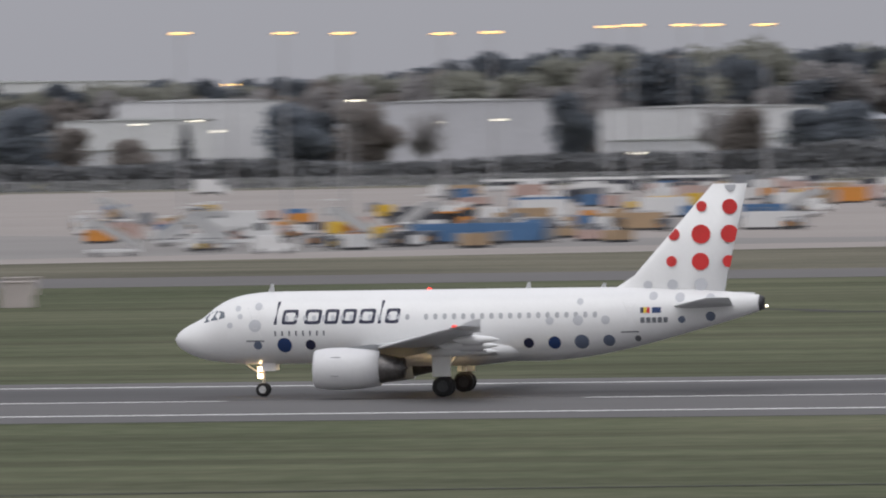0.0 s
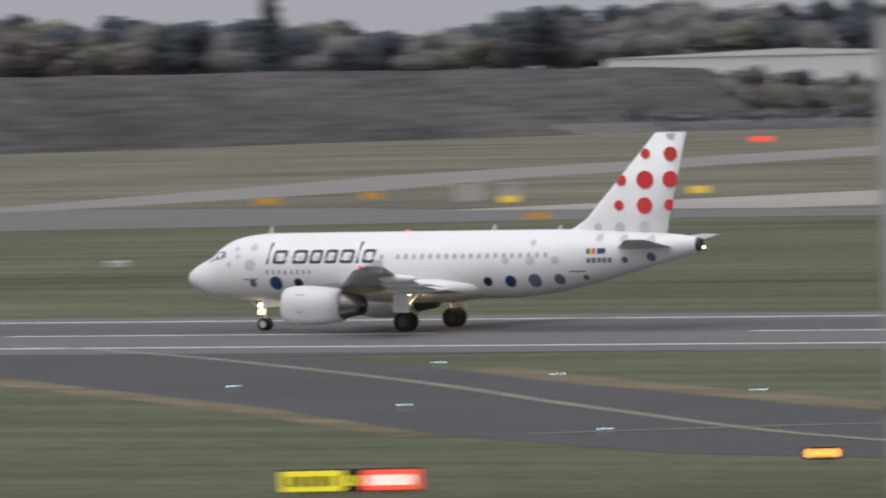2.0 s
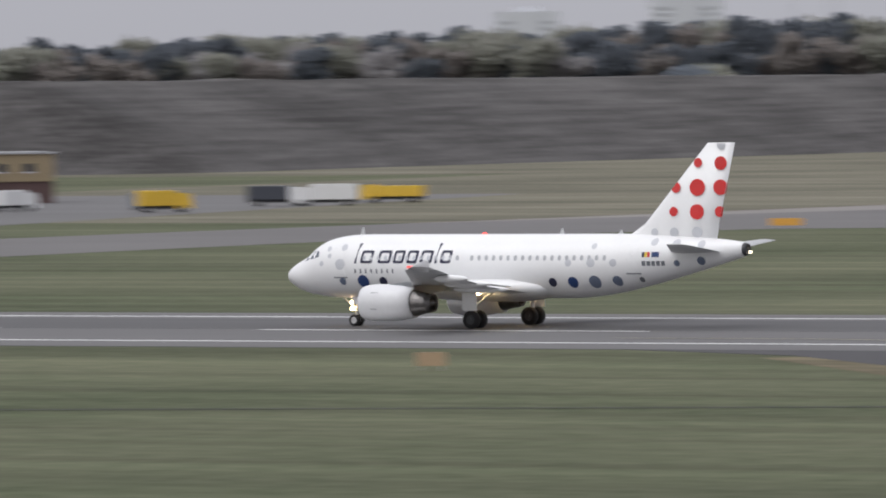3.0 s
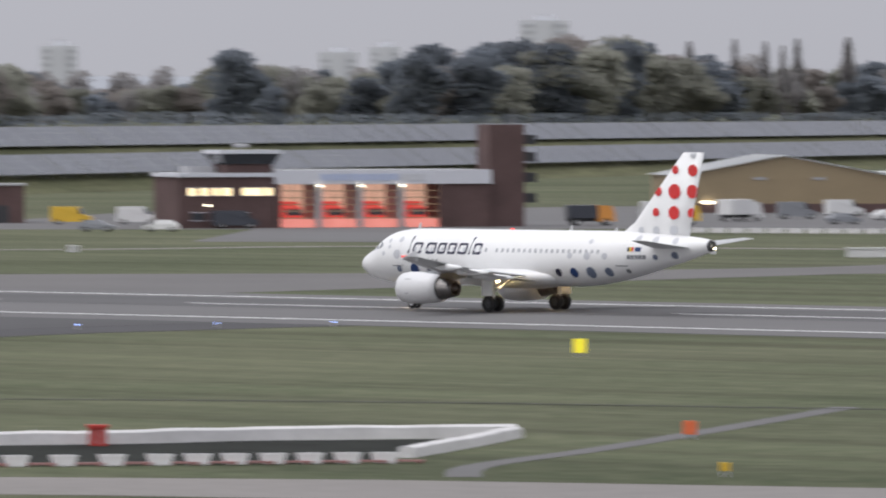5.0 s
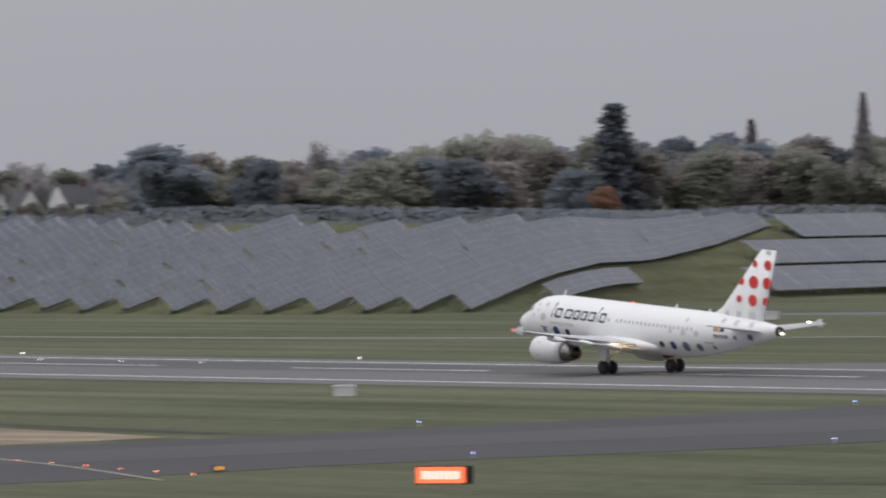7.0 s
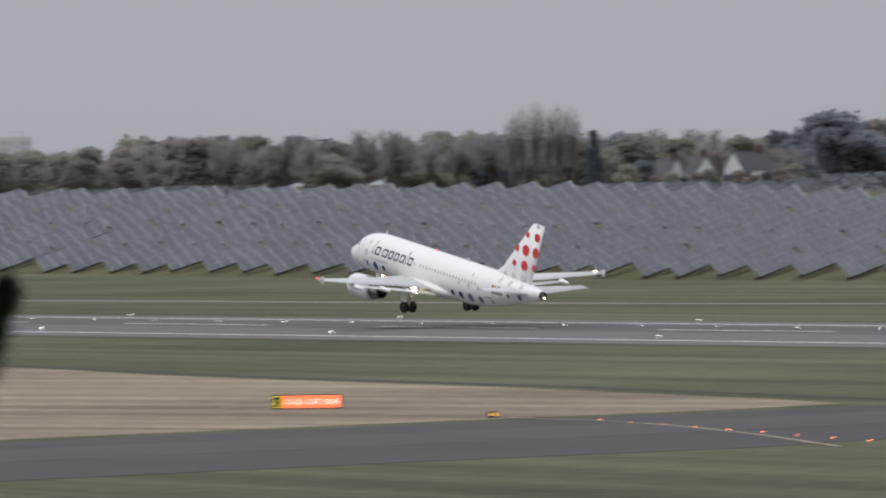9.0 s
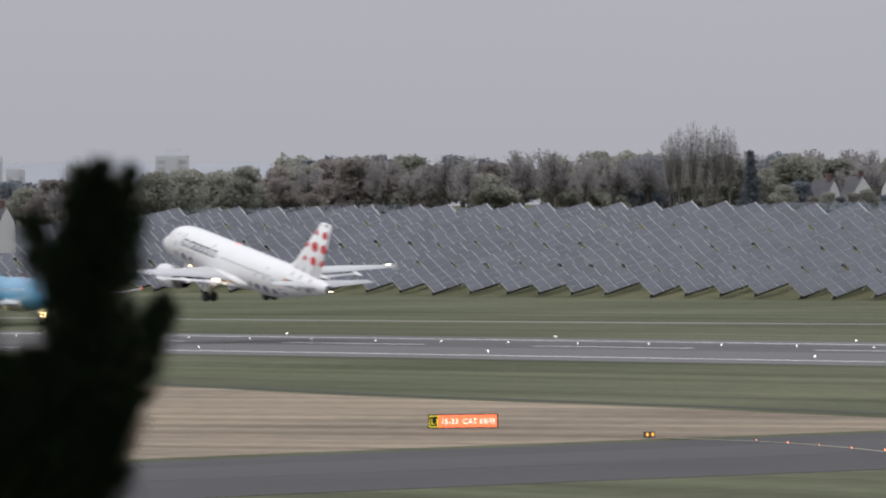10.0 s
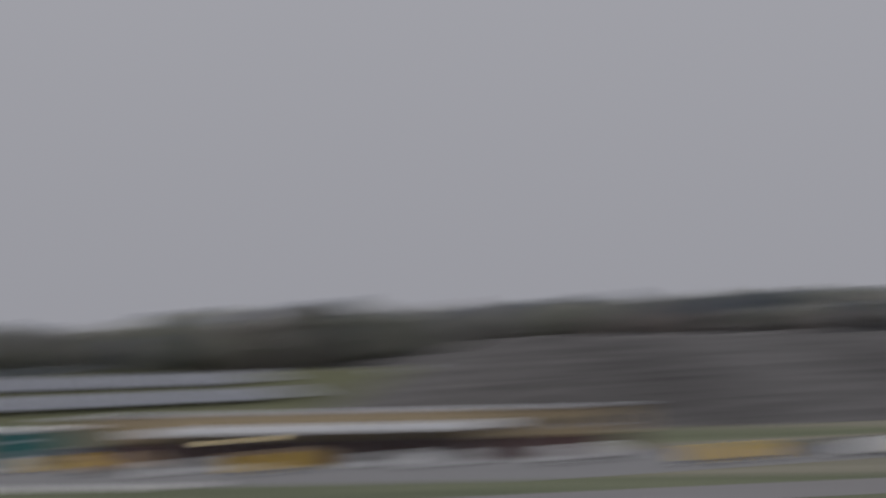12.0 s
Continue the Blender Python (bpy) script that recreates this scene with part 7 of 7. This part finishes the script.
for x, y in ((-142.5, 353), (-124.8, 334.2), (-106.1, 312.7), (-118, 297.4), (-155.6, 368.7), (-154.8, 340.8), (-136.8, 320)):
    small_light("taxiway_light", x, y, M_CYANLIGHT, 0.055, "small cyan-blue taxiway edge light")
for x, y in ((-361.8, 362.4), (-358.4, 371.6), (-353.6, 380.3), (-349.7, 387.8), (-344.4, 311.2), (-405.9, 368.8), (-394.8, 319.5), (-343.3, 281.8)):
    small_light("taxiway_light", x, y, M_BLUELIGHT, 0.055, "small violet-blue taxiway edge light")
for k in range(7):
    small_light("stop_bar_light", -97.4 + k * 1.85, 278.0 + k * 1.45, M_REDLIGHT, 0.07, "red stop bar light set in the taxiway", 0.02)
for k in range(9):
    small_light("stop_bar_light", -380 + k * 5.5, 268.5 - k * 1.6, M_REDLIGHT, 0.04, "red stop bar light set in the taxiway", 0.02)
for k in range(7):
    small_light("runway_edge_light", -562 - k * 54, RY1 + 3.2, M_WHITELIGHT, 0.075, "small white runway edge light")
    small_light("runway_edge_light", -560 - k * 54, RY0 + 2.6, M_WHITELIGHT, 0.075, "small white runway edge light")
for k in range(16):
    small_light("runway_centre_light", -572 - k * 12.9, 436.5, M_WHITELIGHT, 0.055, "small white runway centreline light", 0.05)


def guard_light(x, y, rz, mat, label, size=1.0):
    t = thing("guard_light", pose(x, y, 0, 0, 0, rz) @ Matrix.Scale(size, 4), label, "light", "runway guard lights")
    part("housing", boxes((-0.62, 0.62, -0.1, 0.12, 0.12, 0.66), bevel=0.03), M_VEHDARK, t, "black lamp housing")
    for s in (-0.34, 0.34):
        lamp = part("lamp", lathe(bmesh.new(), ((0, 0.01), (0, 0.16), (0.06, 0.19)), 16, (0, 0, 0)), mat, t, "glowing amber lamp")
        lamp.matrix_basis = pose(s, -0.13, 0.39, 0, 0, 90)
        part("leg", tube(bmesh.new(), (s, 0, 0), (s, 0, 0.14), 0.04, n=8), M_POST, t)
    return t


guard_light(-87.2, 294.8, 16, M_AMBERLIGHT, "twin amber runway guard light glowing")
guard_light(-100.8, 276.8, 20, M_AMBERLIGHT, "twin amber runway guard light glowing")
guard_light(-389.1, 266.8, 100, M_AMBERDIM, "small twin amber runway guard light glowing", 0.7)
guard_light(-337.2, 258.4, 105, M_AMBERDIM, "small twin amber runway guard light glowing", 0.7)

# dark drain slots across the grass
M_SLOT = material("dark_drain", (0.035, 0.035, 0.03), 0.9, var=0.2)
ribbon("drain_slot", smooth_line([(-300, 265), (-262, 288), (-235, 298), (-200, 310), (-160, 322)]), 0.9, 0.02, M_SLOT, "dark narrow drain slot in the grass", "drain")
ribbon("drain_slot", smooth_line([(-118, 640), (-73.4, 617.5), (-62, 604.8), (-10, 590)]), 2.5, 0.02, M_SLOT, "dark ditch in the grass", "drain")
ribbon("drain_slot", smooth_line([(-90, 309), (-40, 315), (40, 315)]), 0.8, 0.02, M_SLOT, "dark narrow drain slot in the grass", "drain")
ribbon("drain_slot", smooth_line([(-395, 303), (-440, 309.5), (-495, 315.5), (-540, 324), (-640, 338)]), 1.6, 0.02, M_SLOT, "dark mown edge beside the dry grass", "drain")


# ---- apron floodlight masts ----
def mast(x, y, z, lamps, mat, label, r=0.28):
    t = thing("floodlight_mast", pose(x, y, 0), label, "street lamp", "floodlight masts")
    part("pole", tube(bmesh.new(), (0, 0, 0), (0, 0, z), r, r * 0.5, 10), M_POST, t)
    part("crossbar", boxes((-2.2, 2.2, -0.2, 0.2, z - 0.1, z + 0.15)), M_POST, t)
    for k in range(lamps):
        xx = -1.0 + 2.0 * k / max(1, lamps - 1)
        part("lamp_head", boxes((xx - 0.5, xx + 0.5, -0.5, 0.3, z + 0.1, z + 0.45), bevel=0.05), mat, t, "glowing floodlight head")
    return t


for k, (x, y, z) in enumerate(((-289.4, 1472, 34.8), (-269.3, 1475.6, 34.5), (-258, 1477.7, 34.3), (-238.6, 1481, 33.9), (-229, 1482.4, 34.0), (-206.4, 1485.7, 34.7), (-201.4, 1486.4, 34.9),
                                (-191.7, 1487.7, 34.8), (-186, 1488.4, 34.7), (-175.7, 1489.7, 34.6))):
    mast(x, y, z, 3 if k != 5 else 2, M_AMBERLAMP, "tall apron floodlight mast with glowing amber lamps")
mast(-372.8, 1965, 27.8, 2, M_AMBERLAMP, "tall floodlight mast with glowing amber lamps")
mast(-341, 1970.7, 23.1, 2, M_FLOODLAMP, "tall floodlight mast with glowing white lamps")
for az, el, r in ((10.85, 0.02, 2480), (11.45, 0.08, 2480), (11.02, 0.10, 2480), (9.2, 0.06, 2400), (8.73, 0.07, 2400), (7.7, -0.2, 2100), (19.0, -0.02, 2140), (19.1, -0.02, 2140), (19.2, -0.02, 2140),
                  (18.7, -0.02, 2140), (17.06, 0.01, 2140), (17.2, -0.06, 2140), (17.33, -0.07, 2140), (17.8, -0.14, 2120), (15.7, -0.04, 2150), (15.5, -0.04, 2150), (15.9, -0.05, 2300), (15.55, -0.05, 2300)):
    p = spot(az, r)
    mast(p.x, p.y, max(4.0, 15 + r * math.tan(radians(el))), 2, M_FLOODLAMP, "distant lamp post with glowing white lamps", 0.15)
for az, el in ((27.2, 0.80), (26.95, 0.81), (26.85, 0.81)):
    p = spot(az, 3600)
    mast(p.x, p.y, 15 + 3600 * math.tan(radians(el)), 2, M_NAVRED, "far mast with red obstruction lights", 0.3)


# ---- perimeter fence ----
def fence():
    t = thing("perimeter_fence", pose(0, 0, 0), "grey mesh perimeter fence on posts", "fence")
    n = 150
    wires = bmesh.new()
    for k in range(n):
        a, b = spot(4 + 18.5 * k / n, 2080), spot(4 + 18.5 * (k + 1) / n, 2080)
        part("post", tube(bmesh.new(), (a.x, a.y, 0), (a.x, a.y, 3.2), 0.12, n=6), M_POST, t)
        for j in range(8):
            tube(wires, (a.x, a.y, 0.3 + j * 0.38), (b.x, b.y, 0.3 + j * 0.38), 0.05, n=3)
    tagged(part("wire_mesh", wires, M_POST, t), kind="stuff")
    return t


fence()

# ---- the second airliner, waiting beyond ----
waiting = airliner("waiting_airliner", pose(-839, 479, 0.03, 0, 0, 165), "blue and white twin-jet airliner waiting with lights on", "sky")


# ---- near lamp column ----
col = thing("lamp_column", pose(-19.6, 56.75, 0, 0, -1.6, 18), "tall tapering grey steel lamp column", "street lamp")
part("shaft", tube(bmesh.new(), (0, 0, 0), (0, 0, 12.38), 0.16, 0.125, 20), M_POST, col)
part("upper_shaft", tube(bmesh.new(), (0, 0, 12.38), (0, 0, 15.5), 0.108, 0.085, 20), M_POST, col)
part("joint_collar", tube(bmesh.new(), (0, 0, 12.33), (0, 0, 12.40), 0.13, 0.128, 20), M_DARKMETAL, col, "dark joint collar")
part("top_shaft", tube(bmesh.new(), (0, 0, 15.5), (0, 0, 18), 0.08, 0.06, 16), M_CLAD_GREY, col)
part("top_collar", tube(bmesh.new(), (0, 0, 15.46), (0, 0, 15.54), 0.092, 0.09, 16), M_DARKMETAL, col, "dark joint collar")
part("base_plate", boxes((-0.35, 0.35, -0.35, 0.35, 0, 0.06)), M_DARKMETAL, col)

# ---- near pines, their tops reaching up into view ----
M_NEEDLE = material("pine_needles", (0.011, 0.017, 0.008), 0.8, var=0.4, scale=3, detail_scale=20)

M_NEEDLE.node_tree.nodes["Principled BSDF"].inputs["Specular IOR Level"].default_value = 0.08
M_PINEBARK = material("dark_pine_bark", (0.025, 0.02, 0.016), 0.9, var=0.3, scale=3, detail_scale=20)


def pine(x, y, shoots, label, seed, full=1.25):
    """A pine whose upper shoots carry dense needles; shoots as (base, tip, radius)."""
    rng = random.Random(seed)
    t = thing("pine_tree", pose(x, y, 0), label, "tree")
    zt = max(s[0][2] for s in shoots)
    wood = tube(bmesh.new(), (0, 0, 0), (0, 0, zt - 0.6), 0.10, 0.04, 10)
    o = Vector((x, y, 0))
    for k, (a, b, r) in enumerate(shoots):
        a, b = Vector(a) - o, Vector(b) - o
        tube(wood, (0, 0, max(0.5, a.z - 1.2)), tuple(a), 0.05, 0.03, 6)
        tube(wood, tuple(a), tuple(b), 0.03, 0.008, 6)
        r *= full
        ax = (b - a).normalized()
        e = ax.orthogonal().normalized()
        g = ax.cross(e)
        verts, faces = [], []
        n = int(1000 * (b - a).length * max(0.6, r / 0.15))
        for _ in range(n):
            f = rng.random()
            ang = rng.uniform(0, 6.283)
            rr = r * (1.0 - 0.75 * f ** 3)
            out = e * math.cos(ang) + g * math.sin(ang)
            s = a.lerp(b, f) + out * rr * rng.uniform(0, 0.55)
            tip = s + (out * rng.uniform(0.4, 1.0) + ax * rng.uniform(0.5, 1.1)).normalized() * rr * rng.uniform(0.5, 0.9)
            w = (tip - s).cross(Vector((rng.gauss(0, 1), rng.gauss(0, 1), rng.gauss(0, 1)))).normalized() * 0.008
            i = len(verts)
            verts += [s - w, s + w, tip + w * 0.3, tip - w * 0.3]
            faces.append((i, i + 1, i + 2, i + 3))
        part("needle_shoot", mesh_from("needle_shoot", verts, faces, M_NEEDLE), None, t)
    part("trunk", wood, M_PINEBARK, t)
    return t


pine(-32.3, 44.8, [((-32.83, 44.12, 11.93), (-32.81, 44.14, 13.28), 0.24), ((-32.54, 44.34, 11.93), (-32.57, 44.32, 13.16), 0.24), ((-32.24, 44.56, 11.93), (-32.24, 44.56, 12.99), 0.24), ((-31.88, 44.82, 11.93), (-31.92, 44.79, 13.44), 0.27), ((-31.61, 45.01, 11.92), (-31.60, 45.01, 13.48), 0.27), ((-31.33, 45.21, 11.92), (-31.32, 45.21, 13.27), 0.22), ((-33.16, 43.88, 11.93), (-33.15, 43.89, 12.53), 0.18), ((-32.41, 44.44, 12.17), (-32.40, 44.44, 12.75), 0.29), ((-31.74, 44.92, 12.50), (-31.76, 44.91, 13.23), 0.27), ((-31.08, 45.38, 11.92), (-31.04, 45.41, 12.98), 0.29)],
     "dark green pine top near the viewer", 3, 1.4)
pine(-34.62, 20.03, [((-34.60, 20.08, 14.08), (-34.52, 20.21, 15.22), 0.22), ((-34.62, 20.03, 14.44), (-34.71, 19.87, 14.96), 0.13), ((-34.54, 20.18, 13.73), (-34.35, 20.49, 14.52), 0.16), ((-34.87, 19.59, 13.97), (-34.88, 19.59, 14.85), 0.18), ((-34.72, 19.86, 13.38), (-34.68, 19.93, 14.21), 0.36), ((-34.58, 20.11, 14.56), (-34.58, 20.11, 15.21), 0.13), ((-34.48, 20.28, 14.56), (-34.44, 20.34, 15.21), 0.13), ((-34.56, 20.15, 13.37), (-34.57, 20.13, 14.08), 0.24), ((-34.51, 20.03, 13.85), (-34.356, 20.29, 14.5), 0.11), ((-34.443, 20.142, 13.94), (-34.235, 20.49, 14.46), 0.10), ((-34.63, 19.82, 13.47), (-34.49, 20.06, 14.17), 0.27), ((-34.73, 19.64, 13.47), (-34.71, 19.67, 14.21), 0.27), ((-34.60, 19.87, 13.2), (-34.42, 20.18, 13.85), 0.16)],
     "dark green pine top near the viewer", 4)


def motions():
    """The take-off run, the rotation and the climb."""
    rows = ((0, -68.38, 0, 0), (0.5, -96.21, 0, 0), (1, -122.52, 0, 0), (1.5, -151.54, 0, 0), (2, -180.6, 0, 0), (2.5, -210.35, 0, 0), (3, -240.47, 0, 0),
            (3.5, -271.1, 0, 0), (4, -302.2, 0, 0), (4.5, -333.74, 0, 0), (5, -365.61, 0, 0), (5.5, -398.15, 0, 0.1), (6, -430.88, 0, 1.03), (6.5, -463.89, 0, 2.39),
            (7, -497.0, 0.02, 4.1), (7.5, -530.35, 0.1, 5.9), (8, -563.88, 0.3, 7.7))
    later = ((8.5, -597.57, 0.75, 9.31), (9, -631.63, 1.54, 10.61), (9.5, -665.84, 2.8, 11.3), (10, -700.04, 4.41, 11.9), (10.5, -733.89, 6.97, 12.0), (11, -767.6, 10.2, 12.0),
             (11.5, -801.2, 13.8, 12.0), (12, -834.6, 17.6, 12.0))
    walk(plane, [(t, pose(x, PLANE_Y, 0.05 + z, 0, a, 0)) for t, x, z, a in rows + later])


motions()
